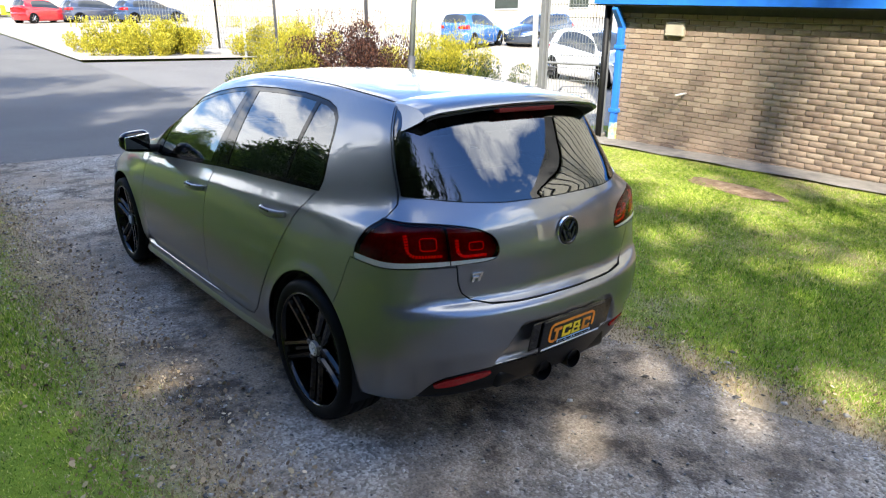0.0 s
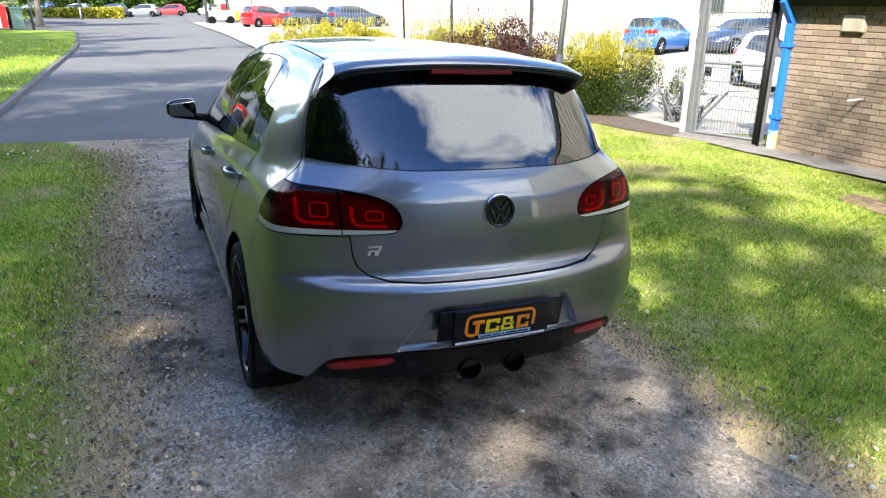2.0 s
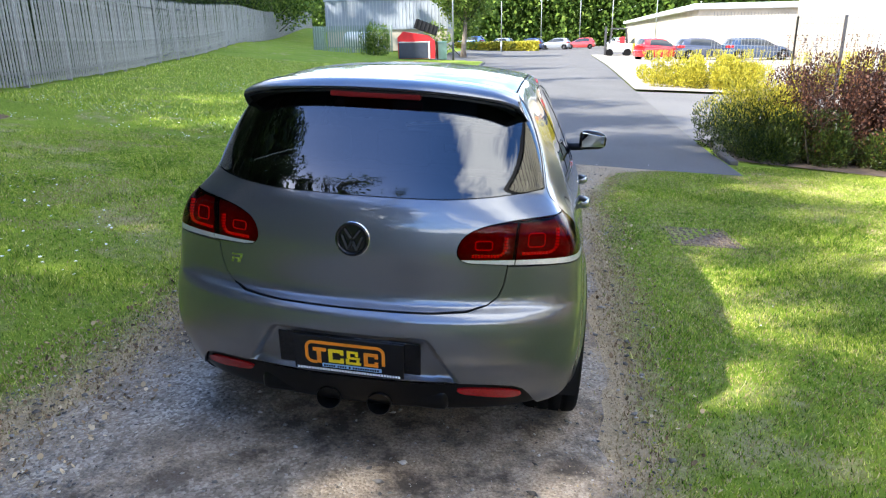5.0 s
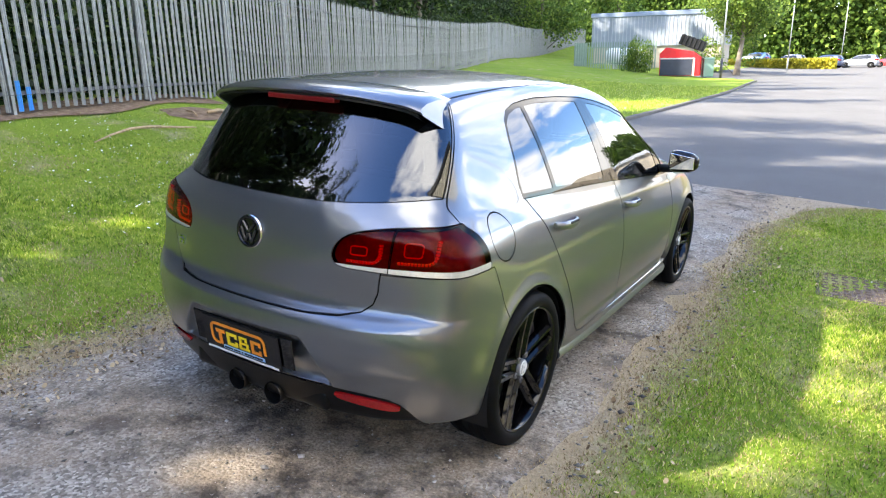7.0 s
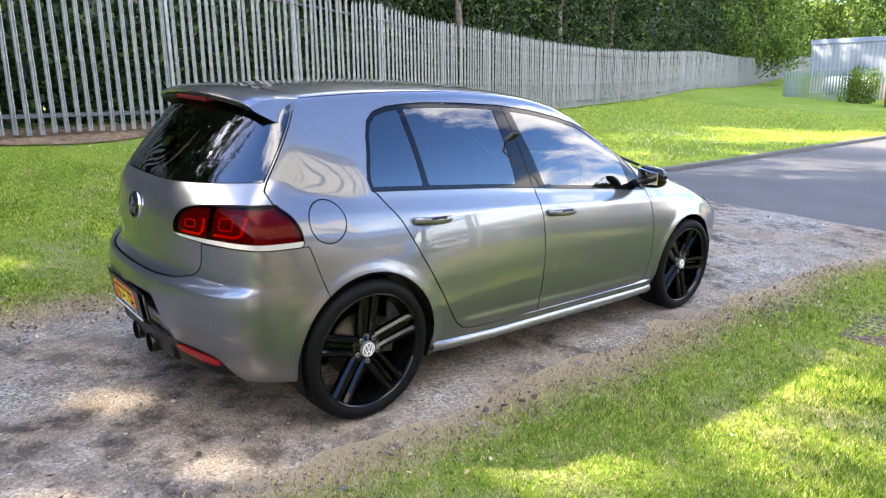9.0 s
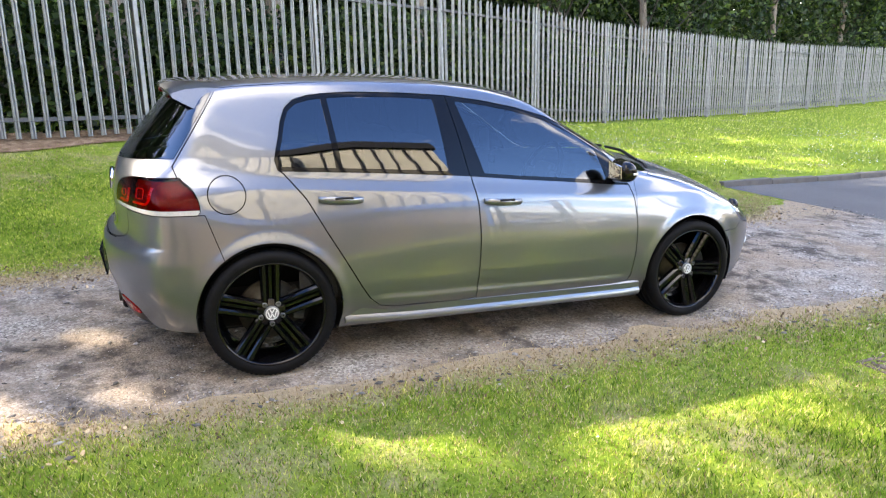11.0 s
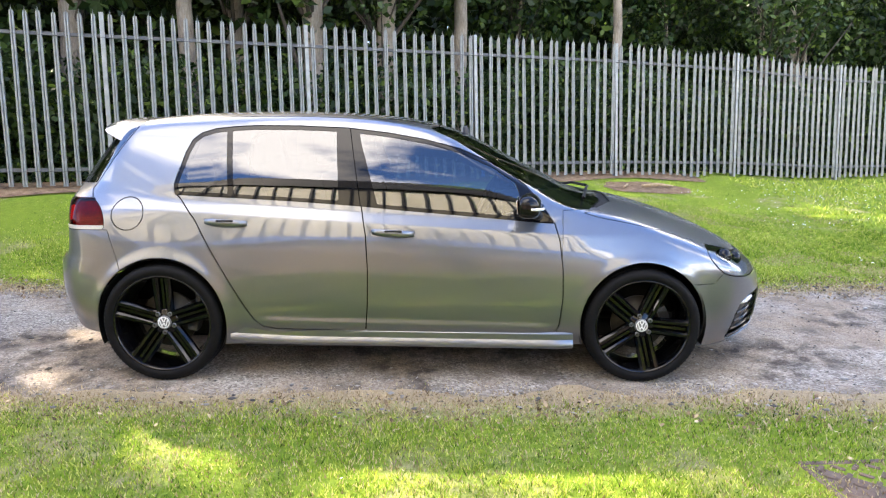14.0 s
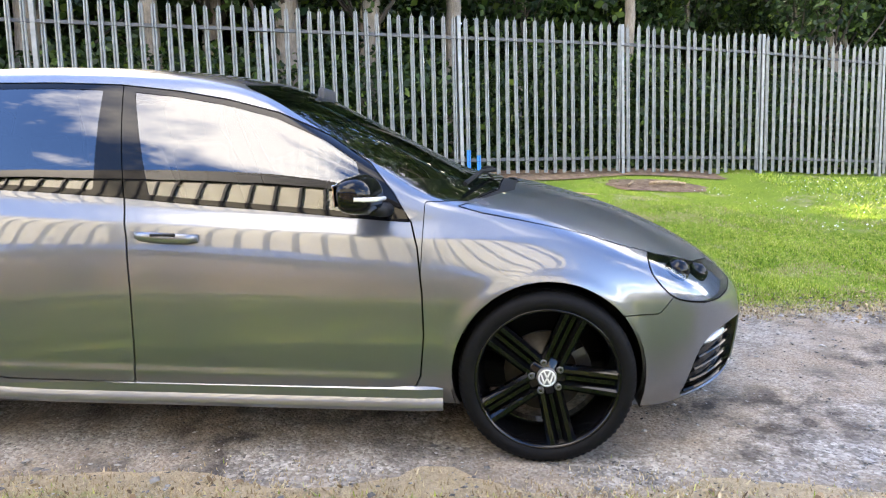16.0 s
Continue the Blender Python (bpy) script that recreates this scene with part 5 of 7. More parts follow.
for a, b in ((-0.028, -0.009), (0.028, 0.009)):
    for p, q in (((a, 0.034), (b * 0.55, 0.004)), ((a * 1.3, 0.012), (b * 1.6, -0.036)), ((b * 1.6, -0.036), (b * 0.3, -0.006))):
        part("bar", rod((0.004, *p), (0.004, *q), 0.0048, 6, bmesh.new()), badge, BADGE_GREY)
# small bright badge
p0 = rear_at(-0.443, 0.752, -0.002)
bm = bmesh.new()
for x0, x1, z0, z1 in ((-0.024, -0.004, 0.010, 0.017), (-0.010, 0.022, 0.012, 0.018), (0.012, 0.022, -0.002, 0.013), (-0.012, 0.018, -0.004, 0.002), (-0.020, -0.010, -0.017, 0.003), (0.004, 0.018, -0.017, -0.004)):
    box(x0, x1, -0.003, 0.002, z0, z1, bm=bm)
for v in bm.verts:
    v.co.x += 0.25 * v.co.z
part("trim_badge", bm, tailgate, CHROME, "small chrome trim badge", m=Matrix.Translation(p0) @ Matrix.Rotation(radians(-9), 4, "Z"))

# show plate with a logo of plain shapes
PLATE_BLACK = plain("plate_black", (0.006, 0.006, 0.007), 0.2, 0, 0.2, 20, spec=0.3)
ORANGE, YELLOW = plain("logo_orange", (0.80, 0.24, 0.01), 0.35, 0, 0.1, 30), plain("logo_yellow", (0.85, 0.62, 0.01), 0.35, 0, 0.1, 30)
PALE_BLUE, WHITE = plain("logo_pale_blue", (0.30, 0.50, 0.75), 0.4, 0, 0.05, 30), plain("logo_white", (0.8, 0.8, 0.8), 0.4, 0, 0.05, 30)
part("plate_holder", box(-0.252, 0.252, 0.005, 0.012, -0.052, 0.074, 0.003), car, GLOSS_BLACK, "gloss black plate holder", m=pose(0.007, -0.742, 0.473, 9))
plate = part("show_plate", box(-0.196, 0.196, -0.004, 0.004, -0.070, 0.072, 0.003), car, PLATE_BLACK, "black show plate with an orange and yellow logo", m=pose(0.007, -0.742, 0.473, 9))


def flat(name, rects, material, y=-0.0052, slant=0.0, m=None):
    bm = bmesh.new()
    for x0, x1, z0, z1 in rects:
        box(x0, x1, y - 0.0012, y + 0.001, z0, z1, bm=bm)
    for v in bm.verts:
        v.co.x += slant * v.co.z
    return part(name, bm, plate, material)


def rounded_frame(x0, x1, z0, z1, r, w):
    """A rounded outline, open at its foot."""
    pts = [(x0 + 0.035, z0), (x0 + r, z0)] + [(x0 + r - r * math.sin(t), z0 + r - r * math.cos(t)) for t in np.linspace(0, math.pi / 2, 5)] + \
          [(x0 + r - r * math.cos(t), z1 - r + r * math.sin(t)) for t in np.linspace(0, math.pi / 2, 5)] + \
          [(x1 - r + r * math.sin(t), z1 - r + r * math.cos(t)) for t in np.linspace(0, math.pi / 2, 5)] + [(x1, z0 + 0.012)]
    bm = bmesh.new()
    rows = []
    for i, (x, z) in enumerate(pts):
        a, b = pts[max(i - 1, 0)], pts[min(i + 1, len(pts) - 1)]
        d = Vector((b[0] - a[0], 0, b[1] - a[1])).normalized()
        nn = Vector((-d.z, 0, d.x)) * w / 2
        rows.append([bm.verts.new(Vector((x, yy, z)) + s * nn) for yy, s in ((-0.0064, 1), (-0.0064, -1), (-0.004, -1), (-0.004, 1))])
    for a, b in zip(rows, rows[1:]):
        for k in range(4):
            bm.faces.new((a[k], a[(k + 1) % 4], b[(k + 1) % 4], b[k]))
    return bm


part("logo_frame", rounded_frame(-0.148, 0.125, -0.034, 0.047, 0.022, 0.011), plate, ORANGE, "orange rounded frame")
flat("logo_bar", [(-0.125, -0.078, 0.012, 0.026), (-0.112, -0.097, -0.036, 0.012)], ORANGE)
flat("logo_block", [(-0.070, -0.016, 0.012, 0.024), (-0.070, -0.056, -0.022, 0.012), (-0.070, -0.016, -0.030, -0.018), (-0.028, -0.016, 0.004, 0.012), (-0.028, -0.016, -0.018, -0.010)], YELLOW)
flat("logo_knot", [(-0.004, 0.036, 0.016, 0.024), (-0.004, 0.008, -0.004, 0.016), (0.0, 0.042, -0.008, 0.0), (-0.008, 0.004, -0.028, -0.008), (-0.008, 0.046, -0.030, -0.021), (0.030, 0.040, -0.021, 0.0), (0.026, 0.036, 0.004, 0.016)], YELLOW)
flat("logo_hook", [(0.056, 0.106, 0.012, 0.024), (0.056, 0.070, -0.022, 0.012), (0.056, 0.106, -0.030, -0.018), (0.094, 0.106, 0.004, 0.012), (0.094, 0.106, -0.018, -0.010)], ORANGE)
flat("logo_strip", [(-0.094, 0.118, -0.050, -0.036)], PALE_BLUE)
random.seed(4)
words, x = [], -0.088
for n_ in (5, 4, 1, 11):
    for _ in range(n_):
        words.append((x, x + 0.0062, -0.0465, -0.0395))
        x += 0.0086
    x += 0.006
flat("strip_marks", words, DARK_BADGE, -0.0068)
words, x = [], -0.185
for k in range(37):
    words.append((x, x + 0.0078, -0.0655, -0.0575))
    x += 0.0100
flat("address_marks", words, WHITE)

# exhausts
for x in (-0.086, 0.103):
    bm = lathe([(0.0, 0.042), (-0.004, 0.0445), (-0.012, 0.0445), (-0.28, 0.0445)], 32)
    ex = part("tailpipe", bm, car, plain("tailpipe_steel%d" % (x > 0), (0.05, 0.046, 0.043), 0.42, 1.0, 0.35, 40), "round sooty steel tailpipe", m=pose(x, -0.692, 0.272, 0, 0, -90), smooth=35)
    part("bore", lathe([(-0.001, 0.0415), (-0.2, 0.040), (-0.2, 0.0001)], 24), ex, GAP, "sooty bore", smooth=35)

# cabin
def seat(x, y):
    s = part("seat", box(x - 0.25, x + 0.25, y - 0.02, y + 0.48, 0.36, 0.56, 0.06, 3), car, CLOTH, "dark cloth seat", smooth=50)
    bm = box(-0.24, 0.24, -0.07, 0.07, 0, 0.62, 0.05, 3)
    for v in bm.verts:
        v.co.x *= 1 - 0.22 * max(0, v.co.z - 0.25) / 0.37
    part("backrest", bm, s, CLOTH, m=pose(x, y - 0.02, 0.50, 16), smooth=50)
    part("headrest", box(-0.13, 0.13, -0.045, 0.045, 0, 0.19, 0.04, 3), s, CLOTH, m=pose(x, y - 0.235, 1.125, 10), smooth=50)


for x in (-0.36, 0.36):
    seat(x, 1.05)
bench = part("rear_bench", box(-0.62, 0.62, 0.28, 0.74, 0.36, 0.56, 0.06, 3), car, CLOTH, "dark cloth rear bench", smooth=50)
part("backrest", box(-0.62, 0.62, -0.06, 0.06, 0, 0.52, 0.05, 3), bench, CLOTH, m=pose(0, 0.26, 0.50, 17), smooth=50)
for x in (-0.36, 0, 0.36):
    part("headrest", box(-0.12, 0.12, -0.04, 0.04, 0, 0.15, 0.035, 3), bench, CLOTH, m=pose(x, 0.10, 1.005, 10), smooth=50)
part("parcel_shelf", box(-0.55, 0.55, -0.50, 0.08, 0.955, 0.975, 0.008), car, CABIN, "dark parcel shelf")
dash = part("dashboard", box(-0.70, 0.70, 1.86, 2.36, 0.62, 0.90, 0.08, 4), car, CABIN, "dark moulded dashboard", smooth=60)
part("binnacle", box(0.20, 0.54, 1.80, 2.1, 0.86, 0.955, 0.04, 3), dash, CABIN, smooth=60)
for x in (-0.60, -0.06, 0.06):
    part("air_outlet", box(x - 0.05, x + 0.05, 1.845, 1.862, 0.80, 0.86, 0.008), dash, GLOSS_BLACK, "framed air outlet")
ringpts = [(0.185 * math.cos(t), 0.185 * math.sin(t), 0) for t in np.linspace(0, math.tau, 37)]
sw = part("steering_wheel", tube(ringpts, 0.015, 8), car, GLOSS_BLACK, "black steering wheel", m=pose(0.37, 1.70, 0.87, 66), smooth=60)
part("wheel_hub", box(-0.09, 0.09, -0.07, 0.07, -0.03, 0.01, 0.03, 3), sw, CABIN, smooth=60)
part("wheel_spoke", box(-0.18, 0.18, -0.018, 0.018, -0.015, 0.0, 0.006), sw, CABIN)
part("interior_mirror", box(-0.12, 0.12, 1.60, 1.63, 1.27, 1.34, 0.02, 3), car, CABIN, "interior mirror", smooth=60)
part("cabin_floor", box(-0.66, 0.66, -0.45, 2.3, 0.27, 0.34, 0.02), car, CLOTH, "dark carpet")
for sx in (1, -1):
    bm = bmesh.new()
    box(min(sx * 0.70, sx * 0.74), max(sx * 0.70, sx * 0.74), 0.15, 2.1, 0.33, 0.88, 0.015, bm=bm)
    part("door_card", bm, car, CABIN, "dark door lining")
# wipers
for x0, y0, x1, y1 in ((-0.55, 2.30, 0.05, 2.36), (0.10, 2.36, 0.58, 2.24)):
    part("wiper", tube([(x0, y0, float(TOP(y0 + 0.28 * x0 * x0)) - 0.075 * (x0 / 0.6) ** 2 * 0.5 + 0.02), ((x0 + x1) / 2, (y0 + y1) / 2, float(TOP((y0 + y1) / 2)) + 0.01), (x1, y1, float(TOP(y1 + 0.28 * x1 * x1)) - 0.075 * (x1 / 0.6) ** 2 * 0.5 + 0.02)], 0.009, 6), car, SATIN_BLACK, "black wiper")

# ---- plants ----


def leaf_mat(name, stops, gloss=0.45, clear=0.3, spec=0.3):
    m = Mat(name)
    c = m.ramp(m.island(), stops)
    m.set(color=c, rough=gloss, spec=spec)
    t, mx = m.n.new("ShaderNodeBsdfTranslucent"), m.n.new("ShaderNodeMixShader")
    m.l.new(c, t.inputs[0])
    mx.inputs[0].default_value = clear
    m.l.new(m.b.outputs[0], mx.inputs[1])
    m.l.new(t.outputs[0], mx.inputs[2])
    m.l.new(mx.outputs[0], m.n["Material Output"].inputs[0])
    return m.m


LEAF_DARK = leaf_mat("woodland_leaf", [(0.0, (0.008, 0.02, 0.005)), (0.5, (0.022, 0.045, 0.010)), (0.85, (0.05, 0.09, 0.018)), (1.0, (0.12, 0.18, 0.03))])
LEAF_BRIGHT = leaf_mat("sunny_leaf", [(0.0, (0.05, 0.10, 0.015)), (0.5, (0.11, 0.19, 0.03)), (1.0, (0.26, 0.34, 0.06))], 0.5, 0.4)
LEAF_GOLD = leaf_mat("golden_leaf", [(0.0, (0.17, 0.18, 0.018)), (0.5, (0.38, 0.34, 0.03)), (1.0, (0.60, 0.51, 0.055))], 0.5, 0.3)
LEAF_GREEN = leaf_mat("evergreen_spray", [(0.0, (0.010, 0.022, 0.006)), (0.6, (0.035, 0.062, 0.012)), (1.0, (0.13, 0.16, 0.022))])
LEAF_PURPLE = leaf_mat("purple_leaf", [(0.0, (0.020, 0.012, 0.011)), (0.6, (0.065, 0.030, 0.024)), (1.0, (0.17, 0.075, 0.045))])
BARK = Mat("bark")
BARK.set(color=BARK.mix(0.5, BARK.ramp(BARK.noise(3, 5), [(0.35, (0.16, 0.125, 0.09)), (0.65, (0.33, 0.28, 0.22))]), BARK.ramp(BARK.noise(40, 4, 0.7, None, (1, 1, 0.2)), [(0.35, (0.04, 0.034, 0.027)), (0.65, (0.22, 0.19, 0.155))])), rough=0.95)
BARK.bump(BARK.noise(40, 4, 0.7, None, (1, 1, 0.2)), 0.8, 0.02)
BARK = BARK.m
BARK_DARK = plain("dark_twigs", (0.045, 0.036, 0.028), 0.9, 0, 0.3, 12)
rng = np.random.default_rng(11)
SUN_DIR = np.array(_sd)


def unit(n):
    v = rng.normal(size=(n, 3))
    return v / np.linalg.norm(v, axis=1, keepdims=True)


def leaf_mesh(name, P, size, material, along=None, aspect=0.5, spread=1.0):
    """Pointed leaves at points P; along: the way that they lean."""
    n = len(P)
    a = unit(n) * spread + (0 if along is None else along)
    a /= np.linalg.norm(a, axis=1, keepdims=True)
    b = np.cross(a, unit(n))
    b /= np.linalg.norm(b, axis=1, keepdims=True)
    s = (np.asarray(size) * rng.uniform(0.6, 1.3, n))[:, None]
    c = np.cross(a, b)
    V = np.stack([P - a * s * 0.5, P + b * s * aspect * 0.5 + c * s * 0.06, P + a * s * 0.5, P - b * s * aspect * 0.5 + c * s * 0.06], 1).reshape(-1, 3)
    return tri_mesh(name, V, np.arange(4 * n).reshape(-1, 4), material)


def clumped(n, centres, radii, shell_bias=0.6):
    """Points in blobs round centres, denser towards their skins."""
    centres, radii = np.asarray(centres, float), np.asarray(radii, float)
    w = radii.prod(1) ** (2 / 3) if radii.ndim == 2 else radii ** 2
    k = rng.choice(len(centres), n, p=w / w.sum())
    r = rng.uniform(0, 1, n) ** (1 / (3 + 4 * shell_bias))
    d = unit(n)
    rr = radii[k] if radii.ndim == 2 else radii[k][:, None]
    return centres[k] + d * r[:, None] * rr, d


def shrub(name, label, x0, x1, y0, y1, top, mat, n, size, aspect=0.3, tip=None, seed=0, skirt=None, shoots=True):
    """A bushy shrub of many sprays on a handful of stems."""
    cx, cy = (x0 + x1) / 2, (y0 + y1) / 2
    g = land_z(cx, cy)
    s = thing(name, None, label, "shrub", m=pose(cx, cy, g))
    bm = bmesh.new()
    r_ = random.Random(seed)
    for k in range(9):
        e = (r_.uniform(-0.4, 0.4) * (x1 - x0), r_.uniform(-0.35, 0.35) * (y1 - y0), (top - g) * r_.uniform(0.5, 0.8))
        tube([(e[0] * 0.3, e[1] * 0.3, -0.05), (e[0] * 0.7, e[1] * 0.7, e[2] * 0.5), e], [0.018, 0.012, 0.005], 5, bm)
    part("branchwork", bm, s, BARK_DARK)
    cs, rs = [], []
    for k in range(int(10 + 9 * (x1 - x0) * (y1 - y0) / 3)):
        px, py = r_.uniform(x0, x1) - cx, r_.uniform(y0, y1) - cy
        edge = max(abs(px) / (x1 - x0), abs(py) / (y1 - y0)) * 2
        h = (top - g) * (1 - 0.35 * edge ** 2.5) * r_.uniform(0.86, 1.06)
        rad = r_.uniform(0.22, 0.36)
        for z in np.arange(rad * 0.8, h - rad * 0.6, 0.3):
            cs.append((px * (0.8 + 0.25 * min(1, z / 0.5)), py * (0.8 + 0.25 * min(1, z / 0.5)), z))
            rs.append((rad, rad, rad))
    P, d = clumped(n, cs, rs)
    up = d * 0.7 + np.array([0, 0, 0.9])
    hi = P[:, 2] + 0.16 * rng.normal(size=n) > (top - g) * (0.6 if tip is not None else 9)
    part("foliage", leaf_mesh("foliage", P[~hi], size, skirt or mat, up[~hi], aspect, 0.7), s)
    if tip is not None:
        tagged(part("tip_foliage", leaf_mesh("tip_foliage", P[hi], size, tip, up[hi], aspect, 0.6), s, label="sunlit golden shoots"), kind="stuff")
    if not shoots:
        return s
    m = int(40 * (x1 - x0))
    Q = np.stack([rng.uniform(x0, x1, m) - cx, rng.uniform(y0, y1, m) - cy, np.full(m, top - g) - 0.18], 1)
    Q = np.repeat(Q, 14, 0) + np.tile(np.linspace(0, 0.34, 14)[:, None], (m, 1)) * np.repeat(np.stack([rng.normal(0, 0.25, m), rng.normal(0, 0.25, m), np.ones(m)], 1), 14, 0)
    tagged(part("shoot_foliage", leaf_mesh("shoot_foliage", Q, size * 0.7, tip or mat, np.array([0, 0, 0.8]), aspect, 0.9), s, label="thin upright shoots"), kind="stuff")
    return s


def tree(name, label, x, y, height, trunk_r, crown0, crown_r, n, size, mat, lean=(0, 0), seed=0, category="tree", glades=()):
    """A tapered trunk with limbs and a crown of leaf clumps."""
    r_ = random.Random(seed)
    g = land_z(x, y)
    t = thing(name, None, label, category, m=pose(x, y, g))
    hs = np.linspace(-0.1, height * 0.92, 9)
    pts = [(lean[0] * (h / height) + 0.05 * math.sin(h * 1.3 + seed), lean[1] * (h / height) + 0.05 * math.cos(h * 1.1 + seed), h) for h in hs]
    part("trunk", tube(pts, [max(0.02, trunk_r * (1.25 if i == 0 else 1) * (1 - 0.85 * i / 8)) for i in range(9)], 12), t, BARK, smooth=60)
    cs, rs = [], []
    bm = bmesh.new()
    for k in range(int(14 + height)):
        h = crown0 + (height - crown0) * r_.random() ** 0.9
        a = r_.uniform(0, math.tau)
        reach = crown_r * (1 - 0.75 * ((h - crown0) / (height - crown0)) ** 1.6) * r_.uniform(0.45, 1.0)
        b = np.array(pts[min(8, max(0, int(8 * h / height) - 1))])
        e = b + np.array([reach * math.cos(a), reach * math.sin(a), h - b[2] + 0.2])
        tube([tuple(b), tuple((b + e) / 2 + [0, 0, 0.15]), tuple(e)], [trunk_r * 0.2, trunk_r * 0.11, 0.01], 5, bm)
        for q in (0.45, 0.75, 1.0):
            cs.append(b + (e - b) * q + np.array([r_.uniform(-0.3, 0.3), r_.uniform(-0.3, 0.3), r_.uniform(-0.1, 0.4)]))
            rs.append(crown_r * r_.uniform(0.16, 0.30))
    part("branchwork", bm, t, BARK_DARK)
    P, d = clumped(n, cs, rs, 0.3)
    for gx0, gy0, gr in glades:                     # gaps that let the sun through
        q = P + np.array([x, y, g]) - np.array([gx0, gy0, 0.0])
        far = np.linalg.norm(q - (q @ SUN_DIR)[:, None] * SUN_DIR, axis=1) > gr * rng.uniform(0.45, 1.35, len(q))
        P, d = P[far], d[far]
    part("crown", leaf_mesh("crown", P, size, mat, d * 0.3, 0.6), t)
    return t


# the wood behind the fence
for k, (x, y, r, h) in enumerate(((-7.85, -2.92, 0.17, 13.4), (-9.11, 0.42, 0.12, 7.5), (-9.67, 1.87, 0.17, 13.5), (-10.96, 5.26, 0.13, 13.5), (-12.5, 9.25, 0.15, 7), (-12.92, 10.3, 0.19, 7.5), (-14.61, 14.7, 0.2, 7.5),
                                  (-9.9, -1.2, 0.10, 8), (-12.2, 3.2, 0.10, 7), (-13.9, 7.4, 0.09, 7), (-16.2, 12.2, 0.12, 7), (-18.2, 19.5, 0.16, 12), (-19.8, 26.0, 0.16, 12.5), (-21.8, 33.0, 0.18, 13), (-10.2, -4.6, 0.14, 9))):
    tree("tree", "tall woodland tree with a pale grey-brown trunk behind the fence", x, y, h, r, 7.6 if h > 13.2 else 3.3, 2.3 if h < 9.5 else 3.0, 3200 if h < 9.5 else 5200, 0.15 if h < 9.5 else 0.24, LEAF_DARK, (random.uniform(-0.3, 0.3), random.uniform(-0.3, 0.3)), k)


def band(n, s0, s1, back0, back1, z0, z1, rise=0.0):
    """Points behind the fence: along it, back from it and up."""
    s, b = rng.uniform(s0, s1, n), rng.uniform(0, 1, n) ** 0.8 * (back1 - back0) + back0
    y = 2.05 + 0.94 * s
    x = fence_x(y)
    X, Y = x - 0.933 * b, y - 0.36 * b
    lump = np.array([noise.noise((v * 0.55, w * 0.5, 2.0)) for v, w in zip(s, b)])
    Z = land(X, Y) + z0 + (z1 * (1 + 0.45 * lump) + rise * b - z0) * rng.uniform(0, 1, n)
    return np.stack([X, Y, Z], 1)


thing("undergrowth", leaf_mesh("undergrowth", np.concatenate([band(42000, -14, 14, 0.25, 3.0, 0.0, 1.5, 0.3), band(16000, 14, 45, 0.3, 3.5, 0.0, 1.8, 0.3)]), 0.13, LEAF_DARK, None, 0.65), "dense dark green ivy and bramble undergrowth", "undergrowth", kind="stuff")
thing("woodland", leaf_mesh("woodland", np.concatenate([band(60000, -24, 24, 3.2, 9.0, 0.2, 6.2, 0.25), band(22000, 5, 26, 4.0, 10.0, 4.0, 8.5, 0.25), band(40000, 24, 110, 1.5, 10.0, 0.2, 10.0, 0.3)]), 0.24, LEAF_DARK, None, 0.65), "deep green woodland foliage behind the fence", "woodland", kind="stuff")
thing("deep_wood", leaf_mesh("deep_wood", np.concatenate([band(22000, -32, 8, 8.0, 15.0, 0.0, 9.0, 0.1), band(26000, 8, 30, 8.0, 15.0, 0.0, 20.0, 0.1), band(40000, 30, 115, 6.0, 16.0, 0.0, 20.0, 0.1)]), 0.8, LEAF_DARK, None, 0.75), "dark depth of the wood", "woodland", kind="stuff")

# unseen hedge added behind the walker, blocks low sky in the car's reflections
far_ = np.stack([rng.uniform(-4, 17, 9000), rng.uniform(-21, -16, 9000), rng.uniform(-0.5, 3.4, 9000)], 1)
thing("hedgerow", leaf_mesh("hedgerow", far_, 0.7, LEAF_DARK, None, 0.7), "unseen dark green hedge added to block low sky light", "hedge", kind="stuff")
# shrubs of the bed
shrub("shrub", "golden-green evergreen shrub in the bed", 3.35, 4.75, 8.35, 10.1, 1.0, LEAF_GREEN, 30000, 0.055, 0.26, LEAF_GOLD, 1)
shrub("shrub", "dark purple barberry shrub with upright shoots", 4.15, 5.8, 7.95, 9.7, 1.34, LEAF_PURPLE, 46000, 0.042, 0.55, None, 2)
shrub("shrub", "low dark green spreading evergreen shrub", 3.6, 5.6, 7.85, 8.7, 0.46, LEAF_GREEN, 22000, 0.06, 0.24, None, 3, shoots=False)
shrub("shrub", "large golden-tipped evergreen shrub by the lamp post", 5.7, 8.9, 7.95, 9.9, 1.06, LEAF_GREEN, 80000, 0.055, 0.26, LEAF_GOLD, 4)
shrub("shrub", "bright golden yellow clipped shrub beside the road", 3.7, 7.7, 22.2, 24.8, 0.85, LEAF_GOLD, 30000, 0.085, 0.4, LEAF_GOLD, 5)
shrub("shrub", "bright golden yellow clipped shrub beside the road", 8.6, 12.4, 21.5, 23.5, 0.75, LEAF_GOLD, 18000, 0.085, 0.4, LEAF_GOLD, 6)
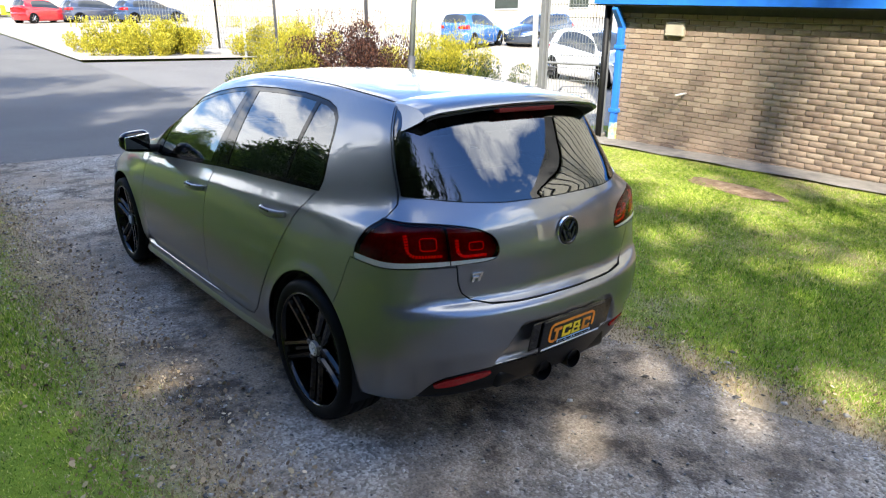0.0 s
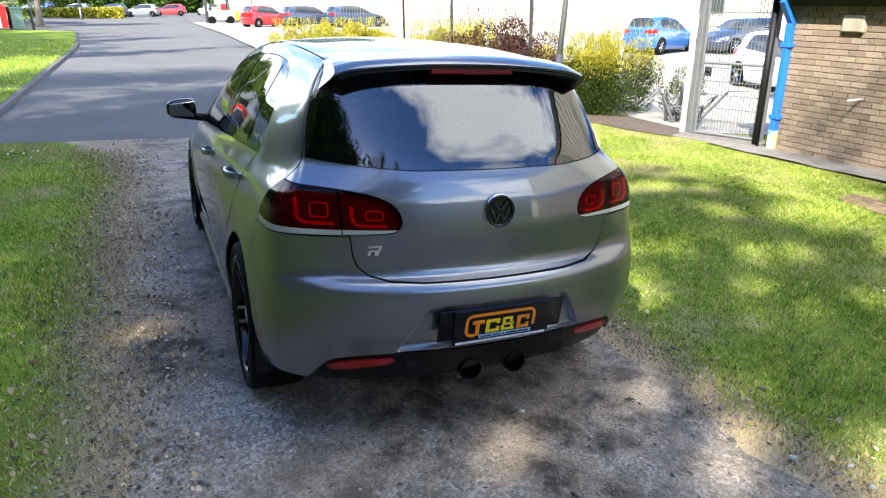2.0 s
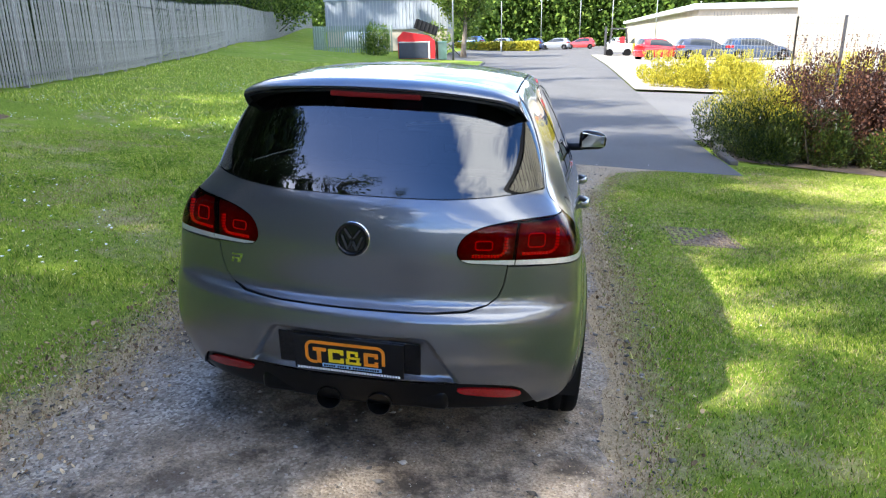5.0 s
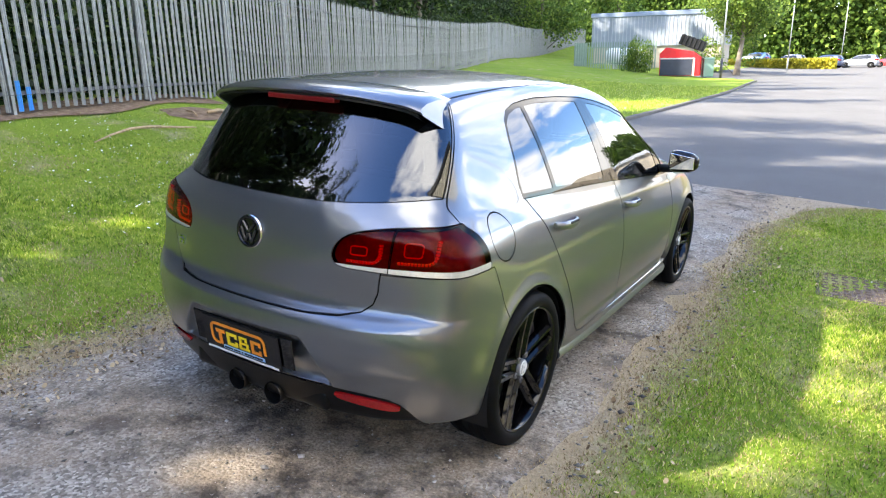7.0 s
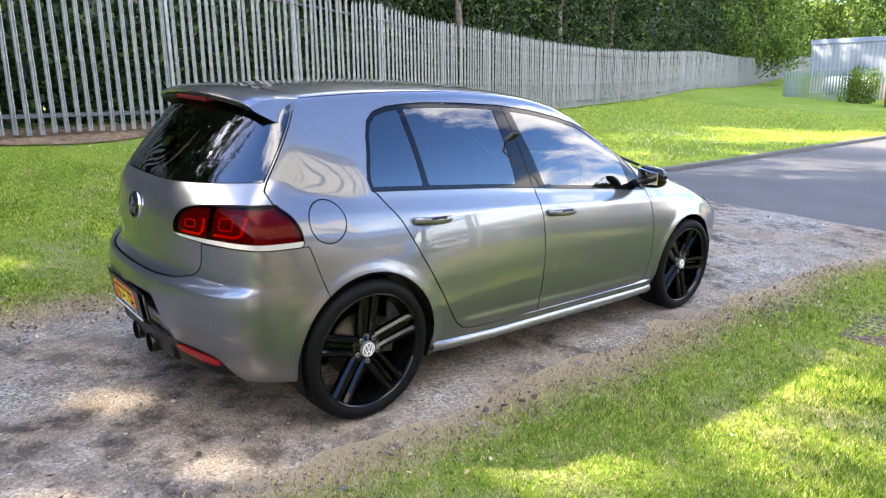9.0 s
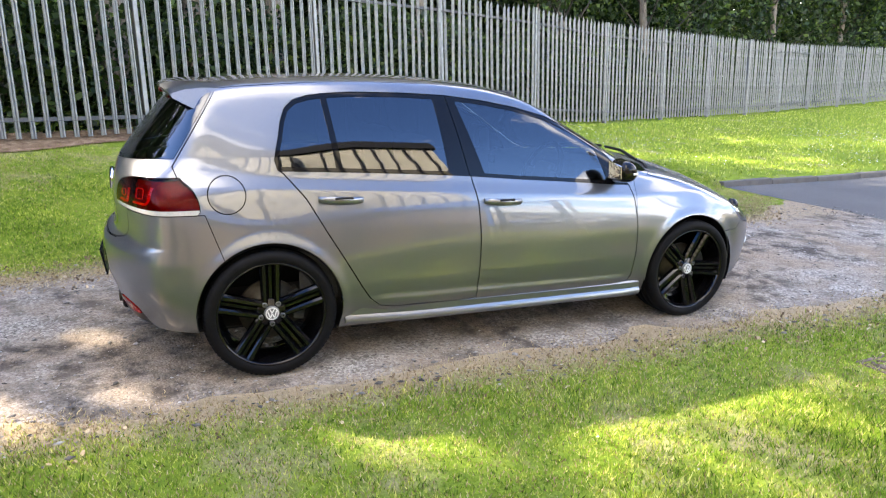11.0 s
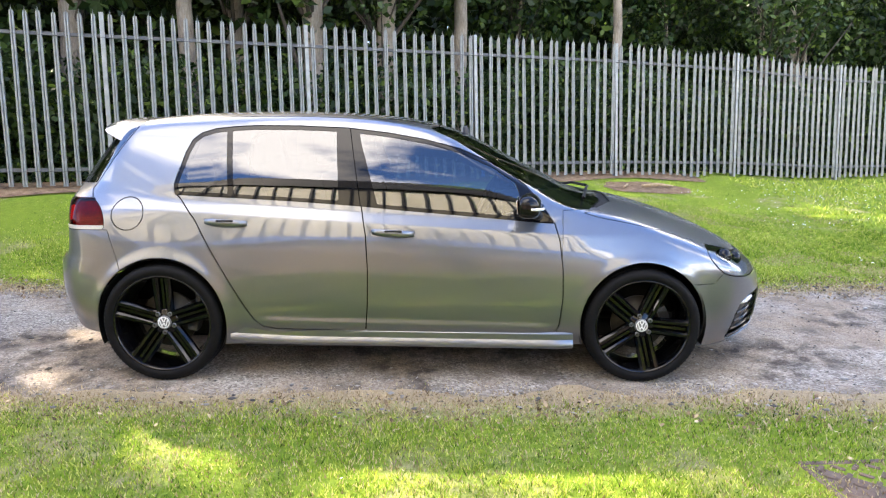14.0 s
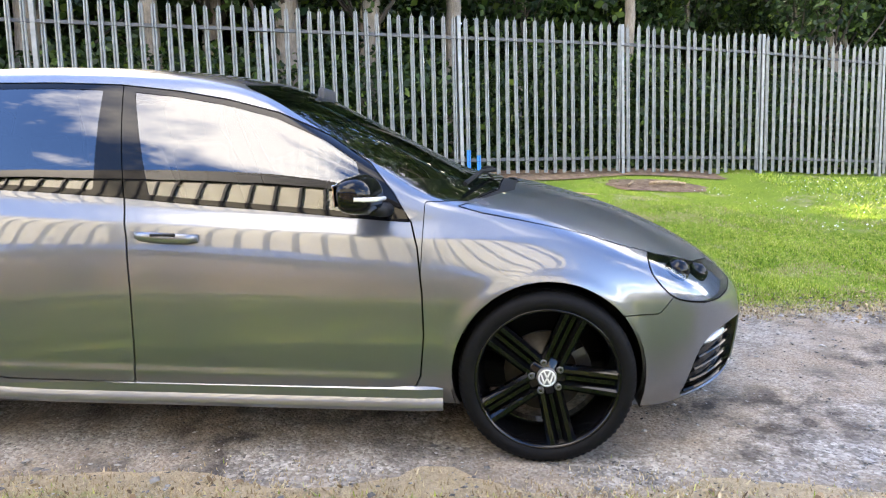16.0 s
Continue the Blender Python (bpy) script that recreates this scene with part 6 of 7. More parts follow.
# trees that stand behind the walker and shade the track
GLADES = ((0.85, -0.9, 0.42), (0.05, -0.8, 0.16), (-1.1, 0.75, 0.12), (1.3, -1.5, 0.3), (-3.4, -0.2, 0.6))
gaps_ = random.Random(12)
GLADES += tuple((gaps_.uniform(1.3, 2.9), gaps_.uniform(-0.4, 1.7), gaps_.uniform(0.06, 0.13)) for k in range(60))
GLADES += tuple((gaps_.uniform(-3.6, -1.7), gaps_.uniform(-2.2, 3.0), gaps_.uniform(0.08, 0.2)) for k in range(55))
GLADES += tuple((gaps_.uniform(2.6, 6.4), gaps_.uniform(-1.0, 5.5), gaps_.uniform(0.08, 0.2)) for k in range(60))
for k, (x, y, h) in enumerate(((-7.6, -4.9, 11), (-5.6, -7.0, 10.5), (-3.6, -9.2, 8.6), (-1.4, -11.4, 8.2), (-9.8, -2.7, 12), (-9.1, 0.4, 11), (-8.3, -0.9, 12), (-8.3, -8.2, 10.5))):
    tree("tree", "tall dark conifer at the edge of the wood", x, y, h, 0.24, 1.8 if y < -4 else 4.2, 2.9, 6500 if y < -4 else 9000, 0.27 if y < -4 else 0.26, LEAF_DARK, (0.3, 0.2), 40 + k, glades=GLADES)
for k, (x, y, h, c) in enumerate(((-4.6, -9.6, 18, 11.5), (-2.4, -12.6, 18, 11))):
    tree("tree", "tall thin conifer with a sparse high crown", x, y, h, 0.2, c, 2.3, 900, 0.2, LEAF_DARK, (0.2, 0.3), 80 + k, glades=GLADES)

# ---- far things ----
RED = plain("red_enamel", (0.55, 0.015, 0.02), 0.4, 0, 0.12, 3)
NAVY = plain("dark_navy_panel", (0.025, 0.03, 0.05), 0.5, 0, 0.15, 3)
PALE = plain("pale_metal", (0.40, 0.41, 0.41), 0.5, 0.1, 0.1, 3)
GREY_POST = plain("grey_painted_post", (0.30, 0.32, 0.34), 0.45, 0.4, 0.12, 5)
DARK_POST = plain("dark_post", (0.05, 0.05, 0.055), 0.5, 0.2, 0.15, 5)
PALE_BRICK = brick_mat()
PALE_BRICK.set(color=PALE_BRICK.ramp(PALE_BRICK.noise(1.2, 5, 0.7), [(0.3, (0.40, 0.35, 0.275)), (0.7, (0.54, 0.48, 0.39))]))
PALE_BRICK = PALE_BRICK.m
WINDOW_DARK = plain("dark_window", (0.03, 0.035, 0.04), 0.1, 0, 0.2, 2)


def at_land(x, y, dz=0.0, rz=0.0):
    return pose(x, y, land_z(x, y) + dz, 0, 0, rz)


# a red skip with dark panels and an open lid
skip = thing("waste_container", None, "red steel waste container with dark panels and a lid standing open", "container", m=at_land(-8.45, 41.5, 0, 8))
bm = bmesh.new()
prof = [(-1.15, 0.06), (-1.2, 1.35), (-0.85, 1.72), (0.75, 1.45), (1.15, 1.12), (1.15, 0.06)]
rows = [[bm.verts.new((x, y, z)) for x, z in prof] for y in (-0.75, 0.75)]
bm.faces.new(rows[0])
bm.faces.new(rows[1][::-1])
for k in range(6):
    bm.faces.new((rows[0][k], rows[1][k], rows[1][(k + 1) % 6], rows[0][(k + 1) % 6]))
bmesh.ops.recalc_face_normals(bm, faces=bm.faces)
part("body", bm, skip, RED)
part("front_panel", box(-1.12, 0.72, -0.79, -0.752, 0.08, 1.02, 0.01), skip, NAVY, "dark navy panel")
part("panel_edge", box(0.74, 0.86, -0.80, -0.752, 0.06, 1.06, 0.01), skip, PALE, "pale edge")
part("panel_rail", box(-1.14, 0.86, -0.80, -0.752, 1.03, 1.10, 0.01), skip, PALE, "pale rail")
LID_BLACK = plain("black_lid_plastic", (0.012, 0.012, 0.014), 0.55, 0, 0.2, 6, spec=0.2)
lid = part("lid", box(0, 1.45, -0.74, 0.74, -0.08, 0.50, 0.04), skip, LID_BLACK, "black ribbed lid", m=pose(-0.15, 0, 2.0, 0, 20, 0))
for k in range(5):
    part("rib", box(0.08 + 0.26 * k, 0.16 + 0.26 * k, -0.78, 0.76, -0.05, 0.53, 0.02), lid, LID_BLACK)
bin_ = thing("wheelie_bin", box(-0.3, 0.3, -0.35, 0.35, 0.05, 1.1, 0.05, 2), "pale green wheeled bin beside the container", "bin", m=at_land(-6.95, 41.9, 0, 20), material=plain("pale_green_plastic", (0.16, 0.26, 0.22), 0.5))
part("lid", box(-0.33, 0.33, -0.38, 0.40, 1.10, 1.18, 0.03, 2), bin_, plain("bin_lid_green", (0.25, 0.42, 0.38), 0.5))
# tank compound with green-grey pales
TANK_FENCE = plain("green_grey_pale", (0.20, 0.27, 0.22), 0.6, 0.1, 0.12, 4)
comp = thing("compound_fence", None, "pale green-grey palisade round a gas tank", "fence", m=at_land(-13.6, 46.0, 0, 6))
PAL2 = bm_mesh("pale", box(-0.045, 0.045, -0.012, 0.012, 0.06, 1.85, 0.006), TANK_FENCE)
for k in range(34):
    part("pale", PAL2, comp, m=pose(-2.9 + 0.165 * k, -1.6, 0))
for k in range(20):
    part("pale", PAL2, comp, m=pose(-2.9, -1.6 + 0.165 * k, 0, 0, 0, 90))
for z in (0.45, 1.5):
    part("rail", box(-2.9, 2.6, -1.58, -1.54, z - 0.03, z + 0.03), comp, TANK_FENCE)
tank = thing("gas_tank", None, "white cylindrical gas tank", "tank", m=at_land(-13.6, 46.8, 0, 6))
bm = bmesh.new()
bmesh.ops.create_uvsphere(bm, u_segments=24, v_segments=16, radius=0.62)
for v in bm.verts:
    v.co.x += 0.8 if v.co.x > 0 else -0.8
    v.co.z += 0.95
part("vessel", bm, tank, plain("white_enamel", (0.75, 0.76, 0.74), 0.35), smooth=60)
for x in (-0.7, 0.7):
    part("leg", box(x - 0.08, x + 0.08, -0.35, 0.35, -0.1, 0.5), tank, PALE)
shrub("shrub", "green shrub growing at the tank compound", -12.7, -11.1, 43.3, 44.5, 2.9, LEAF_BRIGHT, 2600, 0.15, 0.5, None, 21, shoots=False)
# shed with a ribbed pale side
shed = thing("shed", None, "long low shed with pale ribbed cladding over brick", "shed", m=at_land(-14.5, 58.0, 0, 4))
part("brick_base", box(-4.6, 5.5, -3, 3, 0, 1.7), shed, PALE_BRICK)
part("cladding", box(-4.7, 5.6, -3.15, 3.1, 1.7, 4.0), shed, plain("pale_blue_cladding", (0.28, 0.31, 0.35), 0.5, 0.1, 0.1, 2))
part("roof_edge", box(-4.8, 5.7, -3.25, 3.2, 4.0, 4.35, 0.03), shed, plain("slate_blue_edge", (0.22, 0.27, 0.35), 0.5))
RIB2 = bm_mesh("rib", box(-0.03, 0.03, -3.19, -3.15, 1.72, 3.98), plain("pale_rib", (0.36, 0.39, 0.43), 0.5))
for k in range(34):
    part("rib", RIB2, shed, m=pose(-4.5 + 0.3 * k, 0, 0))


def lamp_post(x, y, h, label, dark_foot=True, arm=0.0, lean=0.0):
    lp = thing("street_lamp", None, label, "lamp post", m=at_land(x, y) @ pose(0, 0, 0, 0, lean))
    part("foot", tube([(0, 0, -0.1), (0, 0, 1.15)], 0.07, 14), lp, DARK_POST if dark_foot else GREY_POST, "thicker dark foot" if dark_foot else "", smooth=60)
    part("shaft", tube([(0, 0, 1.15), (0, 0, h)], [0.05, 0.038], 14), lp, GREY_POST, smooth=60)
    if arm:
        pts = [(0, 0, h), (-0.15, -0.05, h + 0.35), (-arm * 0.6, -0.15, h + 0.55), (-arm, -0.2, h + 0.6)]
        part("arm", tube(pts, 0.03, 10), lp, GREY_POST, smooth=60)
        part("lantern", box(-arm - 0.55, -arm, -0.32, -0.08, h + 0.52, h + 0.66, 0.05, 3), lp, plain("lantern_grey", (0.45, 0.47, 0.45), 0.4), smooth=60)
    return lp


lamp_post(5.68, 7.85, 5.2, "grey steel street lamp with a dark foot in the shrub bed", True, 1.0, 4.5)
thing("stone_footing", box(-0.09, 0.09, -0.09, 0.09, 0, 0.09, 0.03, 2), "pale mortar collar at the lamp foot", "footing", m=at_land(5.68, 7.72), material=CONCRETE)
lamp_post(-6.2, 42.0, 6, "thin grey street lamp beside the road", True)
for x, y in ((-5.5, 70), (3.0, 95), (-2.0, 88), (6.5, 84), (9.8, 70)):
    lamp_post(x, y, 7, "distant grey street lamp", False, 1.2)
# trees by the road and far woods
tree("tree", "leafy green roadside tree in bright sun", -6.9, 52.0, 7.5, 0.22, 1.5, 3.8, 12000, 0.22, LEAF_BRIGHT, (0.2, 0), 61)
for k, (x, y, h) in enumerate(((-13, 75, 10), (-22, 70, 11), (-27, 62, 10), (-32, 78, 12))):
    tree("tree", "leafy green tree behind the shed", x, y, h, 0.25, 1.5, 4.5, 6000, 0.34, LEAF_BRIGHT, (0.2, 0), 70 + k)
LEAF_FAR = leaf_mat("far_leaf", [(0.0, (0.02, 0.045, 0.008)), (0.5, (0.055, 0.10, 0.018)), (0.85, (0.11, 0.18, 0.03)), (1.0, (0.22, 0.30, 0.06))], 0.6, 0.35, 0.1)
n = 110000
X = rng.uniform(-75, 40, n)
Z = rng.uniform(0, 1, n)
lump = np.array([noise.noise((v * 0.09, 4.0, 0)) + 0.5 * noise.noise((v * 0.3, 8.0, 0)) for v in X])
thing("far_woodland", leaf_mesh("far_woodland", np.stack([X, 128 + 9 * rng.uniform(-1, 1, n) + 3 * lump, Z * (15 + 5 * lump)], 1), 0.75, LEAF_FAR, None, 0.75), "distant deciduous woodland beyond the car park", "woodland", kind="stuff")
n = 9000
thing("hedge_row", leaf_mesh("hedge_row", np.stack([rng.uniform(-14, -2, n), rng.uniform(79, 81, n), rng.uniform(0, 1.1, n)], 1), 0.3, LEAF_GOLD, None, 0.6), "low sunny shrubs along the far car park", "hedge", kind="stuff")

# parked cars: the same kind of shell, drawn coarser
COARSE = body_skin(0.05)


def parked_car(x, y, rz, color, label, sx=1.0, sz=1.0, van=False):
    paint = plain("car_paint", color, 0.25, 0.2, 0.05, 5, coat=1.0)
    c = thing("parked_car", None, label, "car", "cars in the yard", m=at_land(x, y, 0, rz) @ Matrix.Diagonal((1, sx, sz, 1)) @ pose(0, -1.3, 0))
    rest_ = COARSE
    for yc in (0.0, 2.525):
        rest_ = rest_.cut(lambda p: np.maximum(np.hypot(p[:, 1] - yc, p[:, 2] - 0.325) - 0.35, 0.5 - p[:, 0]))[1]
    glass, rest_ = rest_.cut(side_of(DLO))
    for s in (glass, glass.mirrored()):
        part("side_window", s.mesh("side_window", WINDOW_DARK), c)
    front, rest_ = rest_.cut(top_of([(-0.3, 1.475), (0.47, 1.41), (0.685, 2.08), (0.66, 2.26), (-0.3, 2.43)], 0, 0.86))
    back, rest_ = rest_.cut(rear_of([(-0.2, 1.026), (0.57, 1.06), (0.54, 1.36), (-0.2, 1.4)], 0, -0.28))
    lamp_, rest_ = rest_.cut(lambda p: np.maximum(rear_of(LAMP)(p), p[:, 1] + 0.28))
    headl, rest_ = rest_.cut(side_of(HEAD, 0, 0.36))
    part("windscreen", front.both().mesh("windscreen", WINDOW_DARK), c)
    part("rear_screen", back.both().mesh("rear_screen", WINDOW_DARK), c)
    part("body", rest_.both().mesh("body", paint), c)
    for s in (lamp_, lamp_.mirrored()):
        part("tail_lamp", s.mesh("tail_lamp", RED_PLASTIC), c, label="red tail lamp")
    for s in (headl, headl.mirrored()):
        part("head_lamp", s.mesh("head_lamp", CHROME), c, label="clear head lamp")
    for wx in (-0.73, 0.73):
        for wy in (0, 2.525):
            w = part("wheel", lathe([(-0.1, 0.0001), (-0.1, 0.3), (-0.08, 0.32), (0.08, 0.32), (0.1, 0.30), (0.1, 0.22), (0.09, 0.0001)], 24), c, RUBBER, m=pose(wx, wy, 0.322, 0, 0, 0 if wx > 0 else 180))
            bm = lathe([(0.095, 0.0001), (0.095, 0.05), (0.098, 0.06), (0.098, 0.0)], 12)
            for k in range(7):
                t = k * math.tau / 7
                rod((0.1, 0.03 * math.cos(t), 0.03 * math.sin(t)), (0.105, 0.21 * math.cos(t), 0.21 * math.sin(t)), 0.016, 5, bm)
            part("rim", bm, w, CHROME, "bright alloy rim")
    return c


parked_car(7.2, 46.6, -68, (0.45, 0.015, 0.02), "small red hatchback parked at the far building", 0.85)
parked_car(10.2, 46.6, -80, (0.05, 0.06, 0.09), "dark grey car parked at the far building", 1.05)
parked_car(13.0, 45.0, -80, (0.03, 0.055, 0.11), "dark blue estate car parked at the far building", 1.1)
parked_car(19.6, 21.4, -72, (0.04, 0.13, 0.36), "bright blue hatchback in the yard", 0.95, 1.05)
parked_car(23.2, 20.6, 100, (0.03, 0.04, 0.06), "dark blue car in the yard", 1.1)
parked_car(14.9, 10.6, 165, (0.75, 0.76, 0.78), "white car behind the mesh gate", 1.0, 1.08)
for k, (x, y, rz, c_) in enumerate(((-3.5, 86, 70, (0.03, 0.05, 0.12)), (-0.2, 88, 80, (0.25, 0.27, 0.3)), (3.0, 92, 90, (0.5, 0.05, 0.05)), (8, 96, 20, (0.6, 0.62, 0.65)), (11, 98, 10, (0.1, 0.1, 0.12)), (-7, 84, 75, (0.7, 0.7, 0.7)), (-10.5, 83, 80, (0.05, 0.12, 0.3)), (15, 99, 15, (0.65, 0.66, 0.68)))):
    parked_car(x, y, rz, c_, ("dark blue", "silver", "red", "pale silver", "black", "white", "blue", "pale grey")[k] + " car in the distant car park")
# fork-lift truck
fork = thing("forklift", None, "yellow and white fork-lift truck by the far building", "forklift", m=at_land(5.2, 56, 0, 90))
YEL = plain("machine_yellow", (0.75, 0.50, 0.02), 0.4)
part("chassis", box(-0.6, 0.6, -1.1, 0.9, 0.3, 1.0, 0.1, 2), fork, PALE)
part("counterweight", box(-0.58, 0.58, -1.4, -1.0, 0.25, 0.95, 0.12, 3), fork, YEL, "yellow counterweight")
for x in (-0.52, 0.52):
    for y in (-0.7, 0.7):
        part("cab_post", tube([(x, y, 1.0), (x * 0.9, y * 0.8, 2.1)], 0.05, 8), fork, DARK_POST)
        part("wheel", rod((x - 0.12, y, 0.3), (x + 0.12, y, 0.3), 0.3, 20), fork, RUBBER)
part("cab_roof", box(-0.52, 0.52, -0.65, 0.65, 2.08, 2.18, 0.03), fork, DARK_POST)
part("seat", box(-0.25, 0.25, -0.5, -0.1, 1.0, 1.5, 0.08, 2), fork, RED)
part("mast", box(-0.35, 0.35, 0.95, 1.1, 0.1, 2.3, 0.02), fork, DARK_POST)

# pale far buildings
hall = thing("far_hall", None, "long pale industrial hall in bright sun", "building", m=pose(0, 0, 0))
part("wall", box(10.5, 40, 52, 112, -0.5, 3.3), hall, PALE_BRICK)
part("roof", box(10.1, 40.4, 51.6, 112.4, 3.3, 3.7, 0.03), hall, plain("pale_roof_edge", (0.55, 0.58, 0.62), 0.5))
offices = thing("far_offices", None, "pale brick office block with a dark eaves line", "building", m=pose(0, 0, 0))
part("wall", box(15.5, 75, 34, 46, -0.9, 2.12), offices, PALE_BRICK)
part("gable", box(15.5, 19.2, 33.99, 46, 2.12, 3.6), offices, PALE_BRICK)
part("eaves_board", box(19.2, 75, 33.6, 46, 2.12, 2.32), offices, DARK_POST, "dark eaves")
part("roof", box(19.2, 75, 33.7, 46, 2.32, 3.6, 0.05), offices, PALE)
for k in range(4):
    w = part("window", box(33 + 8 * k, 35.5 + 8 * k, 33.93, 34.0, 0.6, 2.1), offices, PALE)
    part("pane", box(33.1 + 8 * k, 35.4 + 8 * k, 33.90, 33.94, 0.7, 2.0), w, WINDOW_DARK)

# mesh fence and gate along the yard
WIRE = plain("zinc_wire", (0.22, 0.23, 0.24), 0.4, 0.5, 0.08, 6)
mesh_fence = thing("mesh_fence", None, "tall galvanised twin-wire mesh fence of the yard", "fence", m=pose(0, 0, 0))


def mesh_panel(a, b, h, base=0.05, step=0.1, r_=0.005):
    bm = bmesh.new()
    a, b = Vector(a), Vector(b)
    n_ = int((b - a).length / step)
    d = (b - a).normalized()
    for i in range(n_ + 1):
        p = a.lerp(b, i / n_)
        vs_ = [bm.verts.new(p + off + Vector((0, 0, z))) for z in (base, h) for off in (-d * r_, d * r_)]
        bm.faces.new((vs_[0], vs_[1], vs_[3], vs_[2]))
    for z in np.arange(base, h + 0.01, 0.2):
        w = 0.006
        vs_ = [bm.verts.new(q + Vector((0, 0, z + s * w))) for q in (a, b) for s in (-1, 1)]
        bm.faces.new((vs_[0], vs_[2], vs_[3], vs_[1]))
    return bm


ys = [6.0, 9.0, 12.2, 15.2, 18.4, 21.6, 24.8]
for i, y in enumerate(ys):
    x = float(yard_x(y))
    part("post", box(-0.035, 0.035, -0.035, 0.035, -0.1, 2.5, 0.005), mesh_fence, DARK_POST if i in (2, 4) else PALE, m=pose(x, y, float(land(x, y))))
    if i > 4:
        x0, y0 = float(yard_x(ys[i - 1])), ys[i - 1]
        part("mesh_panel", mesh_panel((x0, y0, float(land(x0, y0))), (x, y, float(land(x, y))), 2.4), mesh_fence, WIRE)
x0 = float(yard_x(24.8))
for k in range(-1, 5):
    a, b = (x0 + 3 * k, 24.8 + 0.5 * k, float(land(x0 + 3 * k, 25))), (x0 + 3 * k + 3, 25.3 + 0.5 * k, float(land(x0 + 3 * k + 3, 25)))
    part("mesh_panel", mesh_panel(a, b, 2.6, 0.05, 0.12, 0.008), mesh_fence, WIRE)
    part("post", box(-0.035, 0.035, -0.035, 0.035, -0.1, 2.5, 0.005), mesh_fence, PALE, m=Matrix.Translation(b))
GATE_STEEL = plain("gate_steel", (0.17, 0.175, 0.18), 0.5, 0.3, 0.15, 6)
GATE_STONE = plain("gate_threshold", (0.15, 0.135, 0.115), 0.9, 0, 0.2, 9)
gate = thing("mesh_gate", None, "narrow galvanised mesh gate with a lever handle", "gate", m=pose(0, 0, 0))
ga, gb = Vector((6.95, 5.62, -0.47)), Vector((7.28, 4.72, -0.47))
part("gate_post", box(-0.05, 0.05, -0.05, 0.05, -0.1, 2.45, 0.006), gate, GATE_STEEL, m=Matrix.Translation(ga + Vector((-0.02, 0.08, 0))))
part("gate_post", box(-0.05, 0.05, -0.05, 0.05, -0.1, 2.45, 0.006), gate, GATE_STEEL, m=Matrix.Translation(gb + Vector((0.02, -0.04, 0))))
for p, q in ((ga + Vector((0, 0, 0.08)), gb + Vector((0, 0, 0.08))), (ga + Vector((0, 0, 1.15)), gb + Vector((0, 0, 1.15))), (ga + Vector((0, 0, 2.3)), gb + Vector((0, 0, 2.3))), (ga, ga + Vector((0, 0, 2.3))), (gb, gb + Vector((0, 0, 2.3)))):
    part("gate_frame", rod(p, q, 0.022, 8), gate, GATE_STEEL)
part("mesh_panel", mesh_panel(ga, gb, 2.3, 0.08, 0.05), gate, WIRE)
lock = ga.lerp(gb, 0.1) + Vector((0, 0, 1.02))
part("lock_box", box(-0.03, 0.03, -0.05, 0.05, -0.07, 0.07, 0.006), gate, DARK_POST, "dark lock box", m=Matrix.Translation(lock))
part("lever_handle", rod(lock + Vector((-0.05, 0, 0.02)), lock + Vector((-0.05, -0.13, 0.02)), 0.01, 6), gate, DARK_POST)
part("threshold", box(-0.25, 0.25, -0.65, 0.65, -0.1, 0.05, 0.02), gate, GATE_STONE, "concrete threshold", m=Matrix.Translation(ga.lerp(gb, 0.5)) @ pose(-0.1, 0, 0, 0, 0, 20))
# a heap of bent metal stands
heap = thing("scrap_stand", None, "tangle of bent grey metal stand legs", "scrap metal", m=at_land(8.15, 7.2))
r5 = random.Random(5)
for k in range(14):
    a = Vector((r5.uniform(-0.35, 0.35), r5.uniform(-0.25, 0.25), 0.02))
    b = a + Vector((r5.uniform(-0.4, 0.4), r5.uniform(-0.3, 0.3), r5.uniform(0.25, 0.7)))
    c_ = b + Vector((r5.uniform(-0.45, 0.45), r5.uniform(-0.3, 0.3), r5.uniform(-0.35, 0.1)))
    part("metal_leg", tube([a, a.lerp(b, 0.6), b, c_], [0.022, 0.03, 0.022, 0.01], 6), heap, plain("dull_metal", (0.13, 0.13, 0.14), 0.5, 0.6, 0.3, 12) if k == 0 else bpy.data.materials["dull_metal"])

# ---- grass blades, pebbles, daisies, covers ----
BLADE = leaf_mat("grass_blade", [(0.0, (0.14, 0.20, 0.020)), (0.35, (0.31, 0.40, 0.055)), (0.7, (0.47, 0.55, 0.085)), (1.0, (0.74, 0.71, 0.26))], 0.6, 0.4, 0.06)
BLADE_DEEP = leaf_mat("deep_grass_blade", [(0.0, (0.035, 0.075, 0.008)), (0.5, (0.14, 0.25, 0.024)), (1.0, (0.30, 0.44, 0.045))], 0.6, 0.4, 0.06)
DRY = leaf_mat("dry_grass", [(0.0, (0.20, 0.14, 0.075)), (0.5, (0.43, 0.33, 0.18)), (0.9, (0.62, 0.52, 0.32)), (1.0, (0.22, 0.28, 0.06))], 0.7, 0.2, 0.06)


def fbm(x, y, f, seed):
    """A cheap smooth noise over many points."""
    out = np.zeros(len(x))
    r = np.random.default_rng(seed)
    for k in range(7):
        a, p = r.uniform(0, math.tau), r.uniform(0, math.tau)
        g = f * 1.55 ** (k % 4) * r.uniform(0.8, 1.2)
        out += np.sin(g * (x * math.cos(a) + y * math.sin(a)) + p + 1.3 * np.sin(0.7 * g * (y * math.cos(a) - x * math.sin(a)) + k)) / (1 + 0.35 * (k % 4))
    return out / 3.2


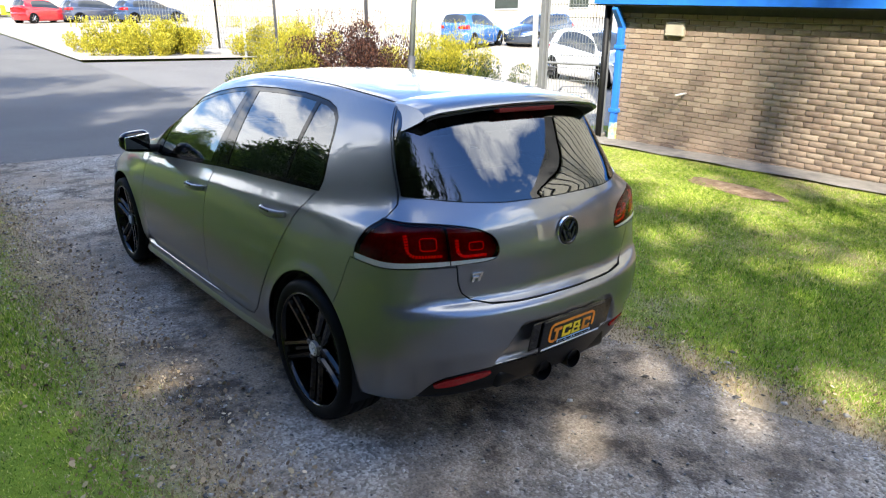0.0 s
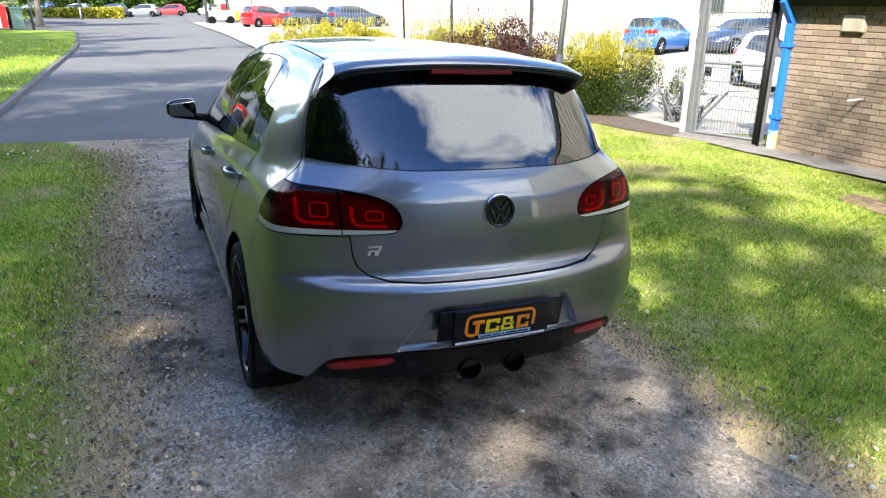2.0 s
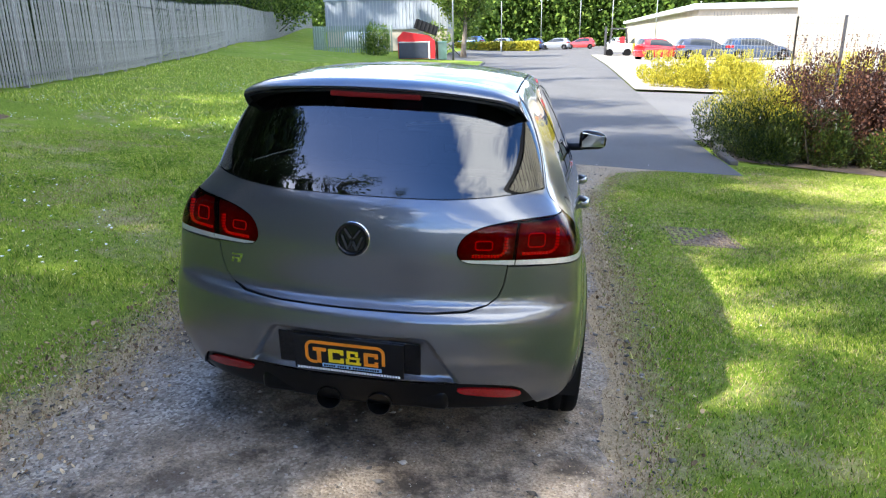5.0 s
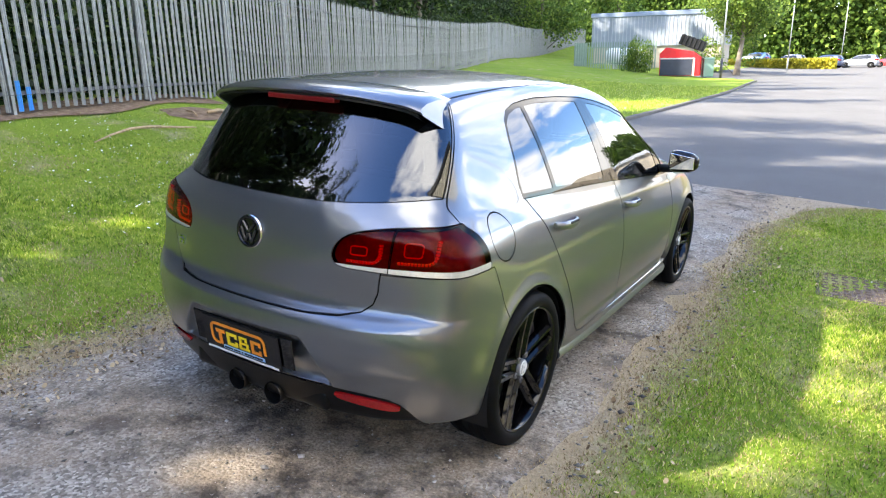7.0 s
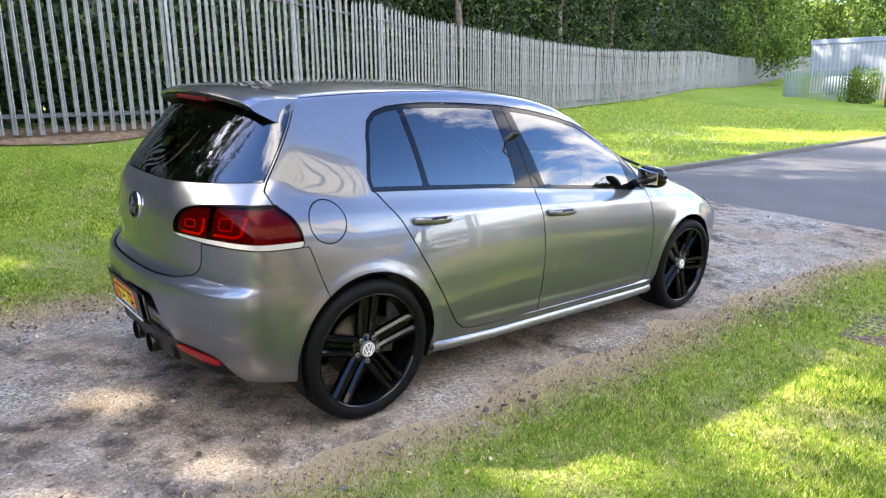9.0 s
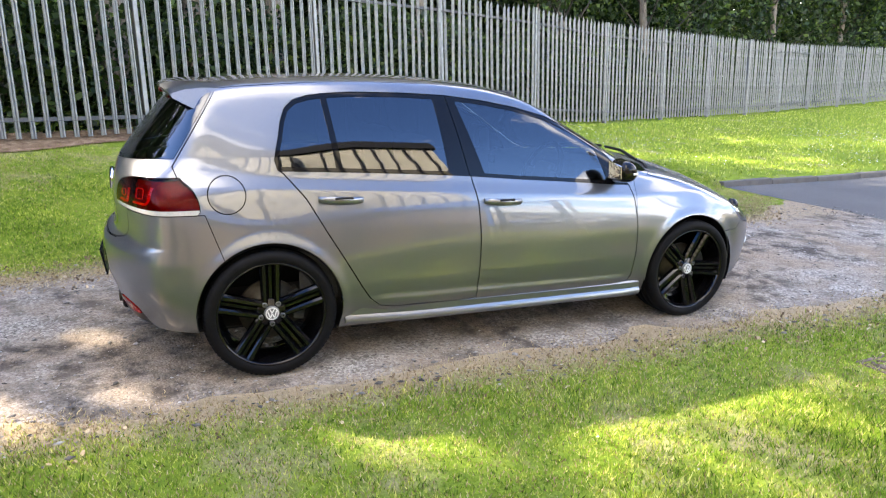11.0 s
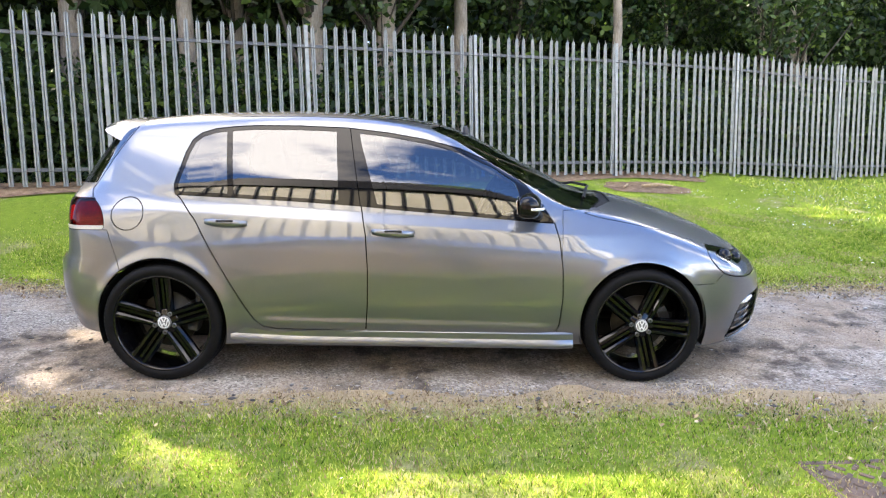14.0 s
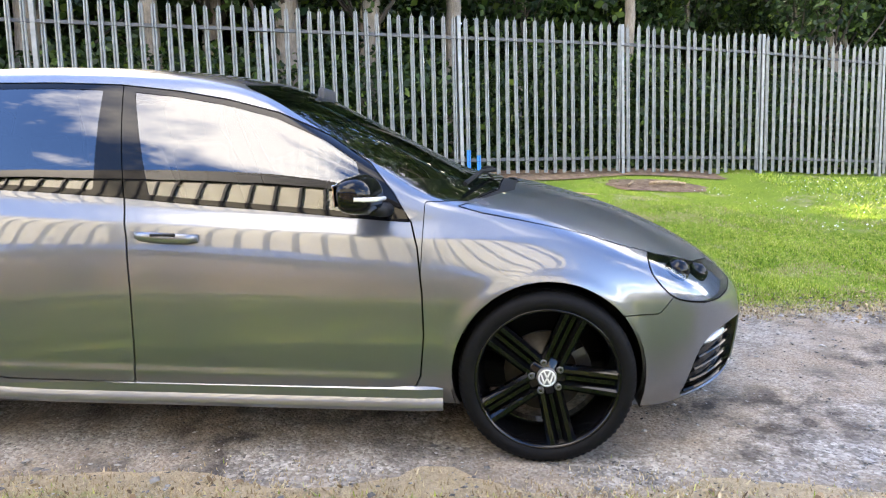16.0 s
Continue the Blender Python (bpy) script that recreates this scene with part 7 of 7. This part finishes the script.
def margin(x, y):
    """Metres from the track's worn edge, positive on the grass."""
    d = np.maximum(TRACK_L - 0.9 * ss(5.2, 6.8, y) - x, x - TRACK_R - mouth(y)) + 0.10 * fbm(x, y, 2.2, 5)
    return np.where(y > ROAD_Y - 0.06, np.where((x > KERB_X) & (x < ROAD_R + 0.05), -9.0, 9.0), d)


def blades(name, x, y, h, w, material, label):
    n = len(x)
    z = land(x, y) + lawn_step(x, y)
    a = rng.uniform(0, math.tau, n)
    hh = h * rng.uniform(0.45, 1.25, n)
    lean = hh * rng.uniform(0.2, 1.1, n)
    b = rng.uniform(0, math.tau, n)
    ww = w * rng.uniform(0.6, 1.3, n)
    V = np.stack([np.stack([x - ww * np.cos(a), y - ww * np.sin(a), z - 0.004], 1), np.stack([x + ww * np.cos(a), y + ww * np.sin(a), z - 0.004], 1),
                  np.stack([x + lean * np.cos(b), y + lean * np.sin(b), z + hh], 1)], 1).reshape(-1, 3)
    return thing(name, tri_mesh(name, V, np.arange(3 * n).reshape(-1, 3), material), label, "grass", kind="stuff")


def scatter(n, x0, x1, y0, y1):
    return rng.uniform(x0, x1, n), rng.uniform(y0, y1, n)


parts_ = [scatter(570000, 0.75, 6.6, -3.4, 7.6), scatter(400000, -6.4, -1.05, -3.8, 6.8), scatter(60000, -9.5, -3.6, -4.0, 12)]
gx, gy = np.concatenate([p[0] for p in parts_]), np.concatenate([p[1] for p in parts_])
thin_ = rng.uniform(0, 1, len(gx)) < ss(-3.8, -1.8, gy) * np.where(gx < 0, np.maximum(ss(-6.4, -3.4, gx), np.arange(len(gx)) >= 970000), 1.0)     # the dense sward thins out away from the track
gx, gy = gx[thin_], gy[thin_]
m_ = margin(gx, gy)
patchy = fbm(gx, gy, 1.6, 3) + 0.6 * fbm(gx, gy, 6.0, 4)
tuft = fbm(gx, gy, 40.0, 31) + 0.9 * fbm(gx, gy, 100.0, 32)
green = ~((np.abs(gx - 1.98) < 0.26) & (np.abs(gy - 3.24) < 0.28)) & (m_ > 0.05 + 0.20 * rng.uniform(0, 1, len(gx)) + 0.10 * tuft) & (patchy + rng.normal(0, 0.35, len(gx)) > -0.75) & (gx > fence_x(gy) + 0.2) & ~((gx > 6.5) & (gy < 4.6)) & ~((gy > 5.42) & (gx > bed_left(gy)))
hgt = 0.017 + 0.018 * np.clip(fbm(gx, gy, 2.6, 9) + 0.4, 0, 1.4)
deep = green & (0.5 * fbm(gx, gy, 3.1, 14) + 0.3 * fbm(gx, gy, 9.0, 15) + 0.9 * tuft + rng.normal(0, 0.12, len(gx)) > 0.20)
pale_ = green & ~deep
blades("grass", gx[pale_], gy[pale_], hgt[pale_] * 0.8, 0.0034, BLADE, "short mown green grass blades")
blades("lush_grass", gx[deep], gy[deep], hgt[deep] * 1.0, 0.0033, BLADE_DEEP, "lusher darker green grass tufts")
wide_ = np.where(gx < 0, 0.26, 0.17)
dry = (m_ > -0.5) & (m_ < 0.8) & (rng.uniform(0, 1, len(gx)) < 1.0 * np.exp(-((m_ - 0.10) / wide_) ** 2)) | ((m_ > 0.2) & (rng.uniform(0, 1, len(gx)) < np.where(patchy < -0.45, 0.55, np.where(gx > 0, 0.27, 0.08))))
blades("dry_grass", gx[dry], gy[dry], np.full(dry.sum(), 0.017), 0.0042, DRY, "straw-coloured dry grass along the track and through the lawn")
fx_, fy_ = scatter(60000, -22, -3.2, 6.8, 30)
ok = fx_ > fence_x(fy_) + 0.2
blades("grass_beyond", fx_[ok], fy_[ok], np.full(ok.sum(), 0.055), 0.012, BLADE, "green lawn grass blades beyond the track")


def stones(name, x, y, r, material, label, category, lift=0.0):
    """Small rough stones, eight faces each."""
    n = len(x)
    z = land(x, y) + lift
    o = np.array([[1, 0, 0], [0, 1, 0], [-1, 0, 0], [0, -1, 0], [0, 0, 0.8], [0, 0, -0.6]], float)
    V = o[None] * rng.uniform(0.55, 1.3, (n, 6, 1)) * r[:, None, None] * np.array([1.2, 0.85, 0.55])
    a = rng.uniform(0, math.tau, n)
    c, s = np.cos(a)[:, None], np.sin(a)[:, None]
    V = np.stack([V[..., 0] * c - V[..., 1] * s, V[..., 0] * s + V[..., 1] * c, V[..., 2]], -1) + np.stack([x, y, z + 0.2 * r], -1)[:, None]
    t = np.array([[0, 1, 4], [1, 2, 4], [2, 3, 4], [3, 0, 4], [1, 0, 5], [2, 1, 5], [3, 2, 5], [0, 3, 5]])
    F = (t[None] + 6 * np.arange(n)[:, None, None]).reshape(-1, 3)
    return thing(name, tri_mesh(name, V.reshape(-1, 3), F, material), label, category, kind="stuff")


STONE = Mat("loose_stone")
STONE.set(color=STONE.ramp(STONE.island(), [(0.0, (0.05, 0.045, 0.04)), (0.4, (0.15, 0.138, 0.122)), (0.8, (0.30, 0.28, 0.25)), (1.0, (0.52, 0.49, 0.44))]), rough=0.9)
n = 70000
sx_, sy_ = scatter(n, -1.9, 1.75, -3.2, 6.9)
edge_ = np.abs(np.abs(sx_ + 0.11) - 1.2)
keep_ = (rng.uniform(0, 1, n) < 0.25 + np.where(sx_ < 0, 0.75, 0.12) * np.exp(-(edge_ / 0.28) ** 2)) & (margin(sx_, sy_) < 0.25)
sr_ = 0.0030 + 0.009 * rng.uniform(0, 1, n) ** 5
stones("gravel", sx_[keep_], sy_[keep_], sr_[keep_], STONE.m, "loose grey stones on the track", "gravel", 0.013)
bx, by = scatter(2600, -1.75, 1.35, -3, 6.5)
ok = rng.uniform(0, 1, 2600) < 0.2 + 0.8 * np.exp(-((np.abs(bx + 0.15) - 1.25) / 0.2) ** 2)
bx, by = bx[ok], by[ok]
stones("loose_stone", bx, by, 0.006 + 0.017 * rng.uniform(0, 1, len(bx)) ** 3, STONE.m, "larger loose grey stones on the track", "gravel", 0.014)

# daisies and dead leaves
def discs(name, x, y, r, h, material, label, category, tilt=0.3):
    n = len(x)
    z = land(x, y) + lawn_step(x, y) + h
    a = np.linspace(0, math.tau, 7)[:-1]
    V = np.stack([np.cos(a), np.sin(a), np.zeros(6)], 1)[None] * r[:, None, None]
    V[..., 2] = V[..., 0] * rng.normal(0, tilt, (n, 1)) + V[..., 1] * rng.normal(0, tilt, (n, 1))
    V = V + np.stack([x, y, z], -1)[:, None]
    return thing(name, tri_mesh(name, V.reshape(-1, 3), np.arange(6 * n).reshape(-1, 6), material), label, category, kind="stuff")


dx_, dy_ = scatter(2600, -8.5, -2.2, 0.5, 16)
ok = (fbm(dx_, dy_, 0.9, 21) > 0.1) & (dx_ > fence_x(dy_) + 0.3) & (dx_ < np.where(dy_ > 6, KERB_X - 0.4, -2.2))
ex_, ey_ = scatter(70, 1.9, 6.2, -1, 7)
dx_, dy_ = np.concatenate([dx_[ok], ex_]), np.concatenate([dy_[ok], ey_])
discs("daisy_bloom", dx_, dy_, rng.uniform(0.007, 0.013, len(dx_)) * np.where(dx_ > 0, 0.5, 1.0), 0.045, plain("daisy_white", (0.8, 0.8, 0.78), 0.6), "small white daisies in the lawn", "flowers")
LITTER = leaf_mat("dead_leaf", [(0.0, (0.10, 0.068, 0.04)), (0.45, (0.27, 0.185, 0.105)), (0.8, (0.46, 0.35, 0.21)), (1.0, (0.66, 0.54, 0.36))], 0.8, 0.1, 0.1)
lx_, ly_ = scatter(260, -6, 6.3, -2.5, 7)
vx_, vy_ = scatter(4200, -1.9, -0.95, -2.8, 6.5)
wx_, wy_ = scatter(700, 1.0, 1.45, -2.5, 4.6)
far_enough = margin(lx_, ly_) > 0.1
lx_, ly_ = np.concatenate([lx_[far_enough], vx_, wx_]), np.concatenate([ly_[far_enough], vy_, wy_])
ok = (np.abs(margin(lx_, ly_)) < 0.42) | (np.arange(len(lx_)) < far_enough.sum())
discs("leaf_litter", lx_[ok], ly_[ok], 0.004 + 0.008 * rng.uniform(0, 1, ok.sum()) ** 1.6, 0.014, LITTER, "brown dead leaves on the grass", "leaves", 0.6)

# chequered cover in the grass
RUST = Mat("rusty_plate")
RUST.set(color=RUST.ramp(RUST.noise(14, 5, 0.7), [(0.3, (0.075, 0.048, 0.034)), (0.6, (0.15, 0.108, 0.08)), (0.8, (0.24, 0.19, 0.15))]), rough=0.8, metal=0.1)
RUST = RUST.m
cover = thing("inspection_cover", None, "rusty chequered steel inspection cover in the grass", "manhole cover", m=at_land(1.98, 3.24, 0.0) @ pose(0, 0, 0, -1, 3, 4))
part("plate", box(-0.27, 0.27, -0.29, 0.29, -0.03, 0.0, 0.006), cover, RUST)
part("frame", box(-0.30, -0.272, -0.32, 0.32, -0.04, 0.004, 0.004), cover, RUST)
part("frame", box(0.272, 0.30, -0.32, 0.32, -0.04, 0.004, 0.004), cover, RUST)
part("frame", box(-0.272, 0.272, 0.292, 0.32, -0.04, 0.004, 0.004), cover, RUST)
part("frame", box(-0.272, 0.272, -0.32, -0.292, -0.04, 0.004, 0.004), cover, RUST)
STUD = bm_mesh("stud", box(-0.027, 0.027, -0.010, 0.010, -0.002, 0.007, 0.004), RUST)
for i in range(8):
    for j in range(8):
        part("stud", STUD, cover, m=pose(-0.238 + 0.068 * i, -0.252 + 0.072 * j, 0, 0, 0, 45 if (i + j) % 2 else -45))

# bare earth by the fence and by the wall, a fallen branch
def earth_patch(x, y, rx, ry, rz, label):
    bm = bmesh.new()
    c, s = math.cos(rz), math.sin(rz)
    rings = []
    for q in (0.0, 0.35, 0.7, 1.0):
        ring = []
        for k in range(28):
            t = k * math.tau / 28
            w = q * (1 + 0.22 * noise.noise((math.cos(t) * 1.7 + x, math.sin(t) * 1.7 + y, 0)))
            px, py = x + (rx * w * math.cos(t)) * c - (ry * w * math.sin(t)) * s, y + (rx * w * math.cos(t)) * s + (ry * w * math.sin(t)) * c
            ring.append(bm.verts.new((px, py, land_z(px, py) + 0.022 * (1 - q) + 0.012 + 0.02 * noise.noise((px * 4, py * 4, 3)) * (1 - q))))
        rings.append(ring)
    for a, b in zip(rings[1:], rings[2:]):
        for k in range(28):
            bm.faces.new((a[k], b[k], b[(k + 1) % 28], a[(k + 1) % 28]))
    mid = bm.verts.new((x, y, land_z(x, y) + 0.03))
    for k in range(28):
        bm.faces.new((mid, rings[1][k], rings[1][(k + 1) % 28]))
    for v in rings[0]:
        bm.verts.remove(v)
    return thing("bare_patch", bm, label, "earth", material=EARTH, smooth=80)


EARTH = Mat("bare_earth")
EARTH.set(color=EARTH.ramp(EARTH.noise(9, 6, 0.7), [(0.3, (0.10, 0.064, 0.038)), (0.55, (0.22, 0.15, 0.095)), (0.75, (0.36, 0.28, 0.19))]), rough=0.95, spec=0.08)
EARTH.bump(EARTH.noise(40, 4, 0.7), 0.7, 0.02)
EARTH = EARTH.m
earth_patch(-7.0, 4.85, 0.80, 0.52, radians(108), "patch of bare brown earth near the fence")
earth_patch(5.35, 1.25, 0.65, 0.28, radians(80), "patch of bare brown earth in the lawn by the wall")
thing("fence_foot", strip_sheet("fence_foot", lambda y: float(fence_x(y)) - 0.5, lambda y: float(fence_x(y)) + 0.32 + 0.12 * math.sin(2.3 * y), np.arange(-9, 26, 0.25), 5, 0.02, EARTH), "bare earth along the foot of the fence", "earth", kind="structure")


def stick(pts, radii, label):
    return thing("fallen_branch", tube([(x, y, land_z(x, y) + h) for x, y, h in pts], radii, 7), label, "branch", material=DEADWOOD, smooth=60)


DEADWOOD = Mat("bleached_wood")
DEADWOOD.set(color=DEADWOOD.ramp(DEADWOOD.noise(30, 5, 0.7), [(0.3, (0.20, 0.13, 0.075)), (0.6, (0.42, 0.31, 0.19)), (0.8, (0.55, 0.44, 0.30))]), rough=0.9, spec=0.1)
DEADWOOD.bump(DEADWOOD.noise(90, 4, 0.7), 0.5, 0.004)
DEADWOOD = DEADWOOD.m
stick([(-5.49, 2.10, 0.025), (-5.70, 2.45, 0.05), (-5.88, 2.82, 0.07), (-5.99, 3.18, 0.06), (-5.95, 3.50, 0.05), (-5.97, 3.86, 0.03)], [0.008, 0.014, 0.019, 0.021, 0.016, 0.008], "long pale fallen branch on the lawn")
stick([(-6.80, 4.75, 0.07), (-6.92, 5.05, 0.085), (-7.02, 5.32, 0.06)], [0.022, 0.030, 0.020], "short pale dead log on the bare earth")
stick([(-6.62, 4.40, 0.06), (-6.85, 4.52, 0.07), (-7.05, 4.55, 0.05)], [0.012, 0.018, 0.010], "short pale dead stick on the bare earth")

# ---- bricks of the wall ----
BW, BH, JOINT = 0.215, 0.065, 0.010
BRICK_ME = bm_mesh("brick", box(-0.012, 0.012, -BW / 2, BW / 2, -BH / 2, BH / 2, 0.003), BRICK)
rest_bricks, count = [], 0
z0 = -0.78
for row in range(31):
    z = z0 + row * (BH + JOINT)
    if z > 1.50:
        break
    for col in range(60):
        y = WALL_END - BW / 2 - col * (BW + JOINT) - (0.1125 if row % 2 else 0)
        if y < WALL_FAR + 0.2:
            break
        m = pose(WALL_X + random.uniform(-0.0015, 0.0015), y + random.uniform(-0.002, 0.002), z, random.uniform(-0.3, 0.3))
        if 2.05 < y and count < 300 and z > -0.62:
            part("brick", BRICK_ME, wall_west, m=m)
            count += 1
        else:
            rest_bricks.append(m)
base = np.array([v.co[:] for v in BRICK_ME.vertices])
tris_ = []
for p in BRICK_ME.polygons:
    v = list(p.vertices)
    tris_ += [(v[0], v[i], v[i + 1]) for i in range(1, len(v) - 1)]
tris_ = np.array(tris_)
V = np.concatenate([base @ np.array(m.to_3x3()).T + np.array(m.translation) for m in rest_bricks])
F = np.concatenate([tris_ + i * len(base) for i in range(len(rest_bricks))])
tagged(part("brickwork", tri_mesh("brickwork", V, F, BRICK_REST), wall_west), kind="stuff")
